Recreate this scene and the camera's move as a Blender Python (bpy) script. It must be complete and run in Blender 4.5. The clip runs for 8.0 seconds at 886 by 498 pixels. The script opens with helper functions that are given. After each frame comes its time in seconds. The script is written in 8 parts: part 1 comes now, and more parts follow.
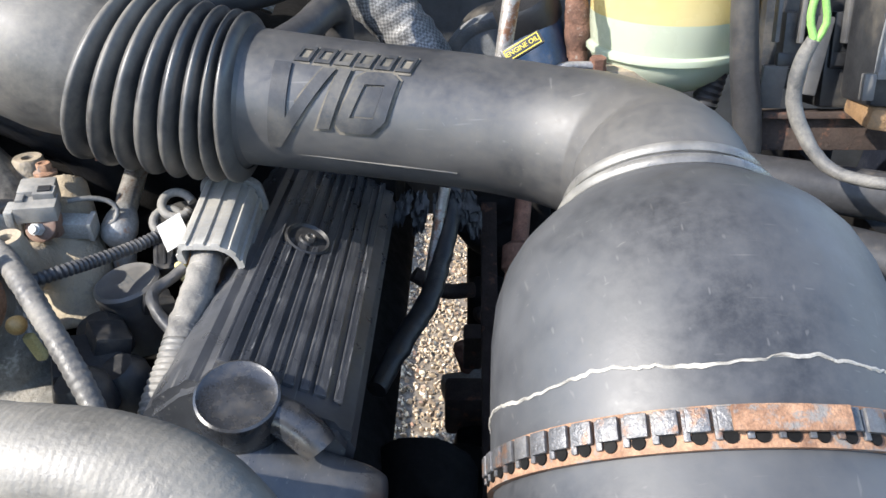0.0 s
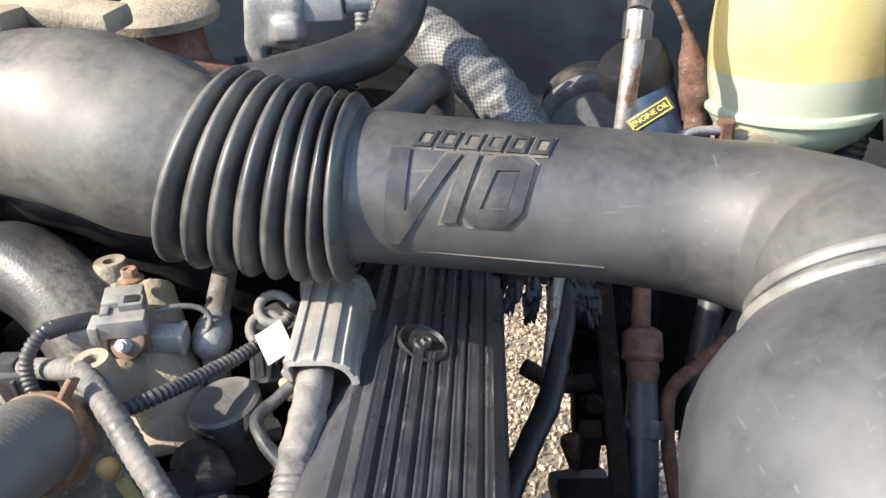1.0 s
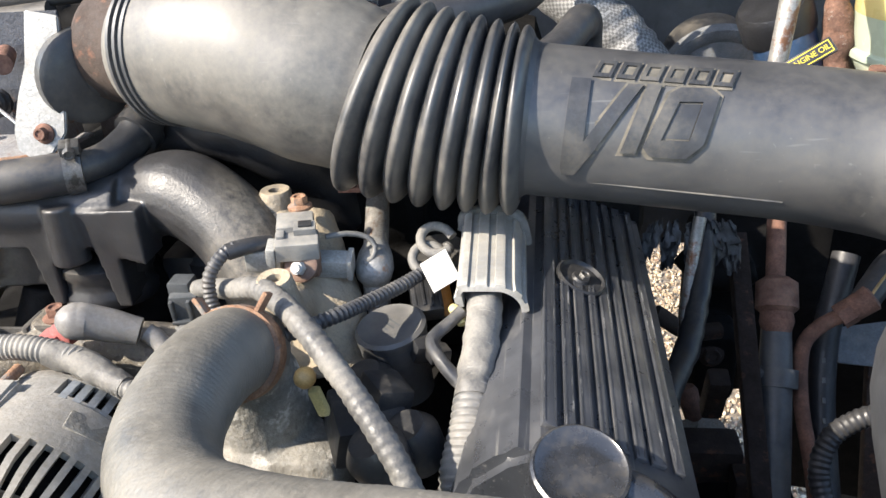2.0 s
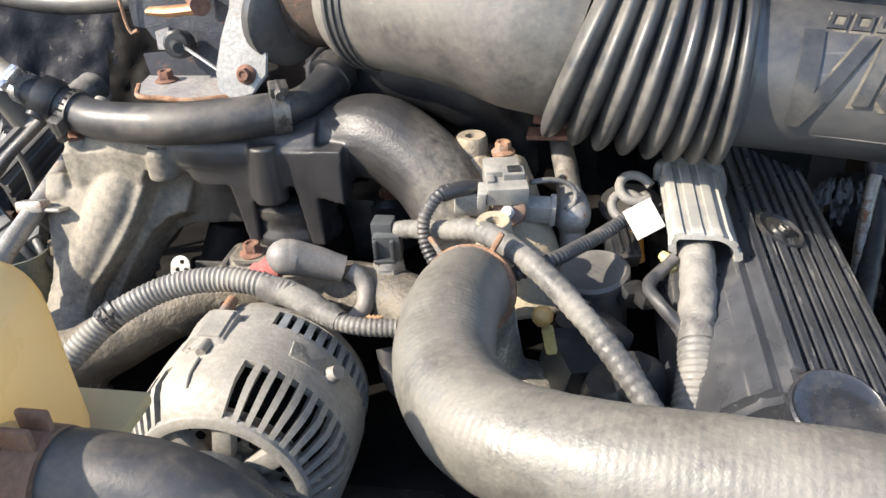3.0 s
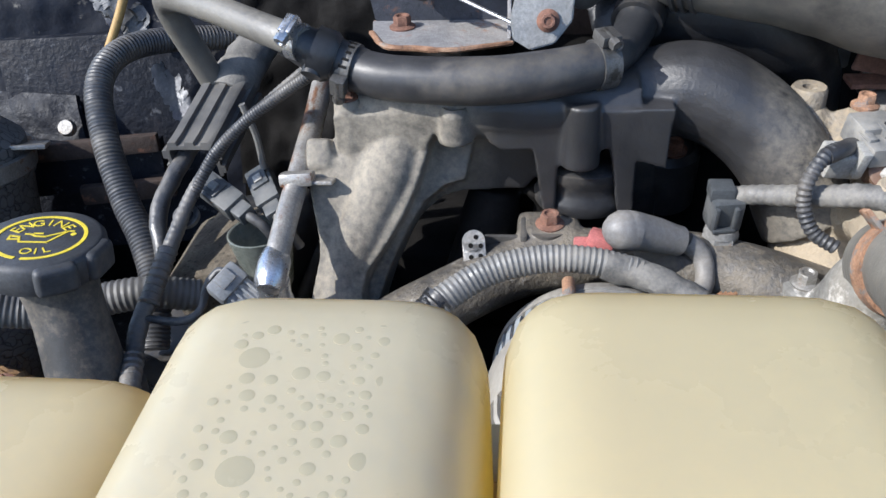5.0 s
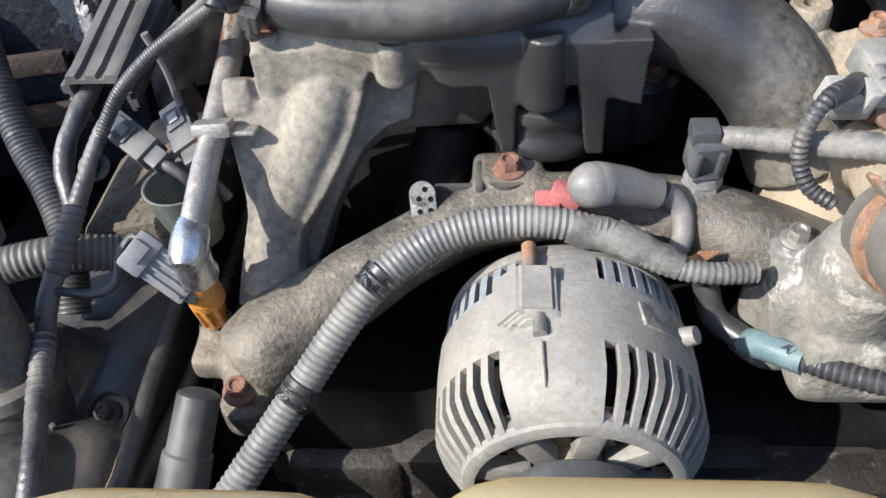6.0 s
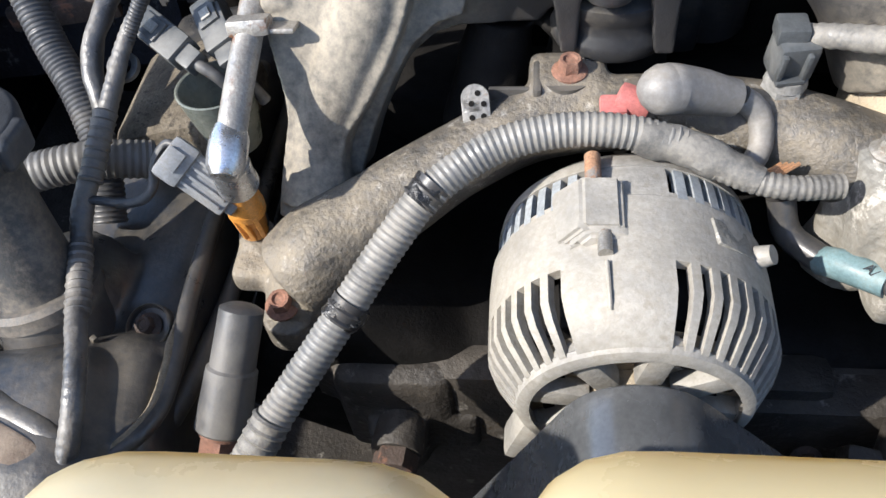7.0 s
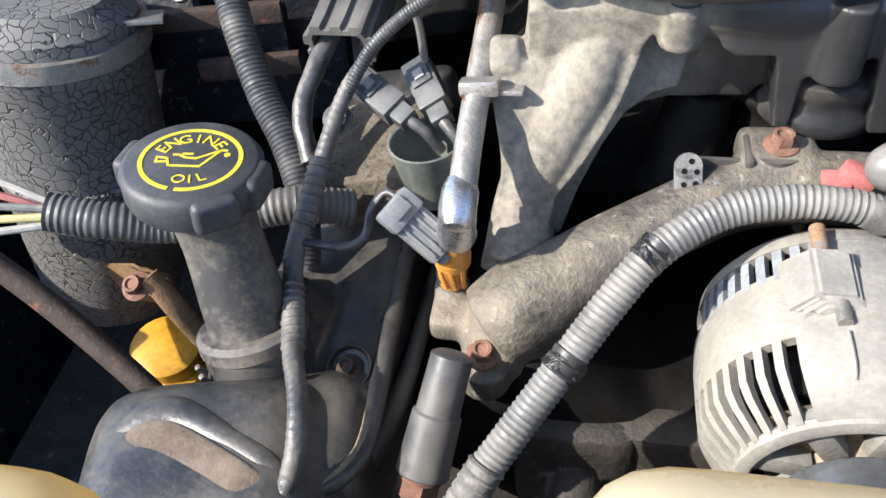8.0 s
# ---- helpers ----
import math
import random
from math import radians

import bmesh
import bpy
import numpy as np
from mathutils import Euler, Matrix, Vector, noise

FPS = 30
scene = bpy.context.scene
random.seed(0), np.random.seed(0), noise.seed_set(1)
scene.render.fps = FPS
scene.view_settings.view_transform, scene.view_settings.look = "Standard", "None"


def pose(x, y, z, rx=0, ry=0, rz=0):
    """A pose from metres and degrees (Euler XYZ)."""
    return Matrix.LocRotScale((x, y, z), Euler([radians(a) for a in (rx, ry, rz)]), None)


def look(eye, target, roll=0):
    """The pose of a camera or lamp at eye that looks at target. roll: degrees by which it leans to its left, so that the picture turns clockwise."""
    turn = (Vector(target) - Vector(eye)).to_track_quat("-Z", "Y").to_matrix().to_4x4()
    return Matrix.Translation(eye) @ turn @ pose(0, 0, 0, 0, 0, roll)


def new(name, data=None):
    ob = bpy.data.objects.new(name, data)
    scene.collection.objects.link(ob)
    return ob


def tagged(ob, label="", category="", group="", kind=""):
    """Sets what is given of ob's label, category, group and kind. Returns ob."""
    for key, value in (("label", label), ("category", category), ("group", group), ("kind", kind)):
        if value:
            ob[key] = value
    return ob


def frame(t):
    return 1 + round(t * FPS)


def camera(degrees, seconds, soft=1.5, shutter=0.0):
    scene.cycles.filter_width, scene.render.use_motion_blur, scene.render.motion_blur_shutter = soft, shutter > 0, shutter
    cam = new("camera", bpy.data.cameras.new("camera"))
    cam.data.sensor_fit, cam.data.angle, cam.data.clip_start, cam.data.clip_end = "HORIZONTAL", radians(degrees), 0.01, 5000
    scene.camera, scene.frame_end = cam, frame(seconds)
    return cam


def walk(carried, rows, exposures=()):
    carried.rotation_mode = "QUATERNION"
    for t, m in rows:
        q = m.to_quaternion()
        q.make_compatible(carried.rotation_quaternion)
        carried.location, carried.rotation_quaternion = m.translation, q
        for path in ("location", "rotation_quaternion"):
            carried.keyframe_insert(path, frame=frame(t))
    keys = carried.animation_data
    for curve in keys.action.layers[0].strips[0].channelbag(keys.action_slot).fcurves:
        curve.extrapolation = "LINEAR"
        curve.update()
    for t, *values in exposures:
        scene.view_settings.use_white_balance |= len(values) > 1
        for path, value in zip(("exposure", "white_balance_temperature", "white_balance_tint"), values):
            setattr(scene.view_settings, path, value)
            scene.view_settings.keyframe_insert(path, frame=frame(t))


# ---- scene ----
cam = camera(58.0, 8.0)
PATH = [
    (0, (0.016, 0.012, 1.602), (-0.026, 1.759, 0.628), -0.5),
    (0.5, (-0.035, 0.064, 1.594), (-0.121, 1.852, 0.7), -2.4),
    (1, (-0.049, 0.094, 1.597), (-0.188, 1.897, 0.742), -3.8),
    (1.5, (-0.064, 0.091, 1.595), (-0.255, 1.876, 0.714), -4.2),
    (2, (-0.126, 0.068, 1.582), (-0.386, 1.83, 0.671), -4.0),
    (2.2, (-0.159, 0.062, 1.581), (-0.436, 1.811, 0.652), -3.9),
    (3.3, (-0.272, 0.029, 1.589), (-0.624, 1.72, 0.582), -3.7),
    (3.5, (-0.302, 0.023, 1.586), (-0.65, 1.721, 0.587), -3.9),
    (4, (-0.402, -0.015, 1.606), (-0.7, 1.677, 0.582), -3.2),
    (4.5, (-0.483, 0.017, 1.599), (-0.743, 1.687, 0.529), -3.3),
    (4.7, (-0.51, 0.039, 1.588), (-0.746, 1.7, 0.499), -3.2),
    (5.8, (-0.513, 0.147, 1.602), (-0.665, 1.586, 0.222), -4.2),
    (6, (-0.499, 0.165, 1.598), (-0.646, 1.557, 0.169), -4.4),
    (6.5, (-0.493, 0.195, 1.581), (-0.659, 1.435, 0.021), -5.9),
    (7, (-0.515, 0.188, 1.581), (-0.731, 1.388, -0.004), -7.1),
    (7.5, (-0.567, 0.182, 1.59), (-0.887, 1.445, 0.074), -8.2),
    (8, (-0.607, 0.163, 1.595), (-0.937, 1.477, 0.124), -6.5),
]
EXPOSURE = [(0.0, 1.40, 6050, 10), (1.0, 1.46, 6450, 10), (2.0, 1.58, 6450, 10), (3.6, 1.39, 6700, 10), (4.0, 1.12, 6600, 10), (4.5, 0.83, 5600, 10), (5.8, 1.05, 5900, 10), (6.5, 1.22, 6000, 10), (8.0, 1.43, 6100, 10)]
walk(cam, [(t, look(eye, target, roll)) for t, eye, target, roll in PATH], EXPOSURE)

# ---- light ----
SUN_AZ, SUN_EL = 243.0, 39.0
world = bpy.data.worlds.new("sky")
scene.world = world
world.use_nodes = True
wn = world.node_tree.nodes
sky = wn.new("ShaderNodeTexSky")
sky.sky_type, sky.sun_disc = "NISHITA", False
sky.sun_elevation, sky.sun_rotation = radians(SUN_EL), radians(SUN_AZ)
bg = wn["Background"]
bg.inputs["Strength"].default_value = 0.15
world.node_tree.links.new(sky.outputs["Color"], bg.inputs["Color"])
sun = new("sun", bpy.data.lights.new("sun", "SUN"))
sun.data.energy, sun.data.angle, sun.data.color = 3.7, radians(0.6), (1.0, 0.90, 0.76)
sun_dir = Vector((math.sin(radians(SUN_AZ)) * math.cos(radians(SUN_EL)), math.cos(radians(SUN_AZ)) * math.cos(radians(SUN_EL)), math.sin(radians(SUN_EL))))
sun.matrix_world = look(sun_dir * 6, (0, 0, 0))


# ---- materials ----
def mat(name, base, rough=0.5, metal=0.0, dust=(0.30, 0.26, 0.20), dusty=0.0, up=0.0, vary=0.25, scale=30.0, bump=0.15, grain=500.0, spot=None, spots=0.0,
        spot_scale=60.0, sss=0.0, second=None, spec=0.5, streak=None, fine=0.28, wear=None, worn=0.5, nick=0.0, scratch=0.0, glow=None, glows=0.4, gritty=0.24, edge=0.30, ends=None):
    """A worn surface: base colour with mottling, settled dust, stains of a second colour and fine relief."""
    m = bpy.data.materials.new(name)
    m.use_nodes = True
    nt = m.node_tree
    nd, ln = nt.nodes, nt.links
    b = nd["Principled BSDF"]
    b.inputs["Metallic"].default_value = metal
    b.inputs["Specular IOR Level"].default_value = spec
    tc = nd.new("ShaderNodeTexCoord")

    def noise_at(s, detail=5.0, rough_=0.6, stretch=None):
        src = tc.outputs["Object"]
        if stretch:
            mp_ = nd.new("ShaderNodeMapping")
            mp_.inputs["Scale"].default_value = stretch
            ln.new(src, mp_.inputs["Vector"])
            src = mp_.outputs["Vector"]
        n = nd.new("ShaderNodeTexNoise")
        n.inputs["Scale"].default_value, n.inputs["Detail"].default_value, n.inputs["Roughness"].default_value = s, detail, rough_
        ln.new(src, n.inputs["Vector"])
        return n.outputs["Fac"]

    def ramp(src, lo, hi, a=0.0, c=1.0):
        r = nd.new("ShaderNodeMapRange")
        r.inputs["From Min"].default_value, r.inputs["From Max"].default_value = lo, hi
        r.inputs["To Min"].default_value, r.inputs["To Max"].default_value = a, c
        ln.new(src, r.inputs["Value"])
        return r.outputs["Result"]

    def mix(fac, a, c):
        x = nd.new("ShaderNodeMix")
        x.data_type = "RGBA"
        for sock, v in ((x.inputs[0], fac), (x.inputs[6], a), (x.inputs[7], c)):
            if hasattr(v, "is_linked"):
                ln.new(v, sock)
            else:
                sock.default_value = v
        return x.outputs[2]

    def mul(a, c):
        x = nd.new("ShaderNodeMath")
        x.operation, x.use_clamp = "MULTIPLY", True
        ln.new(a, x.inputs[0])
        if hasattr(c, "is_linked"):
            ln.new(c, x.inputs[1])
        else:
            x.inputs[1].default_value = c
        return x.outputs[0]

    lo = tuple(v * (1 - vary) for v in base) + (1,)
    hi = tuple(min(1, v * (1 + vary)) for v in (second or base)) + (1,)
    col = mix(ramp(noise_at(scale), 0.3, 0.7), lo, hi)
    grit = noise_at(max(160.0, scale * 9), 3, 0.7)
    if fine > 0:
        col = mix(ramp(grit, 0.36, 0.66), col, mix(0.5, tuple(v * (1 - 2 * fine) for v in base) + (1,), col))
    rough_out = ramp(noise_at(scale * 2.3, 8), 0.3, 0.7, max(0.02, rough - 0.12), min(1, rough + 0.14))
    if spot:
        col = mix(ramp(noise_at(spot_scale, 8, 0.7, streak), 0.62 - 0.4 * spots, 0.70 - 0.4 * spots), col, spot + (1,))
    if dusty > 0:
        both = nd.new("ShaderNodeMix")
        both.inputs[0].default_value = gritty
        ln.new(noise_at(scale * 0.5, 6, 0.62), both.inputs[2])
        ln.new(grit, both.inputs[3])
        mid_ = 0.73 - 0.43 * dusty
        f = ramp(both.outputs[0], mid_ - edge / 2, mid_ + edge / 2)
        if up > 0:
            g = nd.new("ShaderNodeNewGeometry")
            s = nd.new("ShaderNodeSeparateXYZ")
            ln.new(g.outputs["Normal"], s.inputs[0])
            f = mul(f, ramp(s.outputs["Z"], -0.2, 0.9, 1 - up, 1.0))
        if ends:
            # dust lies thickest away from the middle of the part
            sx = nd.new("ShaderNodeSeparateXYZ")
            ln.new(tc.outputs["Object"], sx.inputs[0])
            off_ = nd.new("ShaderNodeMath")
            off_.operation = "SUBTRACT"
            ln.new(sx.outputs["X"], off_.inputs[0])
            off_.inputs[1].default_value = ends[0]
            ab_ = nd.new("ShaderNodeMath")
            ab_.operation = "ABSOLUTE"
            ln.new(off_.outputs[0], ab_.inputs[0])
            f = mul(f, ramp(ab_.outputs[0], ends[1], ends[2], 0.06, 1.0))
        f = mul(f, min(1.0, 0.35 + dusty))
        col = mix(f, col, dust + (1,))
        x = nd.new("ShaderNodeMix")
        ln.new(f, x.inputs[0])
        ln.new(rough_out, x.inputs[2])
        x.inputs[3].default_value = 0.9
        rough_out = x.outputs[0]
    if nick > 0:
        col = mix(ramp(noise_at(210.0, 1, 0.5, (0.35, 1.0, 1.0)), 0.89 - 0.1 * nick, 0.90 - 0.1 * nick), col, (0.5, 0.49, 0.46, 1))
    if scratch > 0:
        for st_ in ((0.05, 1.0, 0.7), (0.8, 0.08, 0.6)):
            col = mix(mul(ramp(noise_at(520.0, 0, 0.4, st_), 0.79, 0.88), scratch), col, (0.24, 0.235, 0.22, 1))
    if wear:
        gw_ = nd.new("ShaderNodeNewGeometry")
        col = mix(mul(ramp(gw_.outputs["Pointiness"], 0.525, 0.60), mul(ramp(noise_at(scale * 3, 5), 0.3, 0.6), worn)), col, wear + (1,))
    ln.new(col, b.inputs["Base Color"])
    ln.new(rough_out, b.inputs["Roughness"])
    if sss > 0:
        b.inputs["Subsurface Weight"].default_value = sss
        b.inputs["Subsurface Radius"].default_value = (0.02, 0.012, 0.005)
        b.inputs["Subsurface Scale"].default_value = 1.0
    if bump > 0:
        bn = nd.new("ShaderNodeBump")
        bn.inputs["Strength"].default_value, bn.inputs["Distance"].default_value = bump, 0.0014
        add = nd.new("ShaderNodeMath")
        add.operation = "ADD"
        ln.new(noise_at(grain, 4), add.inputs[0])
        ln.new(noise_at(grain * 0.15, 4), add.inputs[1])
        ln.new(add.outputs[0], bn.inputs["Height"])
        ln.new(bn.outputs["Normal"], b.inputs["Normal"])
    if glow:
        tr = nd.new("ShaderNodeBsdfTranslucent")
        tr.inputs["Color"].default_value = glow + (1,)
        ms_ = nd.new("ShaderNodeMixShader")
        ms_.inputs[0].default_value = glows
        ln.new(b.outputs[0], ms_.inputs[1])
        ln.new(tr.outputs[0], ms_.inputs[2])
        ln.new(ms_.outputs[0], nd["Material Output"].inputs["Surface"])
    return m


TAN = (0.36, 0.31, 0.23)
M = {}
M["duct"] = mat("weathered_black_duct", (0.036, 0.038, 0.044), 0.36, dusty=0.33, spec=0.8, scale=9, bump=0.06, grain=260, dust=(0.17, 0.158, 0.135), vary=0.45, nick=0.0, fine=0.1, scratch=0.22, edge=0.34)
M["ductdusty"] = mat("dust_coated_duct", (0.038, 0.038, 0.041), 0.42, dusty=0.50, spec=0.9, scale=9, bump=0.08, grain=260, dust=(0.30, 0.275, 0.225), vary=0.4, nick=0.5, fine=0.15, scratch=0.25, edge=0.36)
M["can"] = mat("satin_black_housing", (0.062, 0.065, 0.072), 0.44, dusty=0.28, scale=6, bump=0.05, grain=300, vary=0.65, nick=0.0, fine=0.12, scratch=0.2, spec=0.6, dust=(0.16, 0.158, 0.15), edge=0.40)
M["bellows"] = mat("rubber_bellows", (0.040, 0.041, 0.044), 0.40, dusty=0.40, scale=26, bump=0.08, dust=(0.22, 0.20, 0.165), fine=0.15, spec=0.8)
M["letter"] = mat("moulded_lettering", (0.036, 0.038, 0.043), 0.42, dusty=0.25, scale=40, bump=0.08, dust=(0.22, 0.20, 0.16))
M["letteredge"] = mat("pale_letter_outline", (0.095, 0.090, 0.078), 0.85, dusty=0.4, scale=60, bump=0.15)
M["rubber"] = mat("black_rubber_hose", (0.045, 0.045, 0.048), 0.42, dusty=0.22, up=0.3, scale=25, bump=0.08, grain=700)
M["greyhose"] = mat("dusty_grey_hose", (0.088, 0.086, 0.080), 0.36, dusty=0.42, up=0.2, gritty=0.5, edge=0.5, scale=22, bump=0.25, grain=420, dust=(0.30, 0.275, 0.225), vary=0.4, spec=0.9)
M["plastic"] = mat("black_plastic", (0.028, 0.029, 0.032), 0.4, dusty=0.2, up=0.3, scale=35, bump=0.08)
M["cover"] = mat("ribbed_black_cover", (0.050, 0.053, 0.060), 0.33, spot=(0.17, 0.165, 0.155), spots=0.07, spot_scale=200, streak=(1.6, 0.04, 1.6), dusty=0.16, up=0.4, scale=30, bump=0.04, grain=260, dust=(0.20, 0.185, 0.16), vary=0.35, spec=1.0, fine=0.1)
M["coverL"] = mat("dusty_black_cover", (0.030, 0.032, 0.036), 0.34, dusty=0.30, gritty=0.30, edge=0.30, up=0.5, scale=22, bump=0.2, grain=320, dust=(0.185, 0.155, 0.115), vary=0.5, spec=0.7, wear=(0.36, 0.31, 0.23), worn=0.4)
M["conduit"] = mat("faded_conduit", (0.125, 0.13, 0.135), 0.46, spec=0.6, wear=(0.46, 0.45, 0.42), worn=0.6, dusty=0.44, gritty=0.4, up=0.3, scale=45, bump=0.08, dust=(0.33, 0.30, 0.25))
M["channel"] = mat("dark_grey_channel", (0.085, 0.086, 0.09), 0.38, dusty=0.42, up=0.3, scale=30, bump=0.12, dust=(0.22, 0.205, 0.175))
M["conduitd"] = mat("dark_conduit", (0.036, 0.038, 0.044), 0.46, spec=0.6, wear=(0.36, 0.35, 0.32), worn=0.25, dusty=0.2, up=0.2, scale=45, bump=0.08)
M["tape"] = mat("wrapped_tape", (0.088, 0.088, 0.088), 0.48, dusty=0.5, spec=0.7, scale=50, bump=0.55, grain=180, dust=(0.26, 0.245, 0.215), gritty=0.35, edge=0.22)
M["loomtape"] = mat("dark_cloth_tape", (0.055, 0.057, 0.062), 0.36, dusty=0.42, spec=0.8, scale=45, bump=0.5, grain=200, dust=(0.20, 0.18, 0.15), gritty=0.35, edge=0.25)
M["shroud"] = mat("grey_plastic_shroud", (0.27, 0.275, 0.275), 0.42, wear=(0.6, 0.58, 0.53), worn=0.6, dusty=0.5, edge=0.4, scale=35, bump=0.1, dust=(0.42, 0.38, 0.30))
M["alu"] = mat("dusty_cast_aluminium", (0.17, 0.16, 0.145), 0.55, metal=0.2, dusty=0.74, gritty=0.36, edge=0.22, up=0.4, scale=22, bump=0.9, grain=300, dust=(0.42, 0.35, 0.25), vary=0.45, fine=0.4, spot=(0.42, 0.41, 0.39), spots=0.06, spot_scale=90)
M["aluX"] = mat("brown_dusted_casting", (0.11, 0.103, 0.094), 0.5, metal=0.2, dusty=0.45, gritty=0.38, edge=0.24, up=0.4, scale=22, bump=0.9, grain=300, dust=(0.31, 0.265, 0.195), vary=0.45, fine=0.4, spot=(0.36, 0.35, 0.33), spots=0.06, spot_scale=90)
M["aludark"] = mat("grimy_cast_aluminium", (0.09, 0.087, 0.083), 0.5, metal=0.2, dusty=0.28, up=0.6, scale=18, bump=0.3, grain=380, dust=(0.30, 0.26, 0.20), vary=0.4)
M["blackcast"] = mat("black_painted_casting", (0.018, 0.0185, 0.021), 0.4, dusty=0.15, dust=(0.08, 0.072, 0.06), scale=20, bump=0.3, grain=420, spec=0.5)
M["manifold"] = mat("dusty_black_manifold", (0.022, 0.023, 0.027), 0.40, dusty=0.62, spec=0.6, scale=20, bump=0.22, grain=420, gritty=0.42, edge=0.30, dust=(0.32, 0.285, 0.225), vary=0.4, wear=(0.30, 0.27, 0.22), worn=0.25, ends=(0.000, 0.080, 0.122))
M["alt"] = mat("pale_alternator_casting", (0.315, 0.305, 0.285), 0.55, metal=0.1, dusty=0.38, scale=26, bump=0.28, grain=480, dust=(0.35, 0.315, 0.25), vary=0.25, spot=(0.22, 0.205, 0.18), spots=0.09, spot_scale=90)
M["altblue"] = mat("stator_steel", (0.33, 0.36, 0.39), 0.55, metal=0.2, dusty=0.25, scale=40, bump=0.2)
M["corroded"] = mat("corroded_housing", (0.25, 0.245, 0.225), 0.75, metal=0.1, dusty=0.35, scale=25, bump=1.0, grain=200, fine=0.4, spot=(0.55, 0.53, 0.49), spots=0.18, spot_scale=45, vary=0.4)
M["rust"] = mat("rusted_steel", (0.16, 0.085, 0.062), 0.85, dusty=0.15, scale=60, bump=0.6, grain=300, second=(0.24, 0.12, 0.08), vary=0.35)
M["rustdark"] = mat("dark_rusted_steel", (0.050, 0.034, 0.027), 0.8, dusty=0.15, dust=(0.12, 0.10, 0.08), scale=40, bump=0.6, grain=300, spot=(0.13, 0.062, 0.038), spots=0.14)
M["unionrust"] = mat("flaking_union_rust", (0.10, 0.055, 0.042), 0.85, scale=50, bump=0.9, grain=220, second=(0.17, 0.09, 0.06), vary=0.5, spot=(0.27, 0.25, 0.22), spots=0.1, spot_scale=55)
# Darker copy of the dark rust; the rod's shade is painted in.
M["rodrust"] = mat("shade_dark_rusted_rod", (0.030, 0.022, 0.019), 0.85, dusty=0.1, dust=(0.10, 0.08, 0.065), scale=40, bump=0.6, grain=300, spot=(0.085, 0.045, 0.030), spots=0.12, spec=0.2)
M["rustorange"] = mat("orange_rust", (0.22, 0.115, 0.068), 0.8, dusty=0.2, scale=90, bump=0.6, second=(0.38, 0.22, 0.13), spot=(0.18, 0.17, 0.16), spots=0.2, spot_scale=70)
M["clampmix"] = mat("rusting_clamp_band", (0.16, 0.16, 0.165), 0.45, metal=0.5, scale=60, bump=0.5, spot=(0.20, 0.12, 0.08), spots=0.18, spot_scale=70, dusty=0.2)
M["zinc"] = mat("bright_zinc", (0.62, 0.63, 0.65), 0.28, metal=0.9, dusty=0.15, scale=60, bump=0.15, vary=0.2)
M["steel"] = mat("dull_steel", (0.38, 0.37, 0.35), 0.45, metal=0.7, dusty=0.3, scale=60, bump=0.3, spot=(0.22, 0.11, 0.06), spots=0.12)
M["dullsteel"] = mat("blackened_clamp_steel", (0.15, 0.148, 0.145), 0.38, metal=0.6, scale=60, bump=0.3, dusty=0.3, dust=(0.16, 0.145, 0.12), spot=(0.03, 0.03, 0.03), spots=0.15)
M["steeltube"] = mat("stained_rail_tube", (0.42, 0.40, 0.37), 0.4, metal=0.6, dusty=0.25, scale=60, bump=0.3, spot=(0.20, 0.095, 0.05), spots=0.29, spot_scale=45, streak=(1.0, 0.35, 1.0))
M["paintsteel"] = mat("mottled_bracket_steel", (0.36, 0.355, 0.36), 0.5, metal=0.3, scale=35, bump=0.4, spot=(0.32, 0.17, 0.11), spots=0.1, spot_scale=40, dusty=0.25)
M["bracketblue"] = mat("stained_blue_grey_plate", (0.055, 0.060, 0.075), 0.45, metal=0.3, scale=35, bump=0.4, spot=(0.20, 0.10, 0.06), spots=0.08, spot_scale=45, dusty=0.2, dust=(0.16, 0.15, 0.14))
M["lightsteel"] = mat("pale_bracket_steel", (0.31, 0.307, 0.295), 0.5, metal=0.3, scale=35, bump=0.3, spot=(0.32, 0.19, 0.12), spots=0.08, spot_scale=50)
M["tank"] = mat("yellowed_tank_plastic", (0.60, 0.57, 0.41), 0.30, scale=9, bump=0.05, grain=60, second=(0.62, 0.56, 0.37), vary=0.08, fine=0.03, nick=0.3, glow=(0.95, 0.74, 0.27), glows=0.45)
M["tanklight"] = mat("pale_tank_plastic", (0.57, 0.555, 0.44), 0.28, scale=9, bump=0.08, grain=45, vary=0.07, fine=0.03, glow=(1.0, 0.80, 0.30), glows=0.42)
M["resyellow"] = mat("yellow_reservoir", (0.58, 0.50, 0.22), 0.25, scale=6, bump=0.02, fine=0.0, second=(0.80, 0.72, 0.42), vary=0.06, glow=(1.0, 0.82, 0.30), glows=0.35)
M["respale"] = mat("pale_green_reservoir", (0.60, 0.65, 0.53), 0.28, scale=6, bump=0.02, fine=0.0, vary=0.05, glow=(0.90, 1.0, 0.80), glows=0.36)
M["white"] = mat("white_tag", (0.56, 0.555, 0.53), 0.6, scale=60, bump=0.05, vary=0.05)
M["ballyellow"] = mat("yellow_plastic", (0.46, 0.30, 0.11), 0.45, scale=80, bump=0.1, dusty=0.2)
M["paleyellow"] = mat("pale_yellow_plastic", (0.62, 0.55, 0.25), 0.5, scale=80, bump=0.1, dusty=0.2)
M["orange"] = mat("orange_injector", (0.62, 0.27, 0.05), 0.4, scale=80, bump=0.1, dusty=0.2, spot=(0.35, 0.25, 0.12), spots=0.12)
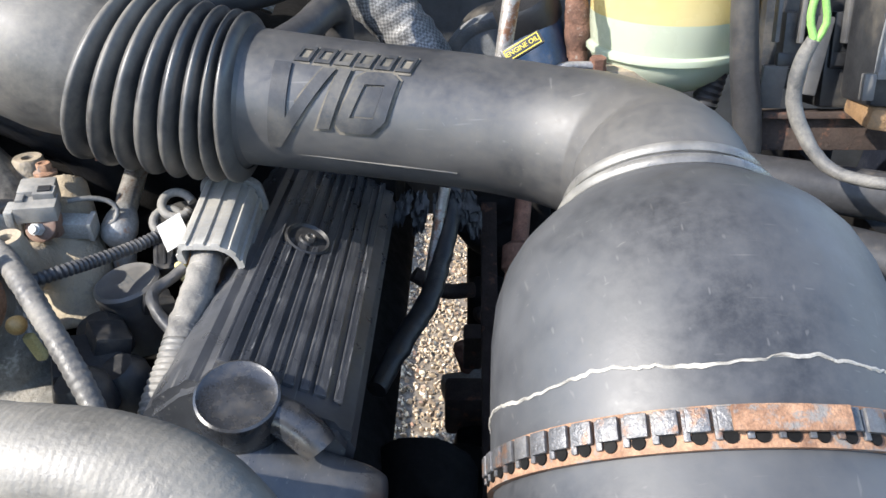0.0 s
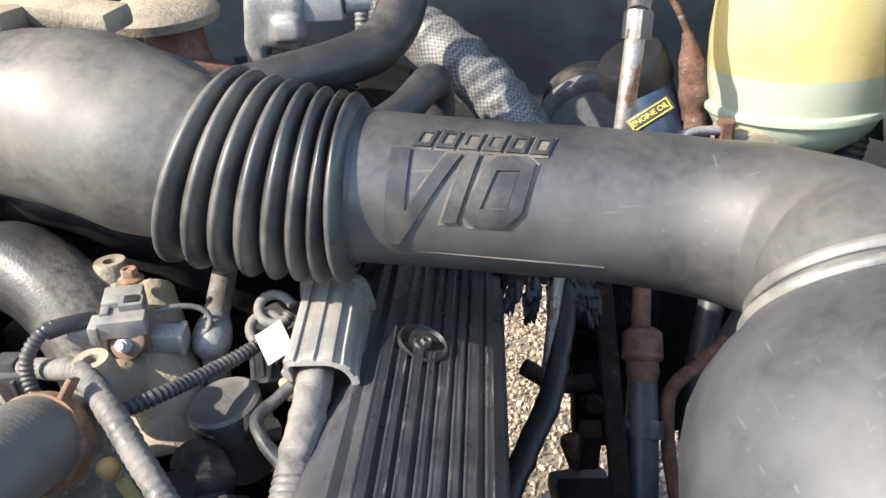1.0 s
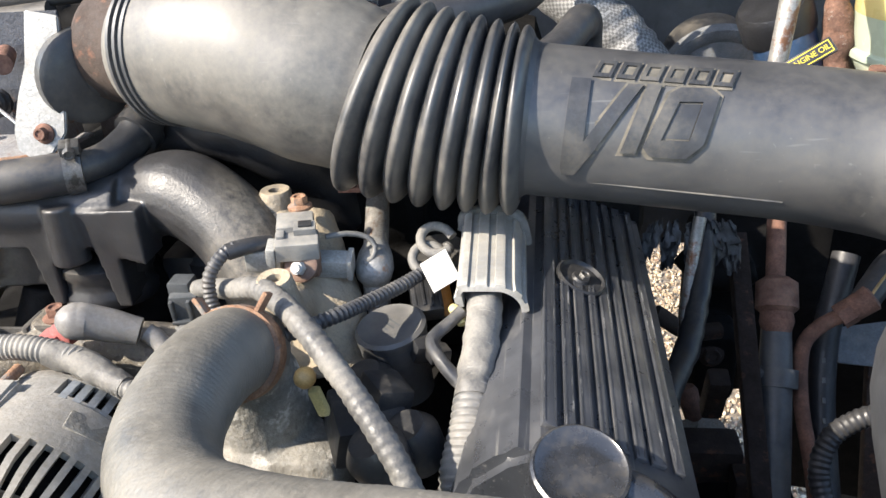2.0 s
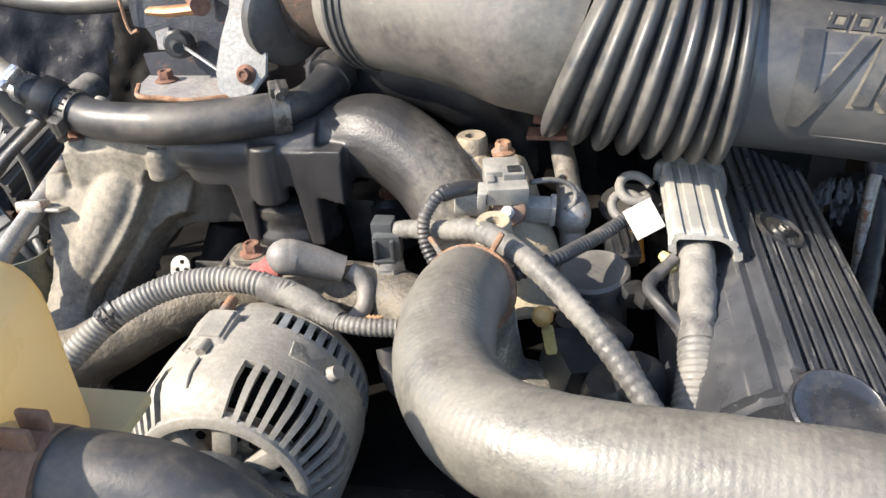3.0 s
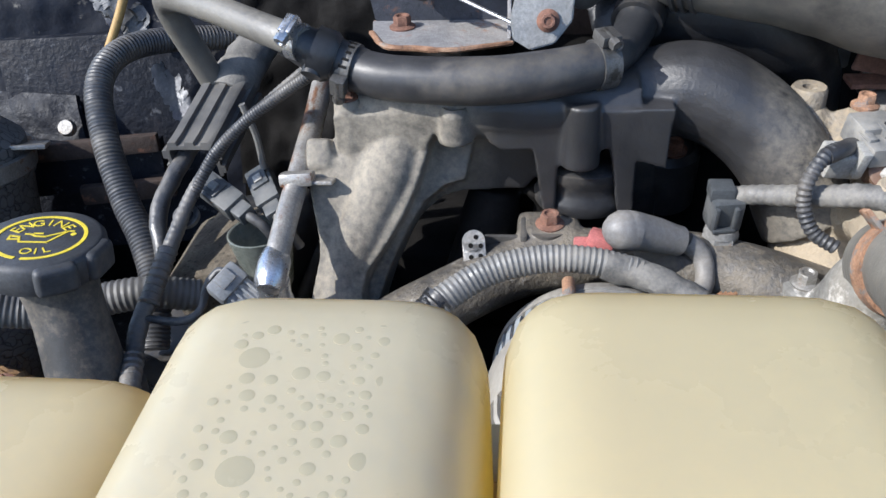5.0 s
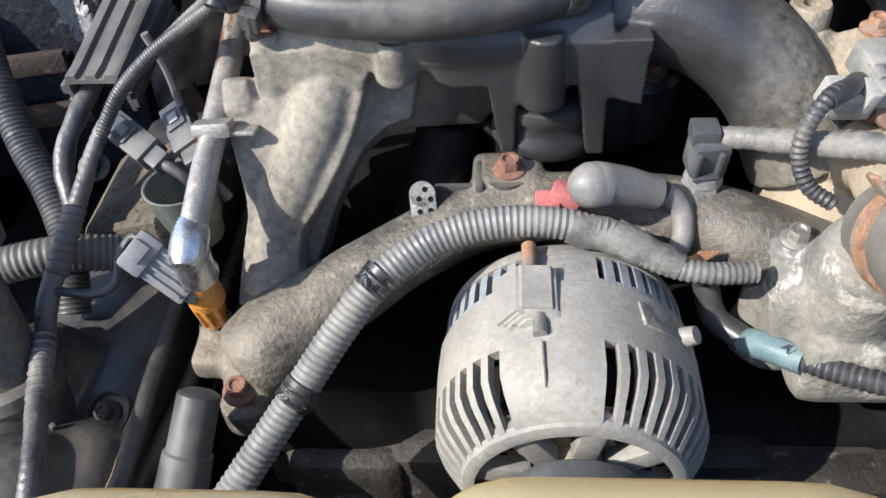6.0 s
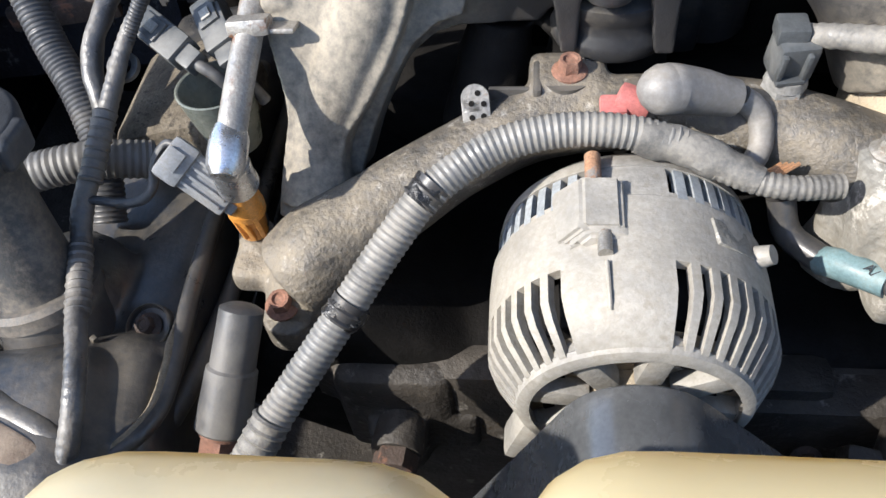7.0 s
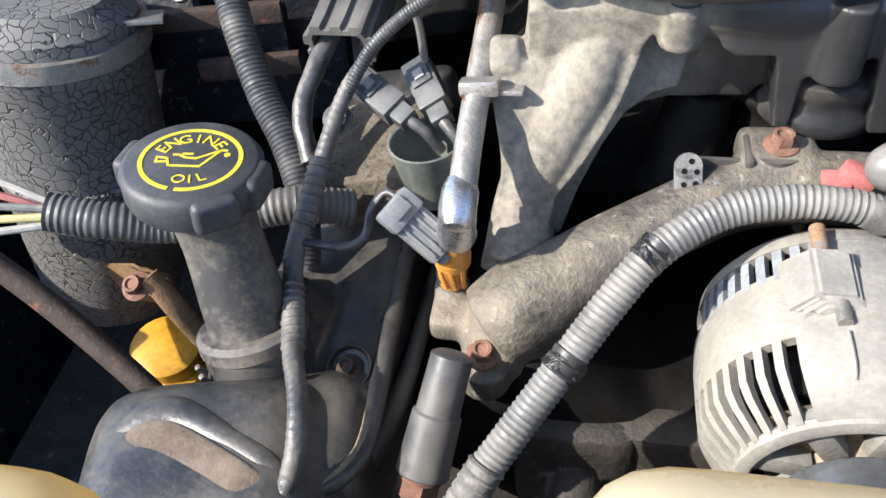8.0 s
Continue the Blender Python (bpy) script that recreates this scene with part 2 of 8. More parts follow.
M["greyconn"] = mat("grey_connector", (0.21, 0.222, 0.235), 0.45, scale=60, bump=0.08, dusty=0.25)
M["paleconn"] = mat("pale_grey_connector", (0.36, 0.355, 0.33), 0.5, scale=60, bump=0.1, dusty=0.3)
M["sensorgrey"] = mat("dusty_sensor_plastic", (0.205, 0.205, 0.20), 0.5, scale=60, bump=0.1, dusty=0.45, edge=0.25, gritty=0.35, dust=(0.38, 0.35, 0.29), vary=0.3)
M["teal"] = mat("teal_sleeve", (0.15, 0.235, 0.255), 0.45, scale=60, bump=0.08, dusty=0.25)
M["sensorplug"] = mat("weathered_black_plug", (0.075, 0.082, 0.088), 0.42, scale=60, bump=0.12, dusty=0.3, dust=(0.26, 0.25, 0.225))
M["ribwear"] = mat("worn_rib_edge", (0.060, 0.064, 0.072), 0.35, scale=60, bump=0.0, spot=(0.26, 0.255, 0.245), spots=0.17, spot_scale=160, streak=(1.0, 0.14, 1.0))
M["glossblack"] = mat("glossy_black_plastic", (0.028, 0.030, 0.035), 0.25, spec=0.9, scale=30, bump=0.06, dusty=0.12, vary=0.3)
M["boot"] = mat("grey_rubber_boot", (0.20, 0.195, 0.19), 0.5, scale=40, bump=0.1, dusty=0.3)
M["red"] = mat("faded_red_plastic", (0.46, 0.16, 0.15), 0.45, scale=60, bump=0.1, dusty=0.2)
M["copper"] = mat("bare_copper", (0.55, 0.30, 0.16), 0.45, metal=0.6, scale=90, bump=0.2, dusty=0.2)
M["belt"] = mat("smooth_black_belt", (0.075, 0.078, 0.082), 0.22, spec=0.9, scale=30, bump=0.05)
M["cap"] = mat("grey_black_cap", (0.055, 0.058, 0.064), 0.5, scale=50, bump=0.2, grain=600, dusty=0.12)
M["neck"] = mat("dusty_filler_neck", (0.055, 0.054, 0.053), 0.5, scale=25, bump=0.2, gritty=0.35, edge=0.2, dusty=0.38, dust=(0.27, 0.23, 0.18))
M["yellowink"] = mat("yellow_print", (0.80, 0.64, 0.05), 0.5, scale=80, bump=0.0, vary=0.1)
# Near-black base stands in for deep shade in gaps, slots and holes.
M["dark"] = mat("shade_black", (0.0075, 0.0070, 0.0068), 0.75, spec=0.18, scale=30, bump=0.3, dusty=0.12, dust=(0.026, 0.022, 0.018), vary=0.5)
# Grimy casting, its base also darkened for the shade it sits in.
M["grimyblock"] = mat("shade_dark_grimy_casting", (0.040, 0.035, 0.030), 0.6, scale=24, bump=0.8, grain=240, dusty=0.22, dust=(0.065, 0.055, 0.042), vary=0.5, spot=(0.15, 0.14, 0.125), spots=0.06, spot_scale=60)
M["brownband"] = mat("brown_dust_band", (0.13, 0.098, 0.075), 0.85, scale=40, bump=0.5, grain=250, vary=0.3, dusty=0.2)
M["body"] = mat("painted_firewall", (0.055, 0.058, 0.062), 0.55, scale=12, bump=0.2, grain=120, dusty=0.35, dust=(0.115, 0.11, 0.10), vary=0.45, spot=(0.025, 0.026, 0.028), spots=0.12, spot_scale=14)
M["bodyblue"] = mat("flaking_blue_black_paint", (0.010, 0.0125, 0.021), 0.58, spec=0.2, scale=30, bump=0.5, grain=150, spot=(0.15, 0.14, 0.125), spots=0.03, spot_scale=45, dusty=0.05, dust=(0.10, 0.095, 0.09))
M["flaking"] = mat("flaking_blistered_paint", (0.009, 0.011, 0.018), 0.55, spec=0.25, scale=40, bump=1.0, grain=170, spot=(0.085, 0.088, 0.098), spots=0.10, spot_scale=70, dusty=0.1, dust=(0.09, 0.07, 0.055))
M["fluidblue"] = mat("blue_filter_body", (0.018, 0.04, 0.085), 0.4, scale=40, bump=0.1, dusty=0.2)
M["green"] = mat("bright_green_wire", (0.26, 0.50, 0.13), 0.4, scale=80, bump=0.05)
M["wiregrey"] = mat("grey_wire", (0.16, 0.16, 0.155), 0.5, scale=80, bump=0.1, dusty=0.3)
M["brown"] = mat("brown_rusty_plate", (0.25, 0.15, 0.07), 0.8, scale=40, bump=0.5, dusty=0.2, spot=(0.12, 0.07, 0.04), spots=0.2)
M["amber"] = mat("amber_plastic", (0.62, 0.34, 0.035), 0.35, scale=20, bump=0.05, dusty=0.12, sss=0.2)
M["purple"] = mat("purple_brown_clamp", (0.20, 0.115, 0.08), 0.6, scale=60, bump=0.3, dusty=0.25, spot=(0.30, 0.15, 0.09), spots=0.2)


# ---- geometry ----
def join(*gs):
    vs, fs = [], []
    for v, f in gs:
        k = len(vs)
        vs += list(v)
        fs += [tuple(i + k for i in q) for q in f]
    return vs, fs


def moved(g, m):
    return [tuple(m @ Vector(v)) for v in g[0]], g[1]


def catmull(pts, rad, step):
    p = [Vector(q) for q in pts]
    p = [2 * p[0] - p[1]] + p + [2 * p[-1] - p[-2]]
    r = [rad[0]] + list(rad) + [rad[-1]]
    out = []
    for i in range(1, len(p) - 2):
        a, b, c, d = p[i - 1:i + 3]
        k = max(2, int((c - b).length / step))
        for j in range(k + (i == len(p) - 3)):
            t = j / k
            v = 0.5 * (2 * b + (c - a) * t + (2 * a - 5 * b + 4 * c - d) * t * t + (3 * b - a - 3 * c + d) * t ** 3)
            s = t * t * (3 - 2 * t)
            out.append((v, r[i] * (1 - s) + r[i + 1] * s))
    return out


def tube(pts, r, n=14, step=0.005, corr=None, flat=1.0, wob=0.0, cap=True):
    """A round hose through pts. r: radius or one radius a point; corr: (period, depth) of rings; flat: height over width."""
    rad = r if isinstance(r, (list, tuple)) else [r] * len(pts)
    if corr:
        step = min(step, corr[0] / 4)
    ring = catmull(pts, rad, step)
    vs, fs = [], []
    t0 = (ring[1][0] - ring[0][0]).normalized()
    side = t0.cross(Vector((0, 0, 1)))
    if side.length < 0.05:
        side = t0.cross(Vector((0, 1, 0)))
    side.normalize()
    s = 0.0
    for i, (c, rr) in enumerate(ring):
        a, b = ring[max(0, i - 1)][0], ring[min(len(ring) - 1, i + 1)][0]
        t = (b - a).normalized()
        side = (side - t * side.dot(t)).normalized()
        upv = t.cross(side) * -1
        if i:
            s += (c - ring[i - 1][0]).length
        if corr:
            rr = rr - corr[1] * 0.5 * (1 - math.cos(2 * math.pi * s / corr[0])) ** 1.0
        for j in range(n):
            w = 2 * math.pi * j / n
            k = rr * (1 + wob * noise.noise((c.x * 90 + math.cos(w), c.y * 90 + math.sin(w), c.z * 90)))
            vs.append(tuple(c + side * (math.cos(w) * k) + upv * (math.sin(w) * k * flat)))
    m = len(ring)
    for i in range(m - 1):
        for j in range(n):
            k = (j + 1) % n
            fs.append((i * n + j, i * n + k, (i + 1) * n + k, (i + 1) * n + j))
    if cap:
        fs.append(tuple(range(n - 1, -1, -1)))
        fs.append(tuple((m - 1) * n + j for j in range(n)))
    return vs, fs


def basis(origin, axis):
    """Local z along axis."""
    q = Vector(axis).normalized().to_track_quat("Z", "Y")
    return Matrix.Translation(origin) @ q.to_matrix().to_4x4()


def lathe(profile, origin, axis, n=28, cap=True):
    """profile: rows of (height along axis, radius)."""
    m = basis(origin, axis)
    vs, fs = [], []
    for h, r in profile:
        for j in range(n):
            w = 2 * math.pi * j / n
            vs.append(tuple(m @ Vector((math.cos(w) * r, math.sin(w) * r, h))))
    for i in range(len(profile) - 1):
        for j in range(n):
            k = (j + 1) % n
            fs.append((i * n + j, i * n + k, (i + 1) * n + k, (i + 1) * n + j))
    if cap:
        fs.append(tuple(range(n - 1, -1, -1)))
        fs.append(tuple((len(profile) - 1) * n + j for j in range(n)))
    return vs, fs


def box(c, size, bev=0.002, rot=(0, 0, 0), seg=2):
    bm = bmesh.new()
    bmesh.ops.create_cube(bm, size=1.0)
    bmesh.ops.scale(bm, vec=size, verts=bm.verts)
    if bev:
        bmesh.ops.bevel(bm, geom=bm.edges[:], offset=min(bev, 0.45 * min(size)), segments=seg, affect="EDGES", profile=0.6)
    m = pose(*c, *rot)
    bm.verts.index_update()
    g = [tuple(m @ v.co) for v in bm.verts], [tuple(v.index for v in f.verts) for f in bm.faces]
    bm.free()
    return g


def prism(poly, depth, m, bev=0.0):
    """poly in the local xy plane of m, from z=0 to z=depth."""
    bm = bmesh.new()
    lo = [bm.verts.new((x, y, 0)) for x, y in poly]
    hi = [bm.verts.new((x, y, depth)) for x, y in poly]
    k = len(poly)
    bm.faces.new(lo[::-1])
    bm.faces.new(hi)
    for i in range(k):
        bm.faces.new((lo[i], lo[(i + 1) % k], hi[(i + 1) % k], hi[i]))
    bmesh.ops.recalc_face_normals(bm, faces=bm.faces)
    if bev:
        bmesh.ops.bevel(bm, geom=bm.edges[:], offset=bev, segments=2, affect="EDGES")
    bm.verts.index_update()
    g = [tuple(m @ v.co) for v in bm.verts], [tuple(v.index for v in f.verts) for f in bm.faces]
    bm.free()
    return g


def hull(points, bev=0.0012):
    bm = bmesh.new()
    for p in points:
        bm.verts.new(p)
    bmesh.ops.convex_hull(bm, input=bm.verts)
    bmesh.ops.dissolve_limit(bm, angle_limit=0.02, verts=bm.verts, edges=bm.edges)
    bmesh.ops.bevel(bm, geom=bm.edges[:], offset=bev, segments=2, affect="EDGES")
    bm.verts.index_update()
    g_ = [tuple(v.co) for v in bm.verts], [tuple(v.index for v in f.verts) for f in bm.faces]
    bm.free()
    return g_


def hexa(origin, axis, af, h, dish=True, turn=0.0):
    m = basis(origin, axis) @ pose(0, 0, 0, 0, 0, turn)
    r = af / 2 / math.cos(math.pi / 6)
    vs, fs = [], []
    rows = [(0, r), (h * 0.85, r), (h, r * 0.86)] + ([(h, r * 0.6), (h * 0.8, r * 0.5)] if dish else [])
    for z, q in rows:
        for j in range(12):
            w = math.pi * j / 6
            k = q if (j % 2 == 0 or z == h) else q * math.cos(math.pi / 6)
            if z == h and j % 2 and q > r * 0.7:
                k = q
            vs.append(tuple(m @ Vector((math.cos(w) * k, math.sin(w) * k, z))))
    for i in range(len(rows) - 1):
        for j in range(12):
            k = (j + 1) % 12
            fs.append((i * 12 + j, i * 12 + k, (i + 1) * 12 + k, (i + 1) * 12 + j))
    fs.append(tuple((len(rows) - 1) * 12 + j for j in range(12)))
    fs.append(tuple(range(11, -1, -1)))
    return vs, fs


def bolt(origin, axis=(0, 0, 1), af=0.010, turn=10.0):
    """A flanged hexagon bolt head."""
    return join(lathe([(-0.001, af * 0.84), (0.0012, af * 0.86), (0.0028, af * 0.62)], origin, axis, 20), hexa(Vector(origin) + Vector(axis).normalized() * 0.0022, axis, af, af * 0.62, True, turn))


def text_geo(s, size, extrude, m, spacing=1.0):
    c = bpy.data.curves.new("writing", "FONT")
    c.body, c.size, c.extrude, c.align_x, c.align_y, c.space_character = s, size, extrude, "CENTER", "CENTER", spacing
    c.resolution_u = 3
    ob = bpy.data.objects.new("writing", c)
    scene.collection.objects.link(ob)
    bpy.context.view_layer.update()
    me = bpy.data.meshes.new_from_object(ob.evaluated_get(bpy.context.evaluated_depsgraph_get()))
    g = [tuple(m @ v.co) for v in me.vertices], [tuple(p.vertices) for p in me.polygons]
    bpy.data.objects.remove(ob)
    bpy.data.curves.remove(c)
    bpy.data.meshes.remove(me)
    return g


def arc_text(s, size, radius, mid, spread, extrude, m, inward=False):
    """Letters along an arc about m's origin; mid: the middle's angle in degrees."""
    gs = []
    for i, ch in enumerate(s):
        a = mid + (0.5 - (i + 0.5) / len(s)) * spread * (-1 if inward else 1)
        turn = a - 90 + (180 if inward else 0)
        gs.append(text_geo(ch, size, extrude, m @ pose(math.cos(radians(a)) * radius, math.sin(radians(a)) * radius, 0, 0, 0, turn)))
    return join(*gs)


def mesh_of(name, g, material, off, sharp=38.0):
    me = bpy.data.meshes.new(name)
    me.from_pydata([(v[0] - off[0], v[1] - off[1], v[2] - off[2]) for v in g[0]], [], g[1])
    me.materials.append(material)
    bm = bmesh.new()
    bm.from_mesh(me)
    bmesh.ops.recalc_face_normals(bm, faces=bm.faces)
    lim = radians(sharp)
    for f in bm.faces:
        f.smooth = True
    for e in bm.edges:
        e.smooth = len(e.link_faces) == 2 and e.calc_face_angle(0) < lim
    bm.to_mesh(me)
    bm.free()
    return me


def fused(ob, voxel=0.0025, smooth=6, factor=0.5):
    """Melts overlapping solids into one casting with soft fillets."""
    r = ob.modifiers.new("fuse", "REMESH")
    r.mode, r.voxel_size, r.use_smooth_shade = "VOXEL", voxel, True
    s = ob.modifiers.new("soften", "SMOOTH")
    s.factor, s.iterations = factor, smooth
    return ob


def thing(name, at, label, category, group="", kind=""):
    e = new(name)
    e.empty_display_size = 0.02
    e.location = at
    return tagged(e, label, category, group, kind)


def root_of(ob):
    while ob.parent:
        ob = ob.parent
    return ob


def part(name, g, material, parent, label=""):
    ob = new(name, mesh_of(name, g, M[material], root_of(parent).location))
    ob.parent = parent
    if label:
        ob["label"] = label
    return ob


def solid(name, g, material, label, category, kind="", group="", at=None):
    """A thing made of one mesh."""
    if at is None:
        v = np.array(g[0])
        at = ((v[:, 0].min() + v[:, 0].max()) / 2, (v[:, 1].min() + v[:, 1].max()) / 2, v[:, 2].min())
    ob = new(name, mesh_of(name, g, M[material], at))
    ob.location = at
    return tagged(ob, label, category, group, kind)


# ---- setting ----
def slab(name, c, size, material, label, rot=(0, 0, 0), bev=0.004, kind="structure", category="body panel"):
    return solid(name, box(c, size, bev, rot), material, label, category, kind)


M["gravel"] = mat("packed_gravel", (0.13, 0.10, 0.07), 0.9, scale=60, bump=1.0, grain=90, second=(0.21, 0.17, 0.125), vary=0.4, dusty=0.3)
M["pebble"] = mat("loose_pebbles", (0.17, 0.142, 0.11), 0.85, scale=20, bump=0.3, second=(0.27, 0.245, 0.215), vary=0.3)
g = box((0, 0, -0.1), (400, 400, 0.2), 0)
solid("ground", g, "gravel", "packed brown gravel ground under the truck", "ground", "structure")
pn = M["pebble"].node_tree
geo = pn.nodes.new("ShaderNodeNewGeometry")
cr = pn.nodes.new("ShaderNodeValToRGB")
for i, (p, c) in enumerate(((0.0, (0.07, 0.052, 0.035)), (0.3, (0.26, 0.185, 0.115)), (0.6, (0.40, 0.31, 0.20)), (0.85, (0.66, 0.57, 0.43)), (1.0, (0.30, 0.17, 0.11)))):
    e = cr.color_ramp.elements[i] if i < 2 else cr.color_ramp.elements.new(p)
    e.position, e.color = p, c + (1,)
pn.links.new(geo.outputs["Random Per Island"], cr.inputs["Fac"])
pn.links.new(cr.outputs["Color"], pn.nodes["Principled BSDF"].inputs["Base Color"])


def pebbles(n, x0, x1, y0, y1):
    rng = random.Random(4)
    base = bmesh.new()
    bmesh.ops.create_icosphere(base, subdivisions=1, radius=1.0)
    base.verts.index_update()
    vv = [v.co.copy() for v in base.verts]
    ff = [tuple(v.index for v in f.verts) for f in base.faces]
    base.free()
    vs, fs = [], []
    for _ in range(n):
        s = rng.uniform(0.004, 0.013)
        q = Euler([rng.uniform(0, 6) for _ in range(3)]).to_matrix() @ Matrix.Diagonal((s, s * rng.uniform(0.6, 1), s * rng.uniform(0.4, 0.8)))
        o = Vector((rng.uniform(x0, x1), rng.uniform(y0, y1), s * 0.3))
        k = len(vs)
        vs += [tuple(o + q @ (v * rng.uniform(0.85, 1.1))) for v in vv]
        fs += [tuple(i + k for i in f) for f in ff]
    return vs, fs


solid("loose_gravel", pebbles(9000, -0.35, 0.65, 1.5, 3.4), "pebble", "loose brown and grey pebbles scattered on the ground", "gravel", "stuff")
slab("firewall", (-0.3, 1.16, 1.36), (1.9, 0.02, 0.66), "body", "dusty grey painted firewall behind the engine", bev=0.006)
slab("cowl", (-0.3, 1.06, 1.68), (1.9, 0.22, 0.02), "body", "dark painted cowl panel above the firewall")
slab("open_hood", (-0.3, 0.82, 2.16), (1.8, 0.03, 1.15), "body", "raised dark grey hood panel propped open over the engine bay", rot=(35, 0, 0), bev=0.01)
slab("inner_fender_passenger", (-1.24, 0.45, 1.02), (0.03, 1.4, 0.46), "bodyblue", "dark inner fender panel of the engine bay", rot=(0, -8, 0), bev=0.008)
slab("inner_fender_driver", (0.62, 0.45, 1.02), (0.03, 1.4, 0.46), "bodyblue", "dark inner fender panel beside the fuse boxes", rot=(0, 8, 0), bev=0.008)
slab("radiator_support", (-0.3, -0.22, 0.98), (1.8, 0.06, 0.62), "bodyblue", "dark radiator support closing the front of the bay", bev=0.008)
solid("radiator_fan_shroud", join(box((-0.30, 0.10, 1.12), (0.74, 0.05, 0.30), 0.01), box((-0.3, 0.16, 1.0), (0.7, 0.06, 0.5), 0.02)), "dark", "black plastic fan shroud behind the radiator", "fan shroud")
# frame rails and axle hardware seen through the gap
for x, nm in ((0.36, "frame_rail"), (-1.02, "frame_rail")):
    solid(nm, box((x, 1.2, 0.70), (0.08, 3.4, 0.17), 0.012), "dark", "dark steel frame rail under the engine bay", "frame rail", "structure")
solid("crossmember", box((-0.3, 0.66, 0.72), (1.3, 0.12, 0.10), 0.015), "dark", "dark crossmember below the engine", "crossmember", "structure")
# Shade under the covers is put into the block's near-black colour.
blk = thing("engine_block", (-0.4, 0.7, 0.8), "cast engine block painted near-black for the shade under the covers", "engine block")
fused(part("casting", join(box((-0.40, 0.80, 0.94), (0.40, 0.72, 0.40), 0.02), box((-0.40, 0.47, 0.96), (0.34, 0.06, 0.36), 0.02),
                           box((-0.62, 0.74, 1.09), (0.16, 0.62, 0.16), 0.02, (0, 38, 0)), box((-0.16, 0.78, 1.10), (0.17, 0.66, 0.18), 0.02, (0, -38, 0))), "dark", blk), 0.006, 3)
part("front_cover", join(box((-0.48, 0.435, 1.03), (0.30, 0.03, 0.22), 0.012), box((-0.32, 0.43, 1.05), (0.16, 0.04, 0.16), 0.012)), "grimyblock", blk)


# ---- air intake ----
duct = thing("air_intake_duct", (-0.15, 0.58, 1.36), "weathered black moulded air intake duct with a dusty ribbed bellows", "air duct")
part("throttle_elbow", tube([(-0.4170, 0.6470, 1.4571), (-0.4058, 0.6420, 1.4567), (-0.3581, 0.6240, 1.4576), (-0.3174, 0.6100, 1.4540), (-0.2859, 0.6000, 1.4430), (-0.2580, 0.5970, 1.4330), (-0.2440, 0.5950, 1.4290)], [0.050, 0.0560, 0.0605, 0.0630, 0.0610, 0.0575, 0.0540], 56, 0.004), "ductdusty", duct, "dust-coated black elbow")
for k in range(3):
    part("rim_bead", lathe([(-0.0020, 0.054), (-0.0013, 0.0588), (0.0013, 0.0588), (0.0020, 0.054)], Vector((-0.4058, 0.6420, 1.4567)) + Vector((0.935, -0.353, 0.010)) * (0.0065 * k), (0.935, -0.353, 0.010), 56), "duct", duct)
BEL = [Vector((-0.2480, 0.5955, 1.4300)), Vector((-0.228, 0.5930, 1.4245)), Vector((-0.194, 0.590, 1.4170)), Vector((-0.158, 0.5885, 1.4110)), Vector((-0.1385, 0.5870, 1.4090))]


def bellows(ribs, rows):
    """A ribbed sleeve along the curve BEL; ribs narrow towards its tube end."""
    line = [p for p, _ in catmull(BEL, [1] * len(BEL), 0.0006)]
    run = [0.0]
    for a_, b_ in zip(line, line[1:]):
        run.append(run[-1] + (b_ - a_).length)
    vs_, fs_ = [], []
    n_ = 64
    for i_ in range(ribs * rows + 1):
        t_ = i_ / (ribs * rows)
        at_ = run[-1] * (1.14 * t_ - 0.14 * t_ * t_)
        k_ = min(len(line) - 2, max(1, sum(1 for r_ in run if r_ < at_)))
        tan_ = (line[min(k_ + 3, len(line) - 1)] - line[max(k_ - 3, 0)]).normalized()
        c_ = line[k_ - 1].lerp(line[k_], (at_ - run[k_ - 1]) / max(1e-9, run[k_] - run[k_ - 1]))
        lean = Matrix.Rotation(radians(7 * (1 - t_)), 3, "Y") @ tan_
        sd = lean.cross(Vector((0, 0, 1))).normalized()
        up_ = sd.cross(lean)
        r_ = 0.0570 - 0.0050 * t_ + (0.0140 - 0.0030 * t_) * abs(math.sin(math.pi * t_ * ribs)) ** 0.75
        for j_ in range(n_):
            w_ = 2 * math.pi * j_ / n_
            q_ = r_ * (1 + 0.006 * noise.noise((t_ * 9, math.cos(w_) * 2, math.sin(w_) * 2)))
            vs_.append(tuple(c_ + sd * (math.cos(w_) * q_) + up_ * (math.sin(w_) * q_)))
    for i_ in range(ribs * rows):
        for j_ in range(n_):
            k_ = (j_ + 1) % n_
            fs_.append((i_ * n_ + j_, i_ * n_ + k_, (i_ + 1) * n_ + k_, (i_ + 1) * n_ + j_))
    return vs_, fs_


part("bellows", bellows(8, 12), "bellows", duct, "black ribbed rubber bellows")
ta, tb = Vector((-0.150, 0.5885, 1.4125)), Vector((0.02, 0.5715, 1.3975))
main = part("main_tube", tube([ta, (-0.06, 0.5795, 1.4045), tb, (0.072, 0.562, 1.392), (0.115, 0.541, 1.389), (0.138, 0.510, 1.3865), (0.1445, 0.484, 1.3845), (0.1455, 0.470, 1.3775), (0.147, 0.460, 1.371)],
                              [0.0505, 0.0492, 0.049, 0.0495, 0.052, 0.0555, 0.0575, 0.0580, 0.0578], 48, 0.004), "duct", duct)
part("collar", lathe([(0.004, 0.050), (0.007, 0.0552), (0.010, 0.0546), (0.014, 0.0512), (0.018, 0.0494)], ta, tb - ta, 48), "duct", duct)
# moulding seam along the lower front of the tube
ax = (tb - ta).normalized()
e1 = Vector((0, -1, 0)) - ax * ax.dot(Vector((0, -1, 0)))
e1.normalize()
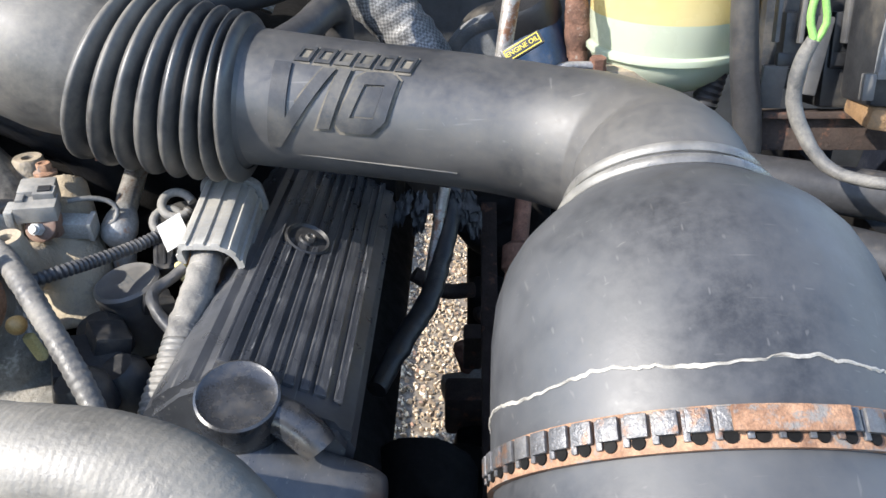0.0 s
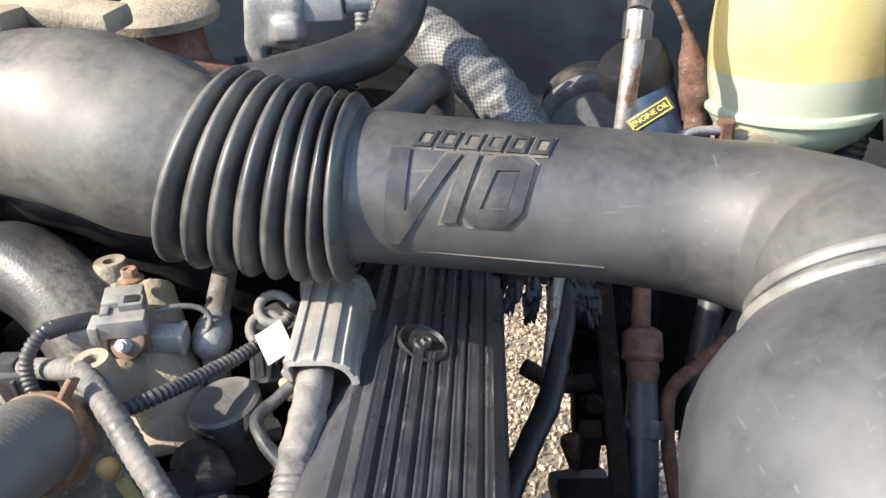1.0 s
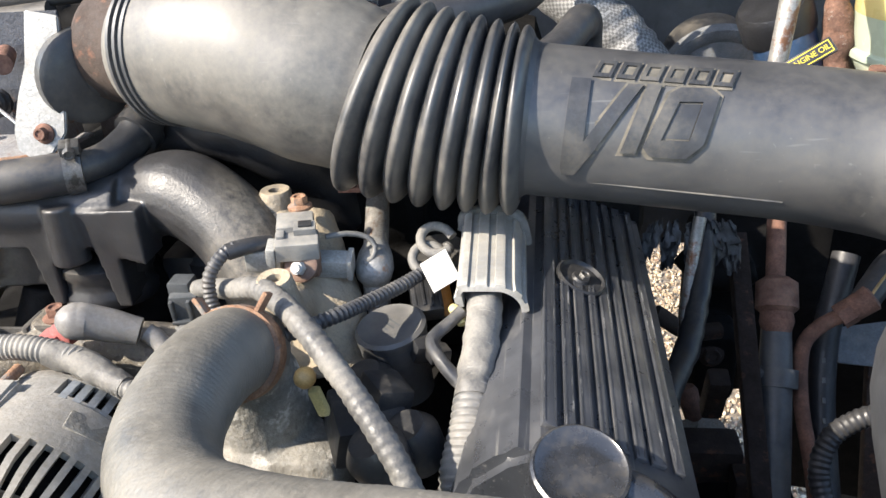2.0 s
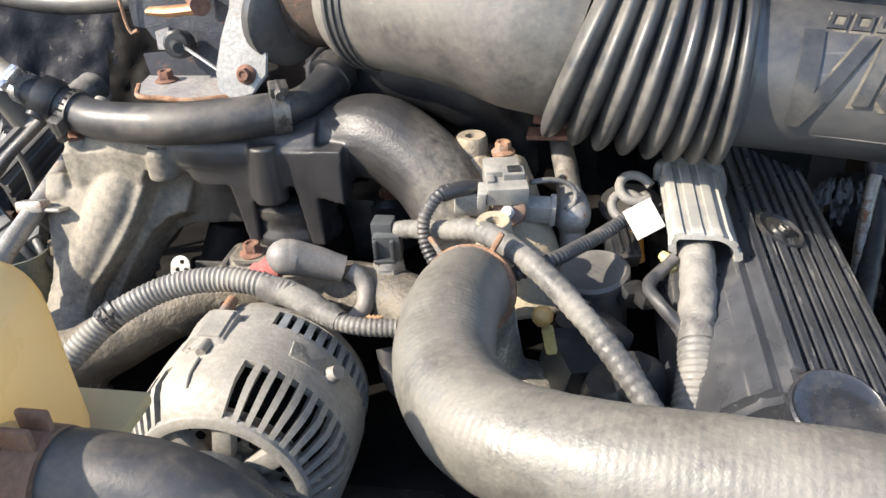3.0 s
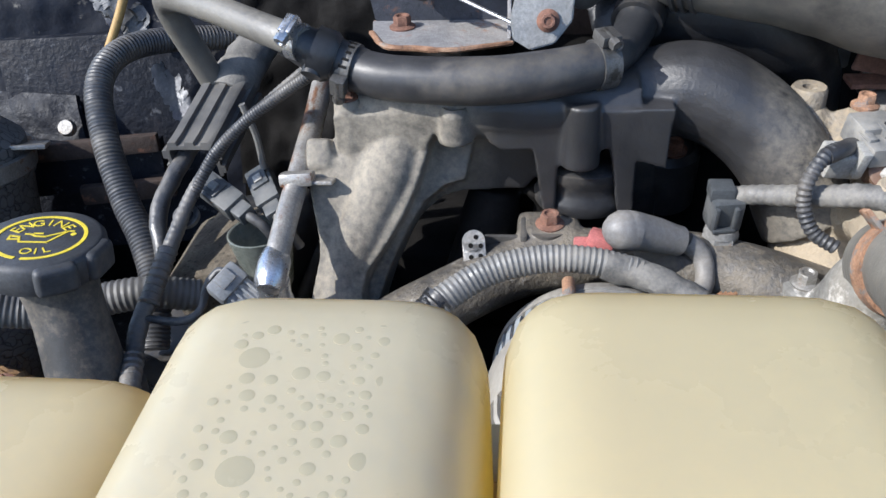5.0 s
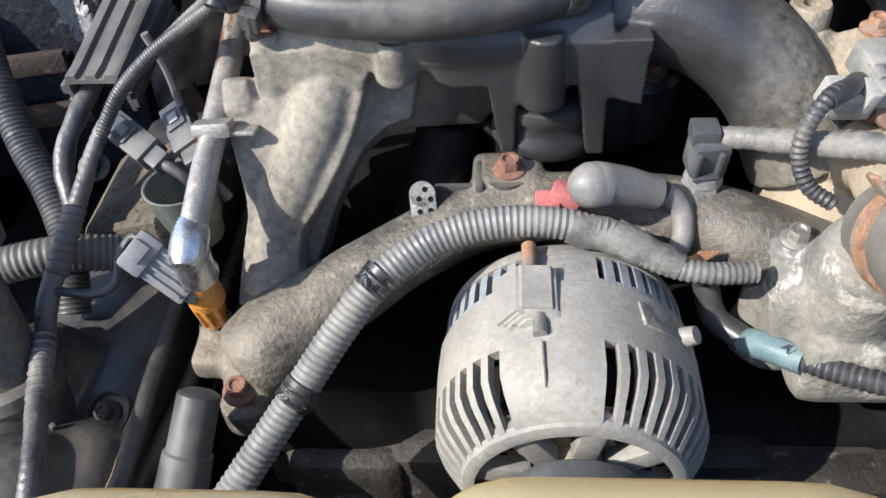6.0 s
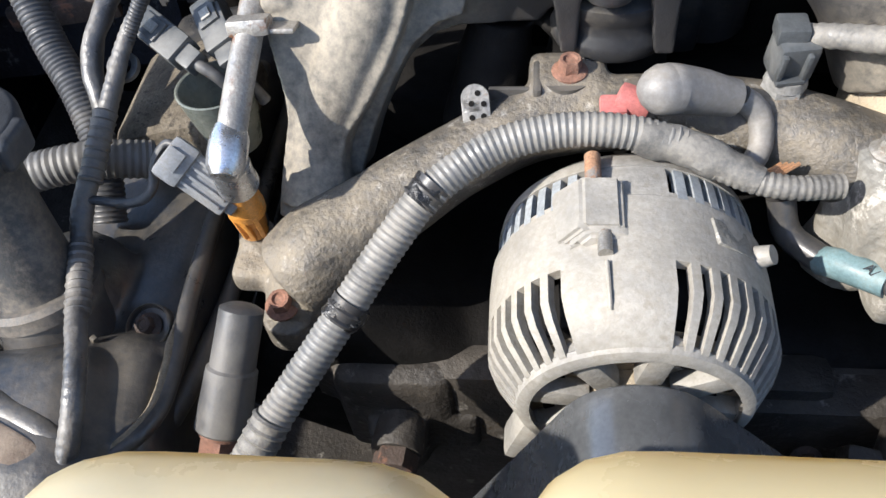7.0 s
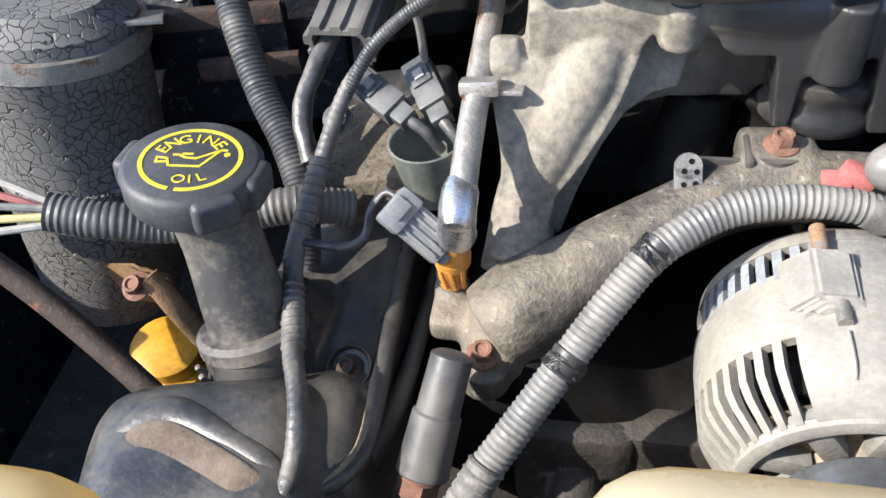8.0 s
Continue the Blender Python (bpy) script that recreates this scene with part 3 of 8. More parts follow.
e2 = ax.cross(e1)
if e2.z < 0:
    e2 = -e2


def on_tube(u, a, h):
    """u metres along the straight tube from its left end, angle a up from facing front, h above its skin."""
    return tuple(ta + ax * u + (e1 * math.cos(a) + e2 * math.sin(a)) * (0.0493 + h))


part("mould_seam", tube([on_tube(0.012 + 0.02 * i, radians(-28), -0.0003) for i in range(9)], 0.0006, 8), "bellows", duct)


def wrapped(poly, inner=None, h0=-0.001, h1=0.0022):
    """A raised letter on the tube; poly in (u, v): metres along the tube and up round its skin."""
    bm = bmesh.new()
    vs = [bm.verts.new((u, v, 0)) for u, v in poly]
    edges = [bm.edges.new((vs[i], vs[(i + 1) % len(vs)])) for i in range(len(vs))]
    if inner:
        ws = [bm.verts.new((u, v, 0)) for u, v in inner]
        edges += [bm.edges.new((ws[i], ws[(i + 1) % len(ws)])) for i in range(len(ws))]
    bmesh.ops.triangle_fill(bm, edges=edges, use_beauty=True)
    lo = min(v for _, v in poly)
    hi = max(v for _, v in poly)
    k = 12
    for i in range(1, k):
        bmesh.ops.bisect_plane(bm, geom=bm.verts[:] + bm.edges[:] + bm.faces[:], plane_co=(0, lo + (hi - lo) * i / k, 0), plane_no=(0, 1, 0))
    ext = bmesh.ops.extrude_face_region(bm, geom=bm.faces[:])
    for v in ext["geom"]:
        if isinstance(v, bmesh.types.BMVert):
            v.co.z = 1
    bm.verts.index_update()
    g = [on_tube(v.co.x, v.co.y / 0.0493, h1 if v.co.z > 0.5 else h0) for v in bm.verts], [tuple(v.index for v in f.verts) for f in bm.faces]
    bm.free()
    return g


def uv(x, y):
    """From the lettering's own drawing units to metres on the tube's skin."""
    return (0.041 + (x - 705) / 240 * 0.0835, 0.0425 - (y - 287 - (x - 705) * 0.104) / 133 * 0.058)


def drawn(pts):
    return [uv(*p) for p in pts]


part("letter", wrapped(drawn([(699, 284), (733, 287), (732, 374), (797, 297), (823, 299), (733, 410), (722, 424), (700, 424), (696, 412)])), "letter", duct)
part("letter", wrapped(drawn([(829, 299), (853, 301), (822, 393), (796, 392)])), "letter", duct)
part("letter", wrapped(drawn([(866, 314), (884, 305), (934, 308), (949, 320), (932, 384), (906, 403), (846, 398), (833, 385)]),
                       drawn([(884, 326), (923, 328), (908, 379), (861, 376)])), "letter", duct)
# paler outline just above the skin round each letter
for ring_ in ([(694, 279), (738, 282), (738, 360), (794, 292), (830, 294), (738, 416), (725, 430), (696, 430), (690, 414)], [(826, 294), (859, 296), (826, 398), (789, 397)],
              [(862, 310), (882, 299), (937, 302), (956, 318), (937, 388), (909, 409), (843, 404), (827, 388)]):
    part("letter_outline", wrapped(drawn(ring_), h1=0.0003), "letteredge", duct)
part("letter_recess", wrapped(drawn([(886, 328), (921, 330), (907, 377), (863, 374)]), h0=-0.001, h1=0.0007), "letter", duct, "dust caught inside the raised numeral")
for i in range(6):
    x0, y0 = 741 + i * 40.5, 4.1 * i
    part("plain_bar", wrapped(drawn([(x0 + 4, 251 + y0), (x0 + 35, 254 + y0), (x0 + 24, 285 + y0), (x0 - 7, 282 + y0)]), drawn([(x0 + 9, 258 + y0), (x0 + 27, 260 + y0), (x0 + 20, 278 + y0), (x0 + 2, 276 + y0)]), h1=0.0016), "letter", duct)
    part("bar_outline", wrapped(drawn([(x0 + 2, 248 + y0), (x0 + 38, 251 + y0), (x0 + 25, 289 + y0), (x0 - 11, 286 + y0)]), h1=0.0003), "letteredge", duct)

can = thing("air_filter_housing", (0.145, 0.36, 1.2), "satin black round air filter housing with a rusty band clamp", "air filter housing")
CA = Vector((0.015, -0.81, -0.57)).normalized()
CO = Vector((0.145, 0.477, 1.382))
part("body", lathe([(-0.004, 0.0565), (0.0, 0.0605), (0.003, 0.0618), (0.006, 0.0605), (0.008, 0.0600), (0.0105, 0.0655), (0.0125, 0.0668), (0.0145, 0.0655), (0.017, 0.0672), (0.022, 0.0730), (0.030, 0.0825), (0.042, 0.0935), (0.056, 0.1020), (0.075, 0.1085), (0.10, 0.1120), (0.13, 0.1135),
                    (0.165, 0.1142), (0.178, 0.1130)], CO, CA, 72), "can", can)
part("lower_canister", lathe([(0.172, 0.112), (0.186, 0.1135), (0.20, 0.117), (0.22, 0.119), (0.36, 0.120), (0.37, 0.11)], CO, CA, 72), "can", can)
cm = basis(CO, CA)
zig = []
for i in range(260):
    w = 2 * math.pi * i / 260
    zig.append(tuple(cm @ Vector((math.cos(w) * 0.11375, math.sin(w) * 0.11375, 0.145 + 0.0018 * math.sin(i * 0.19) + 0.0016 * noise.noise((i * 0.31, 0, 3)) + 0.0011 * noise.noise((i * 0.9, 5, 0))))))
# Paler base paints the highlight along the neck beads.
M["paleedge"] = mat("neck_bead_highlight", (0.13, 0.128, 0.124), 0.28, spec=1.0, scale=25, bump=0.15, vary=0.5, dusty=0.4, dust=(0.34, 0.32, 0.275))
M["crimp"] = mat("flaked_edge_line", (0.40, 0.38, 0.34), 0.7, scale=90, bump=0.5, vary=0.3)
part("weathered_line", tube(zig + [zig[0]], 0.0009, 6, 0.003, wob=0.9), "crimp", can, "pale flaked line round the housing")
part("clamp_band", lathe([(0.165, 0.1145), (0.165, 0.1160), (0.1835, 0.1166), (0.1835, 0.1145)], CO, CA, 72), "rustorange", can, "rusted steel band clamp")
for r_, z_ in ((0.0612, 0.0020), (0.0665, 0.0135)):
    part("neck_bead", lathe([(z_ - 0.0042, r_ - 0.002), (z_ - 0.0030, r_ + 0.0010), (z_ - 0.0012, r_ + 0.0020), (z_ + 0.0012, r_ + 0.0020), (z_ + 0.0030, r_ + 0.0010), (z_ + 0.0042, r_ - 0.002)], CO, CA, 72), "paleedge", can, "neck bead painted paler as a highlight")
for i in range(34):
    m = cm @ Matrix.Rotation(radians(-30 + i * 6.2), 4, "Z")
    part("band_segment", moved(join(box((0.1180, 0, 0.1715), (0.0030, 0.0100, 0.0105), 0.0010), box((0.1172, 0.0050, 0.1735), (0.002, 0.0030, 0.013), 0.0006)), m), "clampmix", can)
    part("band_slot", moved(lathe([(0, 0.0032), (0.0008, 0.0030)], (0.1166, 0, 0.1785), (1, 0, 0), 12), m), "dark", can)
part("clamp_tongue", moved(box((0.119, 0, 0.172), (0.003, 0.05, 0.011), 0.001), cm @ Matrix.Rotation(radians(88), 4, "Z")), "rustorange", can)

# ---- valve cover on the driver's bank ----
vc = thing("valve_cover", (-0.1, 0.6, 1.2), "black ribbed plastic valve cover with scuffed ribs", "valve cover")
tl = radians(24)
vm = Matrix(((math.cos(tl), math.sin(tl), 0, -0.098), (0, 0, -1, 0.84), (-math.sin(tl), math.cos(tl), 0, 1.300), (0, 0, 0, 1)))
part("cover_body", prism([(-0.062, -0.035), (-0.050, -0.012), (-0.040, -0.002), (0.050, -0.001), (0.062, -0.010), (0.074, -0.085), (-0.062, -0.085)], 0.470, vm, 0.006), "cover", vc)
for i, (u, wd) in enumerate(((-0.030, 0.0085), (-0.0185, 0.0062), (-0.0085, 0.0075), (0.0015, 0.0050), (0.0110, 0.0075), (0.0215, 0.0062), (0.0315, 0.0085), (0.0435, 0.006))):
    z0, dz = (0.02, 0.428)
    part("rib", moved(box((u, -0.0006, z0 + dz / 2), (wd, 0.004, dz), 0.0011), vm), "cover", vc)
    for e_ in (-1, 1):
        part("worn_edge", moved(box((u + e_ * (wd / 2 - 0.0012), 0.0011, z0 + dz / 2), (0.0010, 0.0010, dz - 0.004), 0), vm), "ribwear", vc)
part("hold_down", lathe([(-0.002, 0.0185), (0.0025, 0.0185), (0.0035, 0.0170), (0.0012, 0.0150), (0.0008, 0.0070), (0.0030, 0.0060), (0.0032, 0.001)], (-0.1035, 0.560, 1.3035), (0.4, -0.12, 0.91), 30), "plastic", vc, "dished black hold-down washer")
part("stud", hexa((-0.1012, 0.560, 1.3050), (0.4, -0.12, 0.91), 0.0075, 0.0035), "dullsteel", vc, "dull stud end")
part("front_boss", lathe([(-0.02, 0.0255), (0.0, 0.0253), (0.010, 0.0250), (0.0135, 0.0245), (0.0145, 0.0230), (0.0132, 0.0215), (0.0125, 0.012), (0.0128, 0.002)], (-0.112, 0.3710, 1.2955), (0.10, -0.30, 0.95), 40), "glossblack", vc, "glossy black breather lid")
part("breather_stub", tube([(-0.094, 0.369, 1.294), (-0.082, 0.366, 1.290), (-0.070, 0.361, 1.283), (-0.064, 0.358, 1.277)], [0.0115, 0.0120, 0.0118, 0.0110], 20), "glossblack", vc)
fused(part("front_end", join(box((-0.085, 0.365, 1.235), (0.11, 0.05, 0.07), 0.018, (30, 24, 0)), box((-0.075, 0.345, 1.19), (0.11, 0.05, 0.10), 0.02, (0, 24, 0))), "cover", vc), 0.003, 8)

# ---- upper radiator hose ----
rh = thing("radiator_hose", (-0.25, 0.3, 1.3), "thick grey dusty upper radiator hose with an orange-rusted spring clamp", "radiator hose")
part("hose", tube([(-0.306, 0.455, 1.313), (-0.307, 0.425, 1.330), (-0.309, 0.385, 1.338), (-0.303, 0.338, 1.338), (-0.278, 0.298, 1.342), (-0.236, 0.275, 1.350), (-0.18, 0.262, 1.357), (-0.13, 0.255, 1.358), (-0.092, 0.245, 1.348), (-0.068, 0.228, 1.320), (-0.058, 0.205, 1.27), (-0.055, 0.19, 1.20)],
                  0.0263, 40, 0.0011, (0.0034, 0.00013), wob=0.015), "greyhose", rh)
HA = Vector((0, -0.86, 0.5)).normalized()
HC = Vector((-0.306, 0.436, 1.3235))
part("spring_clamp", lathe([(-0.006, 0.0262), (-0.006, 0.0286), (0.006, 0.0286), (0.006, 0.0262)], HC, HA, 40), "rustorange", rh, "orange rusted spring clamp")
hm = basis(HC, HA)
for a in (62, 128):
    m = hm @ Matrix.Rotation(radians(a), 4, "Z")
    part("clamp_ear", moved(join(box((0.034, 0, 0), (0.013, 0.003, 0.011), 0.001)), m), "rustorange", rh)

# added dark sheets stand in for shade below the passenger side and front
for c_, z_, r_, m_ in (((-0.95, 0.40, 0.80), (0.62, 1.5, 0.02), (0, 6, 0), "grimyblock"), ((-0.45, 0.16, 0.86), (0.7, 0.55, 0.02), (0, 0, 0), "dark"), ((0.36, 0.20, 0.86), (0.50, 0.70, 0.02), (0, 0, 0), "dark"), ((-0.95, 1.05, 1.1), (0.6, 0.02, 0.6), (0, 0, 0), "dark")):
    solid("bay_shade_sheet", box(c_, z_, 0.004, r_), m_, "added dark sheet standing in for shade below the bay", "splash shield", "structure")


def crumpled(p0, u, v, nu, nv, amp, seed, thick=0.006):
    """A creased sheet from corner p0 along u and v, with a back face."""
    p0, u, v = Vector(p0), Vector(u), Vector(v)
    nrm = u.cross(v).normalized()
    vs, fs = [], []
    for s_ in (0, 1):
        for i in range(nu + 1):
            for j in range(nv + 1):
                q = p0 + u * (i / nu) + v * (j / nv)
                d = noise.fractal(q * 14 + Vector((seed, 0, 0)), 1.0, 2.0, 4) * amp + abs(noise.noise(q * 30 + Vector((0, seed, 0)))) * amp * 0.6
                vs.append(tuple(q + nrm * (d - s_ * thick)))
    w, k = nv + 1, (nu + 1) * (nv + 1)
    for i in range(nu):
        for j in range(nv):
            a = i * w + j
            fs += [(a, a + 1, a + w + 1, a + w), (k + a, k + a + w, k + a + w + 1, k + a + 1)]
    for i in range(nu):
        a, b = i * w, i * w + nv
        fs += [(a, a + w, k + a + w, k + a), (b, k + b, k + b + w, b + w)]
    for j in range(nv):
        a, b = j, nu * w + j
        fs += [(a, k + a, k + a + 1, a + 1), (b, b + 1, k + b + 1, k + b)]
    return vs, fs


solid("insulation_blanket", crumpled((-1.22, 0.80, 1.08), (0.36, 0.10, 0.0), (0.02, 0.16, 0.42), 60, 64, 0.007, 3.0), "bodyblue", "creased dark blue-black insulation blanket in the rear corner", "insulation")
solid("insulation_flap", crumpled((-0.86, 0.90, 1.10), (0.30, 0.06, 0.02), (0.0, 0.16, 0.40), 50, 60, 0.012, 9.0), "dark", "creased black insulation flap on the firewall", "insulation")
for i_, (a_, b_, c_, r_) in enumerate((((-0.95, 0.86, 1.46), (-0.80, 0.82, 1.44), (-0.62, 0.84, 1.45), 0.014), ((-0.90, 0.84, 1.42), (-0.76, 0.80, 1.415), (-0.60, 0.80, 1.43), 0.011), ((-0.80, 0.86, 1.50), (-0.70, 0.84, 1.47), (-0.56, 0.86, 1.47), 0.012))):
    solid("firewall_hose", tube([a_, b_, c_], r_, 16), "rubber", "black hose crossing in front of the firewall", "hose", group="hoses along the firewall")

# ---- intake manifold ----
def cyl(p, q, r, n=20, taper=1.0):
    p, q = Vector(p), Vector(q)
    L = (q - p).length
    return lathe([(0, r), (L, r * taper)], p, q - p, n)


im = thing("intake_manifold", (-0.45, 0.6, 1.2), "black intake manifold with curved runners covered in sandy dust", "intake manifold")
RAIL = [(-0.642, 1.358), (-0.642, 1.332), (-0.580, 1.332), (-0.5742, 1.3444), (-0.5664, 1.3404), (-0.5549, 1.3413), (-0.5468, 1.3494), (-0.5423, 1.3486), (-0.5366, 1.3372), (-0.5277, 1.3312), (-0.5071, 1.3323), (-0.500, 1.2844), (-0.4906, 1.2834),
        (-0.4898, 1.3261), (-0.4852, 1.3292), (-0.476, 1.3251), (-0.4673, 1.3277), (-0.4602, 1.3326), (-0.4557, 1.3325), (-0.4478, 1.2819), (-0.4371, 1.2818), (-0.4375, 1.3237), (-0.418, 1.318), (-0.416, 1.362)]
ARCH = [(-0.620, 1.352), (-0.615, 1.235), (-0.604, 1.245), (-0.5902, 1.2622), (-0.5731, 1.2786), (-0.5575, 1.2838), (-0.5120, 1.2860), (-0.496, 1.306), (-0.456, 1.322), (-0.420, 1.326), (-0.418, 1.352)]
LEG = [(-0.635, 0.0296), (-0.635, -0.0057), (-0.639, -0.0085), (-0.643, -0.0082), (-0.6474, 0.001), (-0.6637, 0.0013), (-0.6634, -0.0252), (-0.6557, -0.0647), (-0.655, -0.077), (-0.6624, -0.1131), (-0.6661, -0.1355), (-0.640, -0.150), (-0.622, -0.1279), (-0.6247, -0.104),
       (-0.6212, -0.0878), (-0.6097, -0.072), (-0.5963, -0.0496), (-0.5867, -0.0278), (-0.5807, -0.0098), (-0.575, 0.0079), (-0.572, 0.030)]
LEGIN = [(-0.630, 0.02), (-0.650, -0.06), (-0.650, -0.130), (-0.6182, -0.1156), (-0.609, -0.0868), (-0.5964, -0.0589), (-0.5844, -0.039), (-0.5695, -0.0267), (-0.555, -0.0227), (-0.545, 0.02)]
lgm = Matrix(((1, 0, 0, 0), (0, 0.514, -0.857, 0.555), (0, 0.857, 0.514, 1.335), (0, 0, 0, 1)))


def on_leg(u, v, h):
    return tuple(lgm @ Vector((u, v, h)))


def standing(poly, y0, y1):
    """An outline in x and z made a plate between two depths."""
    return prism(poly, y1 - y0, Matrix.Translation((0, y1, 0)) @ Matrix.Rotation(radians(90), 4, "X"))


fused(part("arch_casting", join(
    standing(RAIL, 0.5535, 0.584), standing(ARCH, 0.580, 0.622),
    prism(LEG, 0.030, lgm @ Matrix.Translation((0, 0, -0.031))),
    prism(LEGIN, 0.042, lgm @ Matrix.Translation((0, 0, -0.066))),
    tube([(-0.640, 0.577, 1.352), (-0.60, 0.574, 1.356), (-0.55, 0.573, 1.356), (-0.50, 0.574, 1.354), (-0.440, 0.582, 1.352)], [0.016, 0.020, 0.022, 0.023, 0.026], 22),
    tube([(-0.5595, 0.556, 1.338), (-0.5595, 0.556, 1.361)], [0.0125, 0.0105], 20),
    tube([(-0.4755, 0.5560, 1.320), (-0.4755, 0.5565, 1.366)], [0.0135, 0.0115], 20),
    tube([(-0.633, 0.5640, 1.325), (-0.633, 0.5640, 1.362)], [0.0125, 0.0100], 20),
    tube([on_leg(-0.598, 0.014, -0.016), on_leg(-0.609, -0.018, -0.015), on_leg(-0.626, -0.056, -0.015), on_leg(-0.640, -0.092, -0.014), on_leg(-0.643, -0.130, -0.010)], [0.020, 0.0230, 0.0215, 0.0190, 0.022], 22),
    box(on_leg(-0.6555, -0.006, -0.008), (0.018, 0.020, 0.022), 0.004, (-30, 0, 0)),
    tube([(-0.475, 0.592, 1.344), (-0.430, 0.600, 1.352), (-0.397, 0.594, 1.357), (-0.364, 0.580, 1.344), (-0.340, 0.564, 1.320), (-0.318, 0.548, 1.282)], [0.026, 0.031, 0.033, 0.032, 0.031, 0.034], 26)), "manifold", im, "cast arch, sandy at its ends and black in the middle"), 0.0016, 5)
part("valve_stub", join(lathe([(0, 0.027), (0.045, 0.027), (0.050, 0.022)], (-0.405, 0.640, 1.245), (0, -0.1, 1), 28), box((-0.425, 0.630, 1.265), (0.030, 0.04, 0.06), 0.008)), "plastic", im, "black plastic stub in the opening")
part("stub_bolt", bolt((-0.400, 0.622, 1.296), (0, -0.2, 1), 0.011), "rust", im)
for p, z0, z1, r in (((-0.5595, 0.556), 1.345, 1.364, 0.0100), ((-0.633, 0.564), 1.345, 1.366, 0.0095)):
    part("boss", lathe([(0, r * 1.1), (z1 - z0 - 0.002, r), (z1 - z0, r * 0.85), (z1 - z0 - 0.001, r * 0.45), (z1 - z0 - 0.005, r * 0.4)], (*p, z0), (0, 0, 1), 24), "manifold", im)
part("boss_bolt", bolt((-0.633, 0.564, 1.366), (0, 0, 1), 0.009), "rust", im, "rusted bolt head")
fused(part("runner_end", join(
    tube([(-0.30, 0.58, 1.30), (-0.30, 0.56, 1.28), (-0.30, 0.53, 1.25)], [0.026, 0.03, 0.034], 24),
    tube([(-0.323, 0.588, 1.346), (-0.317, 0.578, 1.318), (-0.308, 0.560, 1.285), (-0.300, 0.535, 1.245)], [0.0125, 0.0215, 0.034, 0.044], 26),
    tube([(-0.30, 0.590, 1.340), (-0.293, 0.568, 1.318), (-0.280, 0.540, 1.285), (-0.272, 0.52, 1.25)], [0.017, 0.022, 0.026, 0.03], 20),
    tube([(-0.297, 0.500, 1.30), (-0.297, 0.493, 1.338)], [0.016, 0.012], 16),
    tube([(-0.30, 0.53, 1.30), (-0.297, 0.497, 1.315)], [0.02, 0.014], 16)), "alu", im, "dusty cast runner end"), 0.0022, 7)
part("boss", lathe([(0, 0.0125), (0.018, 0.0118), (0.02, 0.0105), (0.0195, 0.0048), (0.012, 0.0045)], (-0.324, 0.589, 1.342), (0, 0, 1), 26), "alu", im)
part("boss", lathe([(0, 0.0125), (0.018, 0.0118), (0.02, 0.0105), (0.0195, 0.0048), (0.012, 0.0045)], (-0.297, 0.492, 1.324), (0, -0.1, 1), 26), "alu", im)
fused(part("rear_runner", tube([(-0.46, 0.665, 1.375), (-0.42, 0.660, 1.390), (-0.38, 0.650, 1.396), (-0.335, 0.645, 1.378), (-0.308, 0.660, 1.345), (-0.295, 0.67, 1.30)], [0.03, 0.03, 0.032, 0.030, 0.027, 0.027], 22), "blackcast", im), 0.004, 3)
# near-black boxes paint the shade inside the opening behind the runner
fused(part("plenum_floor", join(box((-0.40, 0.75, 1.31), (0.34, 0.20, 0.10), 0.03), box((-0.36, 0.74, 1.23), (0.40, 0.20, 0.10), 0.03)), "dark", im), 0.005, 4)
# valley below the arch, its shade painted in as near-black
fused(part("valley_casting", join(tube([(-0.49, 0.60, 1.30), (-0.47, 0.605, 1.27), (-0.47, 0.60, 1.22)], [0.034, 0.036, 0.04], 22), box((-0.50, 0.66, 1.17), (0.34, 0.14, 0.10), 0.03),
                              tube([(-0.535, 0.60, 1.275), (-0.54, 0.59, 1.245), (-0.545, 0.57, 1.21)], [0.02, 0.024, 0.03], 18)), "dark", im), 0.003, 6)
part("breather_stub", lathe([(0, 0.034), (0.004, 0.036), (0.010, 0.036), (0.014, 0.033), (0.022, 0.033), (0.026, 0.036), (0.032, 0.036), (0.036, 0.030)], (-0.470, 0.585, 1.275), (0, 0.1, 1), 30), "plastic", im)

# ---- hose across the manifold ----
hx = thing("breather_hose", (-0.55, 0.56, 1.39), "black rubber hose clamped across the front of the manifold", "hose")
part("hose", tube([(-0.6253, 0.5660, 1.3853), (-0.5970, 0.5560, 1.3832), (-0.5410, 0.5490, 1.3841), (-0.4983, 0.5560, 1.3854), (-0.4626, 0.5720, 1.3855)], [0.0145, 0.0150, 0.0155, 0.0155, 0.0152], 26), "rubber", hx)


def worm_clamp(c, axis, r, turn, parent, wide=0.0125, finish="zinc", label="bright worm-drive clamp"):
    c = Vector(c)
    m = basis(c, axis) @ Matrix.Rotation(radians(turn), 4, "Z")
    cl = part("hose_clamp", lathe([(-wide / 2, r), (-wide / 2, r + 0.0011), (wide / 2, r + 0.0011), (wide / 2, r)], c, axis, 30), finish, parent, label)
    part("screw_housing", moved(box((r + 0.004, 0, 0), (0.007, 0.014, wide + 0.001), 0.001), m), finish, cl)
    part("screw", moved(join(lathe([(-0.010, 0.0035), (0.006, 0.0035)], (r + 0.0045, 0.004, 0), (0, 1, 0), 14), hexa((r + 0.0045, 0.009, 0), (0, 1, 0), 0.0075, 0.005)), m), finish, cl)
    for i in range(7):
        w = radians(-150 + i * 18)
        part("band_slot", moved(box((r + 0.0012, 0, 0), (0.0006, 0.0018, wide * 0.6), 0), m @ Matrix.Rotation(w, 4, "Z")), "dark", cl)


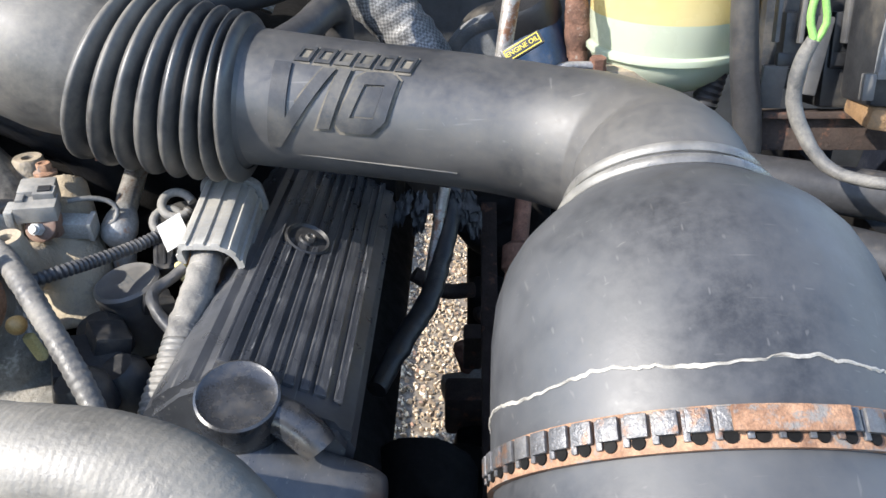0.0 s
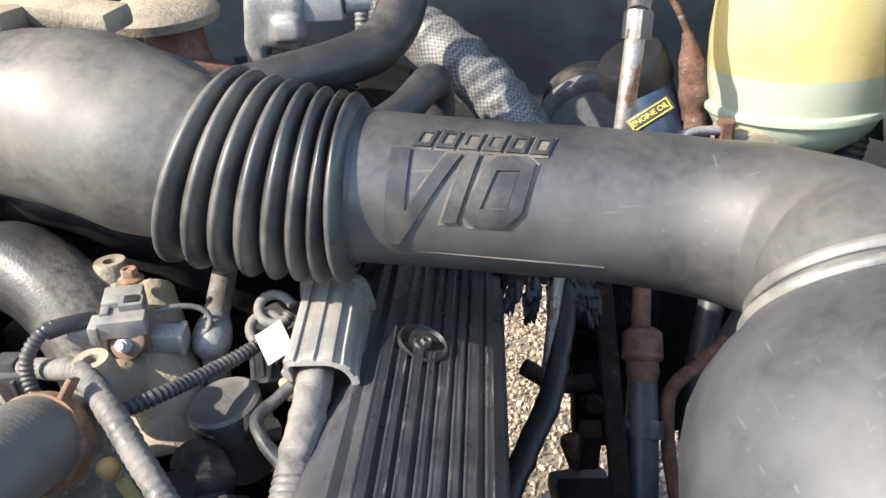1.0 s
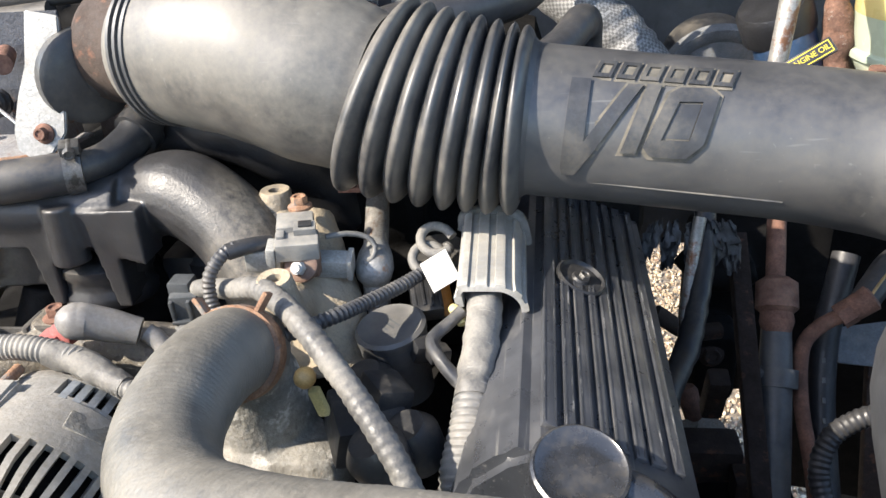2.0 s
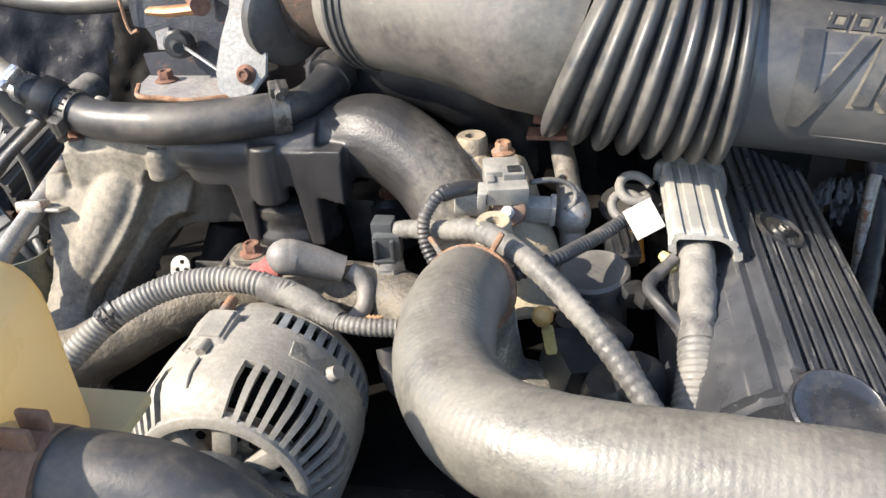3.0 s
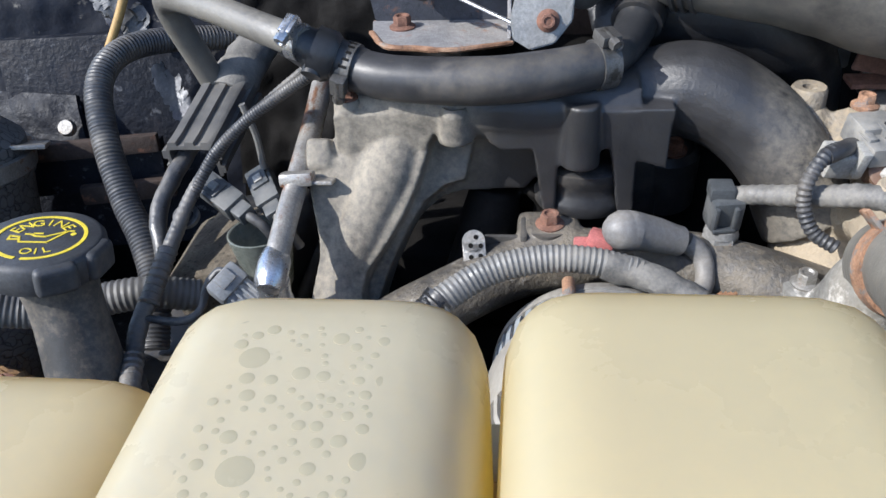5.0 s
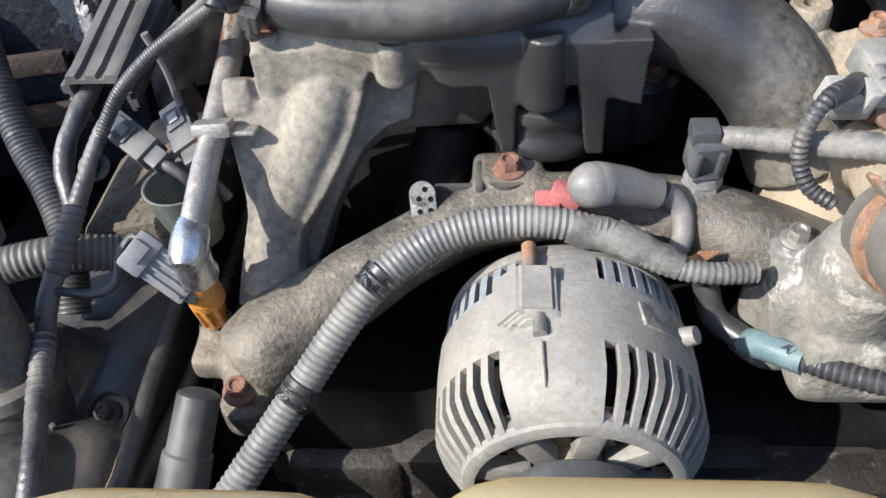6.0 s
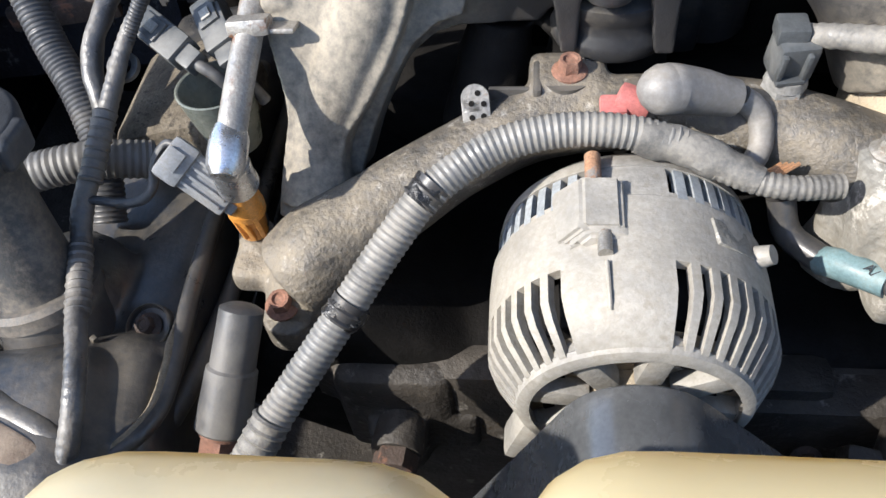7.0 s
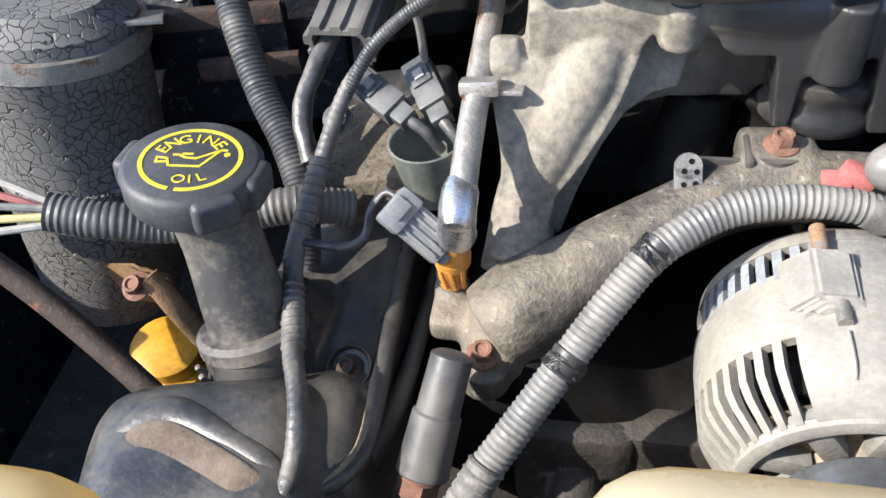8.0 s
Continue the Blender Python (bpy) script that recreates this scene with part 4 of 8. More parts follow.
worm_clamp((-0.4640, 0.5715, 1.3855), (1, 0.5, -0.05), 0.0156, 100, hx, 0.0125, "dullsteel", "blackened worm-drive clamp")
part("tee", join(tube([(-0.668, 0.562, 1.409), (-0.648, 0.564, 1.3985), (-0.620, 0.565, 1.386)], [0.0115, 0.0145, 0.0135], 20), lathe([(0, 0.017), (0.012, 0.0175), (0.016, 0.015)], (-0.652, 0.5635, 1.4005), (0.9, 0, -0.42), 24),
                 tube([(-0.648, 0.56, 1.398), (-0.652, 0.55, 1.388)], 0.007, 12)), "plastic", hx)
worm_clamp((-0.6290, 0.5655, 1.3880), (1, -0.2, -0.25), 0.0150, 200, hx, 0.009, "dullsteel", "dull worm-drive clamp")
worm_clamp((-0.660, 0.560, 1.4075), (0.9, -0.35, -0.12), 0.0112, 120, hx, 0.008)
part("grey_hose", tube([(-0.655, 0.558, 1.406), (-0.69, 0.582, 1.409), (-0.735, 0.617, 1.411), (-0.778, 0.652, 1.409), (-0.792, 0.668, 1.40), (-0.792, 0.677, 1.38), (-0.786, 0.690, 1.345), (-0.776, 0.702, 1.30)], [0.0105, 0.0105, 0.0105, 0.0108, 0.011, 0.011, 0.011, 0.011], 22), "greyhose", hx, "grey dusty rubber branch")
part("elbow_fitting", join(tube([(-0.467, 0.570, 1.3855), (-0.450, 0.590, 1.3875), (-0.440, 0.612, 1.393), (-0.434, 0.63, 1.402), (-0.42, 0.66, 1.41)], [0.0125, 0.0125, 0.014, 0.015, 0.015], 22),
                           lathe([(0, 0.018), (0.012, 0.018)], (-0.438, 0.618, 1.396), (0.3, 0.85, 0.35), 22)), "plastic", hx)

# ---- throttle linkage bracket ----
tbk = thing("throttle_bracket", (-0.57, 0.70, 1.36), "mottled rusty steel throttle cable bracket with a pale lever arm", "bracket")
bm_ = Matrix.Translation((-0.645, 0.694, 1.372)) @ Matrix.Rotation(radians(84), 4, "X")
part("plate", prism([(0.0, 0.105), (0.004, 0.046), (0.016, 0.044), (0.022, 0.034), (0.030, 0.034), (0.036, 0.024), (0.008, 0.022), (0.012, 0.0), (0.118, 0.0), (0.118, 0.105)], 0.003, bm_, 0.0008), "bracketblue", tbk, "dark blue-grey stained bracket plate")
part("tab", prism([(0.026, 0.026), (0.040, 0.026), (0.040, 0.046), (0.026, 0.042)], 0.003, bm_ @ Matrix.Translation((0, 0, 0.004)), 0.0006), "paintsteel", tbk)
part("shelf", prism([(0.000, -0.004), (0.118, -0.004), (0.114, 0.046), (0.066, 0.060), (0.018, 0.050), (0.004, 0.020)], 0.003, Matrix.Translation((-0.636, 0.690, 1.3745)) @ Matrix.Rotation(radians(180), 4, "X"), 0.0008), "paintsteel", tbk, "stained steel bracket shelf")
part("shelf_edge", tube([(-0.633, 0.668, 1.3735), (-0.618, 0.639, 1.3735), (-0.594, 0.634, 1.3735), (-0.570, 0.629, 1.3735), (-0.545, 0.636, 1.3735), (-0.523, 0.643, 1.3735)], 0.0022, 8, 0.003, wob=0.3), "rustorange", tbk, "rusted edge of the bracket shelf")
part("side_edge", tube([(-0.646, 0.691, 1.472), (-0.643, 0.690, 1.418), (-0.634, 0.690, 1.416)], 0.0016, 8, 0.003, wob=0.3), "rustorange", tbk)
part("gusset", hull([(-0.5270, 0.690, 1.376), (-0.5240, 0.690, 1.376), (-0.5270, 0.644, 1.376), (-0.5240, 0.644, 1.376), (-0.5270, 0.690, 1.46), (-0.5240, 0.690, 1.46)], 0.0006), "paintsteel", tbk, "mottled steel gusset")
part("bolt", bolt((-0.6095, 0.676, 1.3745), (0, 0, 1), 0.012), "rust", tbk)
part("lever_arm", prism([(-0.024, 0.002), (-0.022, -0.012), (-0.010, -0.019), (0.006, -0.015), (0.018, 0.000), (0.020, 0.030), (0.020, 0.085), (-0.006, 0.090), (-0.010, 0.050), (-0.018, 0.028)], 0.004, Matrix.Translation((-0.500, 0.604, 1.4035)) @ Matrix.Rotation(radians(72), 4, "X"), 0.001), "lightsteel", tbk, "pale worn lever arm")
part("pivot_bolt", bolt((-0.4985, 0.600, 1.4050), (0, -1, 0.25), 0.009), "rust", tbk)
part("cable_clip", join(*[lathe([(0, 0.0125), (0.004, 0.0125), (0.006, 0.010)], (-0.592, 0.686 - 0.007 * k, 1.405 + 0.002 * k), (0.1, -1, 0.15), 12) for k in range(2)], cyl((-0.592, 0.672, 1.408), (-0.580, 0.655, 1.410), 0.0045)), "plastic", tbk)
part("throttle_rod", tube([(-0.582, 0.664, 1.410), (-0.55, 0.640, 1.403), (-0.522, 0.618, 1.397)], 0.0015, 8), "zinc", tbk)
part("spool", join(lathe([(0, 0.034), (0.003, 0.036), (0.012, 0.036), (0.015, 0.032)], (-0.478, 0.635, 1.440), (0.8, -0.6, 0), 36), lathe([(0, 0.020), (0.008, 0.018), (0.010, 0.020), (0.018, 0.018), (0.020, 0.020), (0.03, 0.018)], (-0.465, 0.64, 1.44), (1, -0.1, 0), 24)), "rubber", tbk)
part("stud", cyl((-0.575, 0.690, 1.445), (-0.545, 0.64, 1.448), 0.008), "rust", tbk)
part("clip_tongue", tube([(-0.605, 0.668, 1.438), (-0.580, 0.658, 1.440), (-0.550, 0.650, 1.444)], [0.006, 0.008, 0.008], 12, flat=0.6), "copper", tbk)
tbd = thing("throttle_unit", (-0.46, 0.72, 1.36), "grey cast throttle unit with rusty linkage behind the duct", "throttle")
part("body", join(lathe([(-0.01, 0.046), (0.012, 0.048), (0.02, 0.043), (0.05, 0.046), (0.06, 0.04)], (-0.4058, 0.6420, 1.4567), (-0.935, 0.353, -0.010), 40), box((-0.47, 0.735, 1.40), (0.09, 0.08, 0.10), 0.012)), "rustdark", tbd)
part("flange", join(box((-0.395, 0.715, 1.518), (0.16, 0.03, 0.018), 0.006, (10, 4, -22)), box((-0.43, 0.69, 1.515), (0.06, 0.05, 0.02), 0.008)), "alu", tbd, "dusty cast flange")
part("screw", bolt((-0.352, 0.700, 1.512), (0.1, -0.5, 0.8), 0.011), "rust", tbd)

# ---- coolant crossover and thermostat housing ----
cx = thing("coolant_crossover", (-0.47, 0.5, 1.18), "pitted grey cast coolant crossover with a thermostat housing", "coolant crossover")
fused(part("pipe", join(
    tube([(-0.655, 0.455, 1.200), (-0.635, 0.466, 1.212), (-0.60, 0.487, 1.226), (-0.555, 0.512, 1.242), (-0.51, 0.531, 1.252), (-0.45, 0.535, 1.256), (-0.39, 0.526, 1.256), (-0.35, 0.508, 1.252), (-0.310, 0.490, 1.246)], [0.028, 0.030, 0.025, 0.022, 0.022, 0.022, 0.024, 0.027, 0.028], 26),
    tube([(-0.658, 0.437, 1.165), (-0.658, 0.437, 1.187)], 0.016, 20), tube([(-0.640, 0.468, 1.200), (-0.652, 0.450, 1.182), (-0.658, 0.436, 1.172)], [0.03, 0.024, 0.016], 20), tube([(-0.62, 0.475, 1.205), (-0.645, 0.445, 1.176)], [0.026, 0.016], 18),
    tube([(-0.685, 0.486, 1.19), (-0.684, 0.486, 1.203)], 0.012, 18), box((-0.676, 0.468, 1.19), (0.04, 0.03, 0.02), 0.006),
    box((-0.495, 0.547, 1.268), (0.045, 0.035, 0.022), 0.006),
    tube([(-0.381, 0.532, 1.255), (-0.381, 0.532, 1.272)], 0.016, 18)), "aluX", cx), 0.0022, 7)
fused(part("thermostat_housing", join(
    tube([(-0.332, 0.485, 1.19), (-0.334, 0.486, 1.22), (-0.336, 0.487, 1.274)], [0.028, 0.022, 0.0135], 22), box((-0.325, 0.475, 1.240), (0.05, 0.05, 0.06), 0.014),
    tube([(-0.31, 0.47, 1.24), (-0.308, 0.458, 1.285), (-0.306, 0.449, 1.306), (-0.305, 0.44, 1.322)], [0.034, 0.029, 0.0245, 0.024], 26), box((-0.295, 0.452, 1.222), (0.085, 0.05, 0.055), 0.016)), "corroded", cx, "white-corroded thermostat housing"), 0.0022, 6)
part("housing_bolt", bolt((-0.336, 0.487, 1.274), (0, 0, 1), 0.011), "steel", cx, "bolt dulled by dust")
part("foot_bolt", bolt((-0.6585, 0.4355, 1.1965), (0, -0.15, 1), 0.012), "rust", cx, "rust brown flange bolt")
part("bracket", join(box((-0.5125, 0.541, 1.262), (0.005, 0.026, 0.034), 0.002), lathe([(0, 0.0165), (0.003, 0.0165)], (-0.4965, 0.545, 1.2750), (0, 0, 1), 26), box((-0.525, 0.535, 1.262), (0.03, 0.003, 0.026), 0.001)), "aludark", cx)
part("bracket_bolt", join(bolt((-0.4945, 0.5440, 1.2785), (0, 0, 1), 0.012), lathe([(0, 0.009), (0.022, 0.009)], (-0.4945, 0.5440, 1.256), (0, 0, 1), 18)), "rust", cx)
tabm = basis((-0.5455, 0.5160, 1.2620), (0, -0.85, 0.5))
part("perforated_tab", moved(join(box((0, 0, 0), (0.016, 0.034, 0.0016), 0.0006), lathe([(-0.0008, 0.008), (0.0008, 0.008)], (0, 0.017, 0), (0, 0, 1), 20)), tabm @ pose(0, 0, 0, 0, 0, 5)), "steel", cx, "perforated tin strap end")
for i, j in ((-0.0035, 0.014), (0.0035, 0.014), (0, 0.020), (-0.003, 0.006), (0.0035, 0.007)):
    part("punched_hole", moved(lathe([(0.0004, 0.0017), (0.00125, 0.0017)], (i, j, 0), (0, 0, 1), 10), tabm), "dark", cx)
part("copper_scrap", box((-0.554, 0.519, 1.252), (0.012, 0.004, 0.016), 0.001, (0, 20, 0)), "copper", cx)

# ---- alternator ----
AX, AZ = -0.462, 1.2060
al = thing("alternator", (AX, 0.43, AZ - 0.075), "pale dusty alternator with vented aluminium housings", "alternator")


def shell(prof, a0, a1, thick, step=4.0):
    """A curved plate about the alternator's axis. prof: (y, radius) rows; angles in degrees from straight up, to the right positive."""
    k = max(1, int(round((a1 - a0) / step)))
    vs, fs = [], []
    n = len(prof)
    for i in range(k + 1):
        a = radians(a0 + (a1 - a0) * i / k)
        for d in (0, thick):
            for y, r in prof:
                vs.append((AX + math.sin(a) * (r - d), y, AZ + math.cos(a) * (r - d)))
    w = 2 * n
    for i in range(k):
        o, p = i * w, (i + 1) * w
        for j in range(n - 1):
            fs.append((o + j, o + j + 1, p + j + 1, p + j))
            fs.append((o + n + j, p + n + j, p + n + j + 1, o + n + j + 1))
        fs.append((o, p, p + n, o + n))
        fs.append((o + n - 1, o + 2 * n - 1, p + 2 * n - 1, p + n - 1))
    for o in (0, k * w):
        for j in range(n - 1):
            fs.append((o + j, o + j + 1, o + n + j + 1, o + n + j))
    return vs, fs


R = 0.0745
FRONT = [(0.3735, 0.057), (0.3745, 0.0600), (0.389, 0.0705), (0.397, R - 0.0005), (0.4125, R)]
MID = [(0.4125, R), (0.436, R + 0.0003), (0.4515, R - 0.0005), (0.4535, R - 0.0025)]
fh = part("front_housing", join(shell(FRONT, -31, 10.5, 0.006), shell(FRONT, 100, 262, 0.006), shell(MID, -180, 180, 0.006), shell([(0.3705, 0.0555), (0.372, 0.0585), (0.376, 0.0595), (0.379, 0.057)], -180, 180, 0.0035)), "alt", al)
a = 16.2
while a < 100:
    part("vent_bar", shell(FRONT, a, a + 3.6, 0.0055, 1.8), "alt", al)
    a += 8.0
a = -36.5
while a > -98:
    part("vent_bar", shell(FRONT, a - 3.6, a, 0.0055, 1.8), "alt", al)
    a -= 8.0
part("stator", lathe([(0.389, 0.045), (0.390, 0.060), (0.47, 0.064), (0.478, 0.05)], (AX, 0, AZ), (0, 1, 0), 40), "dark", al, "dark windings behind the vents")
# rear housing
REAR = [(0.4535, R - 0.0025), (0.468, R - 0.0035), (0.474, R - 0.0045)]
BACK = [(0.474, R - 0.0035), (0.482, R - 0.005), (0.489, R - 0.011), (0.493, R - 0.022), (0.494, 0.01)]
part("rear_housing", join(shell(BACK, -180, 180, 0.006), shell(REAR, -17, 12, 0.006), shell(REAR, 100, 260, 0.006), shell([(0.4535, R - 0.0028), (0.4565, R - 0.0028)], -180, 180, 0.005)), "alt", al)
for i in range(11):
    a = 15.5 + i * 7.6
    part("rear_vent_bar", shell(REAR, a, a + 4.2, 0.005, 2.1), "altblue", al)
    if i < 9:
        part("rear_vent_bar", shell(REAR, -21.2 - i * 7.6, -17 - i * 7.6, 0.005, 2.1), "altblue", al)
# through-bolt boss
BT = AZ + R
part("bolt_boss", join(hull([(-0.4905, 0.460, BT + 0.0040), (-0.4715, 0.460, BT + 0.0040), (-0.4905, 0.428, BT + 0.0030), (-0.4715, 0.428, BT + 0.0030), (-0.5060, 0.460, BT - 0.0110), (-0.4680, 0.460, BT - 0.0060), (-0.5030, 0.426, BT - 0.0110), (-0.4670, 0.426, BT - 0.0060)], 0.0018),
                       hull([(-0.4980, 0.4200, BT - 0.0080), (-0.4600, 0.4230, BT - 0.0045), (-0.4880, 0.432, BT + 0.0022), (-0.4720, 0.432, BT + 0.0022), (-0.4870, 0.4245, BT + 0.0012), (-0.4735, 0.4245, BT + 0.0012), (-0.4960, 0.432, BT - 0.0080), (-0.4610, 0.434, BT - 0.0050)], 0.0016)), "alt", al)
part("through_bolt", join(cyl((-0.480, 0.4270, AZ + R - 0.0005), (-0.480, 0.4150, AZ + R - 0.0005), 0.0036)), "steel", al)
part("rust_stud", join(cyl((-0.484, 0.478, AZ + R - 0.0015), (-0.484, 0.455, AZ + R - 0.0015), 0.0042)), "rustorange", al, "orange rusted stud in its slot")
part("casting_line", tube([(-0.4795, 0.411, AZ + R - 0.0008), (-0.479, 0.395, AZ + R - 0.002), (-0.4785, 0.388, AZ + R - 0.0065)], 0.0011, 8), "alt", al)
part("side_scrape", box((-0.417, 0.437, AZ + 0.0578), (0.026, 0.016, 0.003), 0.001, (0, 40, 8)), "corroded", al, "bare scraped aluminium patch")
part("lug", lathe([(0, 0.006), (0.008, 0.005)], (-0.402, 0.436, AZ + 0.045), (0.75, -0.2, 0.6), 14), "alt", al)
# front face
part("face_plate", lathe([(0.3835, 0.060), (0.3845, 0.022), (0.376, 0.021)], (AX, 0, AZ), (0, 1, 0), 44), "alu", al, "dusty perforated inner plate")
for i in range(8):
    m = Matrix.Translation((AX, 0.378, AZ)) @ Matrix.Rotation(radians(10 + 45 * i), 4, "Y")
    part("spoke", moved(join(box((0, 0.001, 0.040), (0.0135, 0.012, 0.034), 0.003), box((0, -0.001, 0.0545), (0.020, 0.010, 0.008), 0.003)), m), "alt", al)
for i in range(40):
    a = radians(9 * i)
    rr = 0.043 if i % 2 else 0.036
    c = (AX + math.sin(a) * rr * 1.08, 0.3833, AZ + math.cos(a) * rr)
    part("vent_hole", lathe([(0.0, 0.0032), (-0.0012, 0.0032), (-0.0012, 0.0002)], c, (0, 1, 0), 12), "dark", al)
part("mounting_ear", box((-0.405, 0.385, 1.150), (0.018, 0.022, 0.05), 0.005, (0, -25, 0)), "alt", al)
part("mounting_ear", box((-0.516, 0.388, 1.146), (0.016, 0.022, 0.045), 0.005, (0, 15, 0)), "alt", al)
py = 0.348
part("pulley", lathe([(-0.020, 0.022), (-0.0195, 0.034), (-0.017, 0.0345), (0.016, 0.0345), (0.018, 0.0360), (0.0195, 0.0355), (0.022, 0.018)], (AX + 0.001, py, AZ + 0.001), (0, 1, 0), 44), "belt", al, "black belt pulley")
part("pulley_nut", hexa((AX + 0.001, py - 0.0195, AZ + 0.001), (0, -1, 0), 0.022, 0.014), "steel", al)
bt = []
for i in range(25):
    a = radians(-68 + 116 * i / 24)
    bt.append((AX + 0.001 + math.sin(a) * 0.0378, AZ + 0.001 + math.cos(a) * 0.0378))
bt = [(-0.571, 1.03)] + bt + [(-0.256, 1.03)]
vs, fs = [], []
for x, z in bt:
    for y in (py - 0.0185, py + 0.0175):
        vs.append((x, y, z))
for x, z in bt:
    q = Vector((x - AX, 0, z - AZ))
    q = q - q.normalized() * 0.004
    for y in (py - 0.0185, py + 0.0175):
        vs.append((AX + q.x, y, AZ + q.z))
n = len(bt)
for i in range(n - 1):
    a, b = 2 * i, 2 * i + 2
    fs += [(a, a + 1, b + 1, b), (2 * n + a, 2 * n + b, 2 * n + b + 1, 2 * n + a + 1), (a, b, 2 * n + b, 2 * n + a), (a + 1, 2 * n + a + 1, 2 * n + b + 1, b + 1)]
solid("drive_belt", (vs, fs), "belt", "smooth black serpentine drive belt over the alternator pulley", "drive belt", at=(AX, py, AZ + 0.03))

# ---- rubber terminal boot ----
tbo = thing("terminal_boot", (-0.43, 0.51, 1.28), "grey rubber boot over a battery terminal with a red plastic base", "terminal boot")
part("boot", join(tube([(-0.452, 0.500, 1.302), (-0.447, 0.503, 1.302), (-0.432, 0.508, 1.296), (-0.411, 0.513, 1.287)], [0.009, 0.0130, 0.0120, 0.0100], 24), lathe([(-0.0138, 0.002), (-0.013, 0.005), (-0.010, 0.009), (-0.005, 0.0124), (0, 0.0132), (0.008, 0.0124)], (-0.449, 0.5025, 1.302), (0.9, 0.2, -0.25), 26)), "boot", tbo)
part("base", join(box((-0.4625, 0.507, 1.290), (0.018, 0.014, 0.011), 0.003, (0, 15, -15)), box((-0.473, 0.505, 1.288), (0.014, 0.014, 0.006), 0.002)), "red", tbo, "faded red plastic base")
part("lead", tube([(-0.407, 0.514, 1.286), (-0.396, 0.512, 1.277), (-0.394, 0.50, 1.264), (-0.402, 0.487, 1.258)], [0.0070, 0.0068, 0.0064, 0.006], 16), "boot", tbo)
part("copper_strands", join(*[tube([(-0.408 + 0.002 * i, 0.487, 1.259 + 0.001 * i), (-0.395, 0.483 - 0.002 * i, 1.262), (-0.386 + 0.003 * i, 0.486, 1.266)], 0.0012, 6) for i in range(4)]), "copper", tbo)

# ---- coolant reservoir in front of the engine ----
tk = thing("coolant_reservoir", (-0.52, 0.12, 1.2), "translucent yellowed plastic coolant reservoir with bubbly moulded lobes", "coolant tank")
TOP = 1.466


def lobe(x0, x1, y0, y1, z0, z1, r=0.03):
    return box(((x0 + x1) / 2, (y0 + y1) / 2, (z0 + z1) / 2), (x1 - x0, y1 - y0, z1 - z0), r, seg=6)


def lobe_tapered(x0, x1, y0, y1, z0, z1, r, flare):
    g = lobe(x0, x1, y0, y1, z0, z1, r)
    cx0, cy0 = (x0 + x1) / 2, (y0 + y1) / 2
    return [(cx0 + (x - cx0) * (1 + flare * (z1 - z) / (z1 - z0)), y - (0.02 * (z1 - z) / (z1 - z0) if y < cy0 else 0.0), z) for x, y, z in g[0]], g[1]


part("lobe", lobe_tapered(-0.5170, -0.4175, 0.131, 0.2465, 1.30, TOP - 0.003, 0.026, 0.05), "tank", tk)
part("bubbled_lobe", lobe_tapered(-0.606, -0.5205, 0.130, 0.2430, 1.30, TOP - 0.004, 0.027, 0.05), "tanklight", tk, "pale lobe pocked with small bubbles")
part("end_lobe", lobe_tapered(-0.698, -0.607, 0.118, 0.2320, 1.28, TOP - 0.026, 0.028, 0.03), "tank", tk)
part("end_lobe", lobe_tapered(-0.800, -0.706, 0.110, 0.2360, 1.28, TOP - 0.026, 0.028, 0.03), "tank", tk)
part("lower_body", lobe(-0.785, -0.408, 0.105, 0.235, 1.22, 1.40, 0.03), "tank", tk)
part("seam_flange", box((-0.513, 0.182, 1.385), (0.215, 0.150, 0.006), 0.002), "tank", tk)
# Darker discs paint the shading of small dents in the lobe.
M["dentshade"] = mat("painted_dent_shade", (0.45, 0.44, 0.335), 0.34, scale=12, bump=0.0, vary=0.06, fine=0.02, glow=(0.90, 0.72, 0.27), glows=0.36)
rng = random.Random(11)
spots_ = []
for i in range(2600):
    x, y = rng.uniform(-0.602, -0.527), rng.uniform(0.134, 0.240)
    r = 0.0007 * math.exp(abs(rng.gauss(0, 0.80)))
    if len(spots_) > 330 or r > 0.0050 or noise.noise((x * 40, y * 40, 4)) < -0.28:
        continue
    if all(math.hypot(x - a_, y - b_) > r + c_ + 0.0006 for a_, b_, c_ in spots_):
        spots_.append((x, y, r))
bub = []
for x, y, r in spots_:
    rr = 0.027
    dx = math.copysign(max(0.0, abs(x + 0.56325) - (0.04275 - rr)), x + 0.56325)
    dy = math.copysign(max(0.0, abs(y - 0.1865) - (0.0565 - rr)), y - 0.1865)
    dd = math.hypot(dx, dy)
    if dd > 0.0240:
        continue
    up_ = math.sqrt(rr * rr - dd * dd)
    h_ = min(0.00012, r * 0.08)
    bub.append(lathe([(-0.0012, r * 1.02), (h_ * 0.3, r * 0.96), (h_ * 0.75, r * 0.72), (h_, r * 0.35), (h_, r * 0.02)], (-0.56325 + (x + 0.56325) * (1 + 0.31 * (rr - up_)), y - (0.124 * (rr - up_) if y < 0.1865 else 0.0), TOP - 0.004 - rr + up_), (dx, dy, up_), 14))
part("dent_shade_discs", join(*bub), "dentshade", tk)["kind"] = "stuff"
part("outlet", lathe([(0, 0.016), (0.006, 0.017), (0.012, 0.0145), (0.03, 0.014)], (-0.421, 0.192, 1.408), (1, 0, -0.05), 26), "tank", tk)
th = thing("reservoir_hose", (-0.36, 0.19, 1.35), "black rubber hose leaving the coolant reservoir with a rusty purple clamp", "hose")
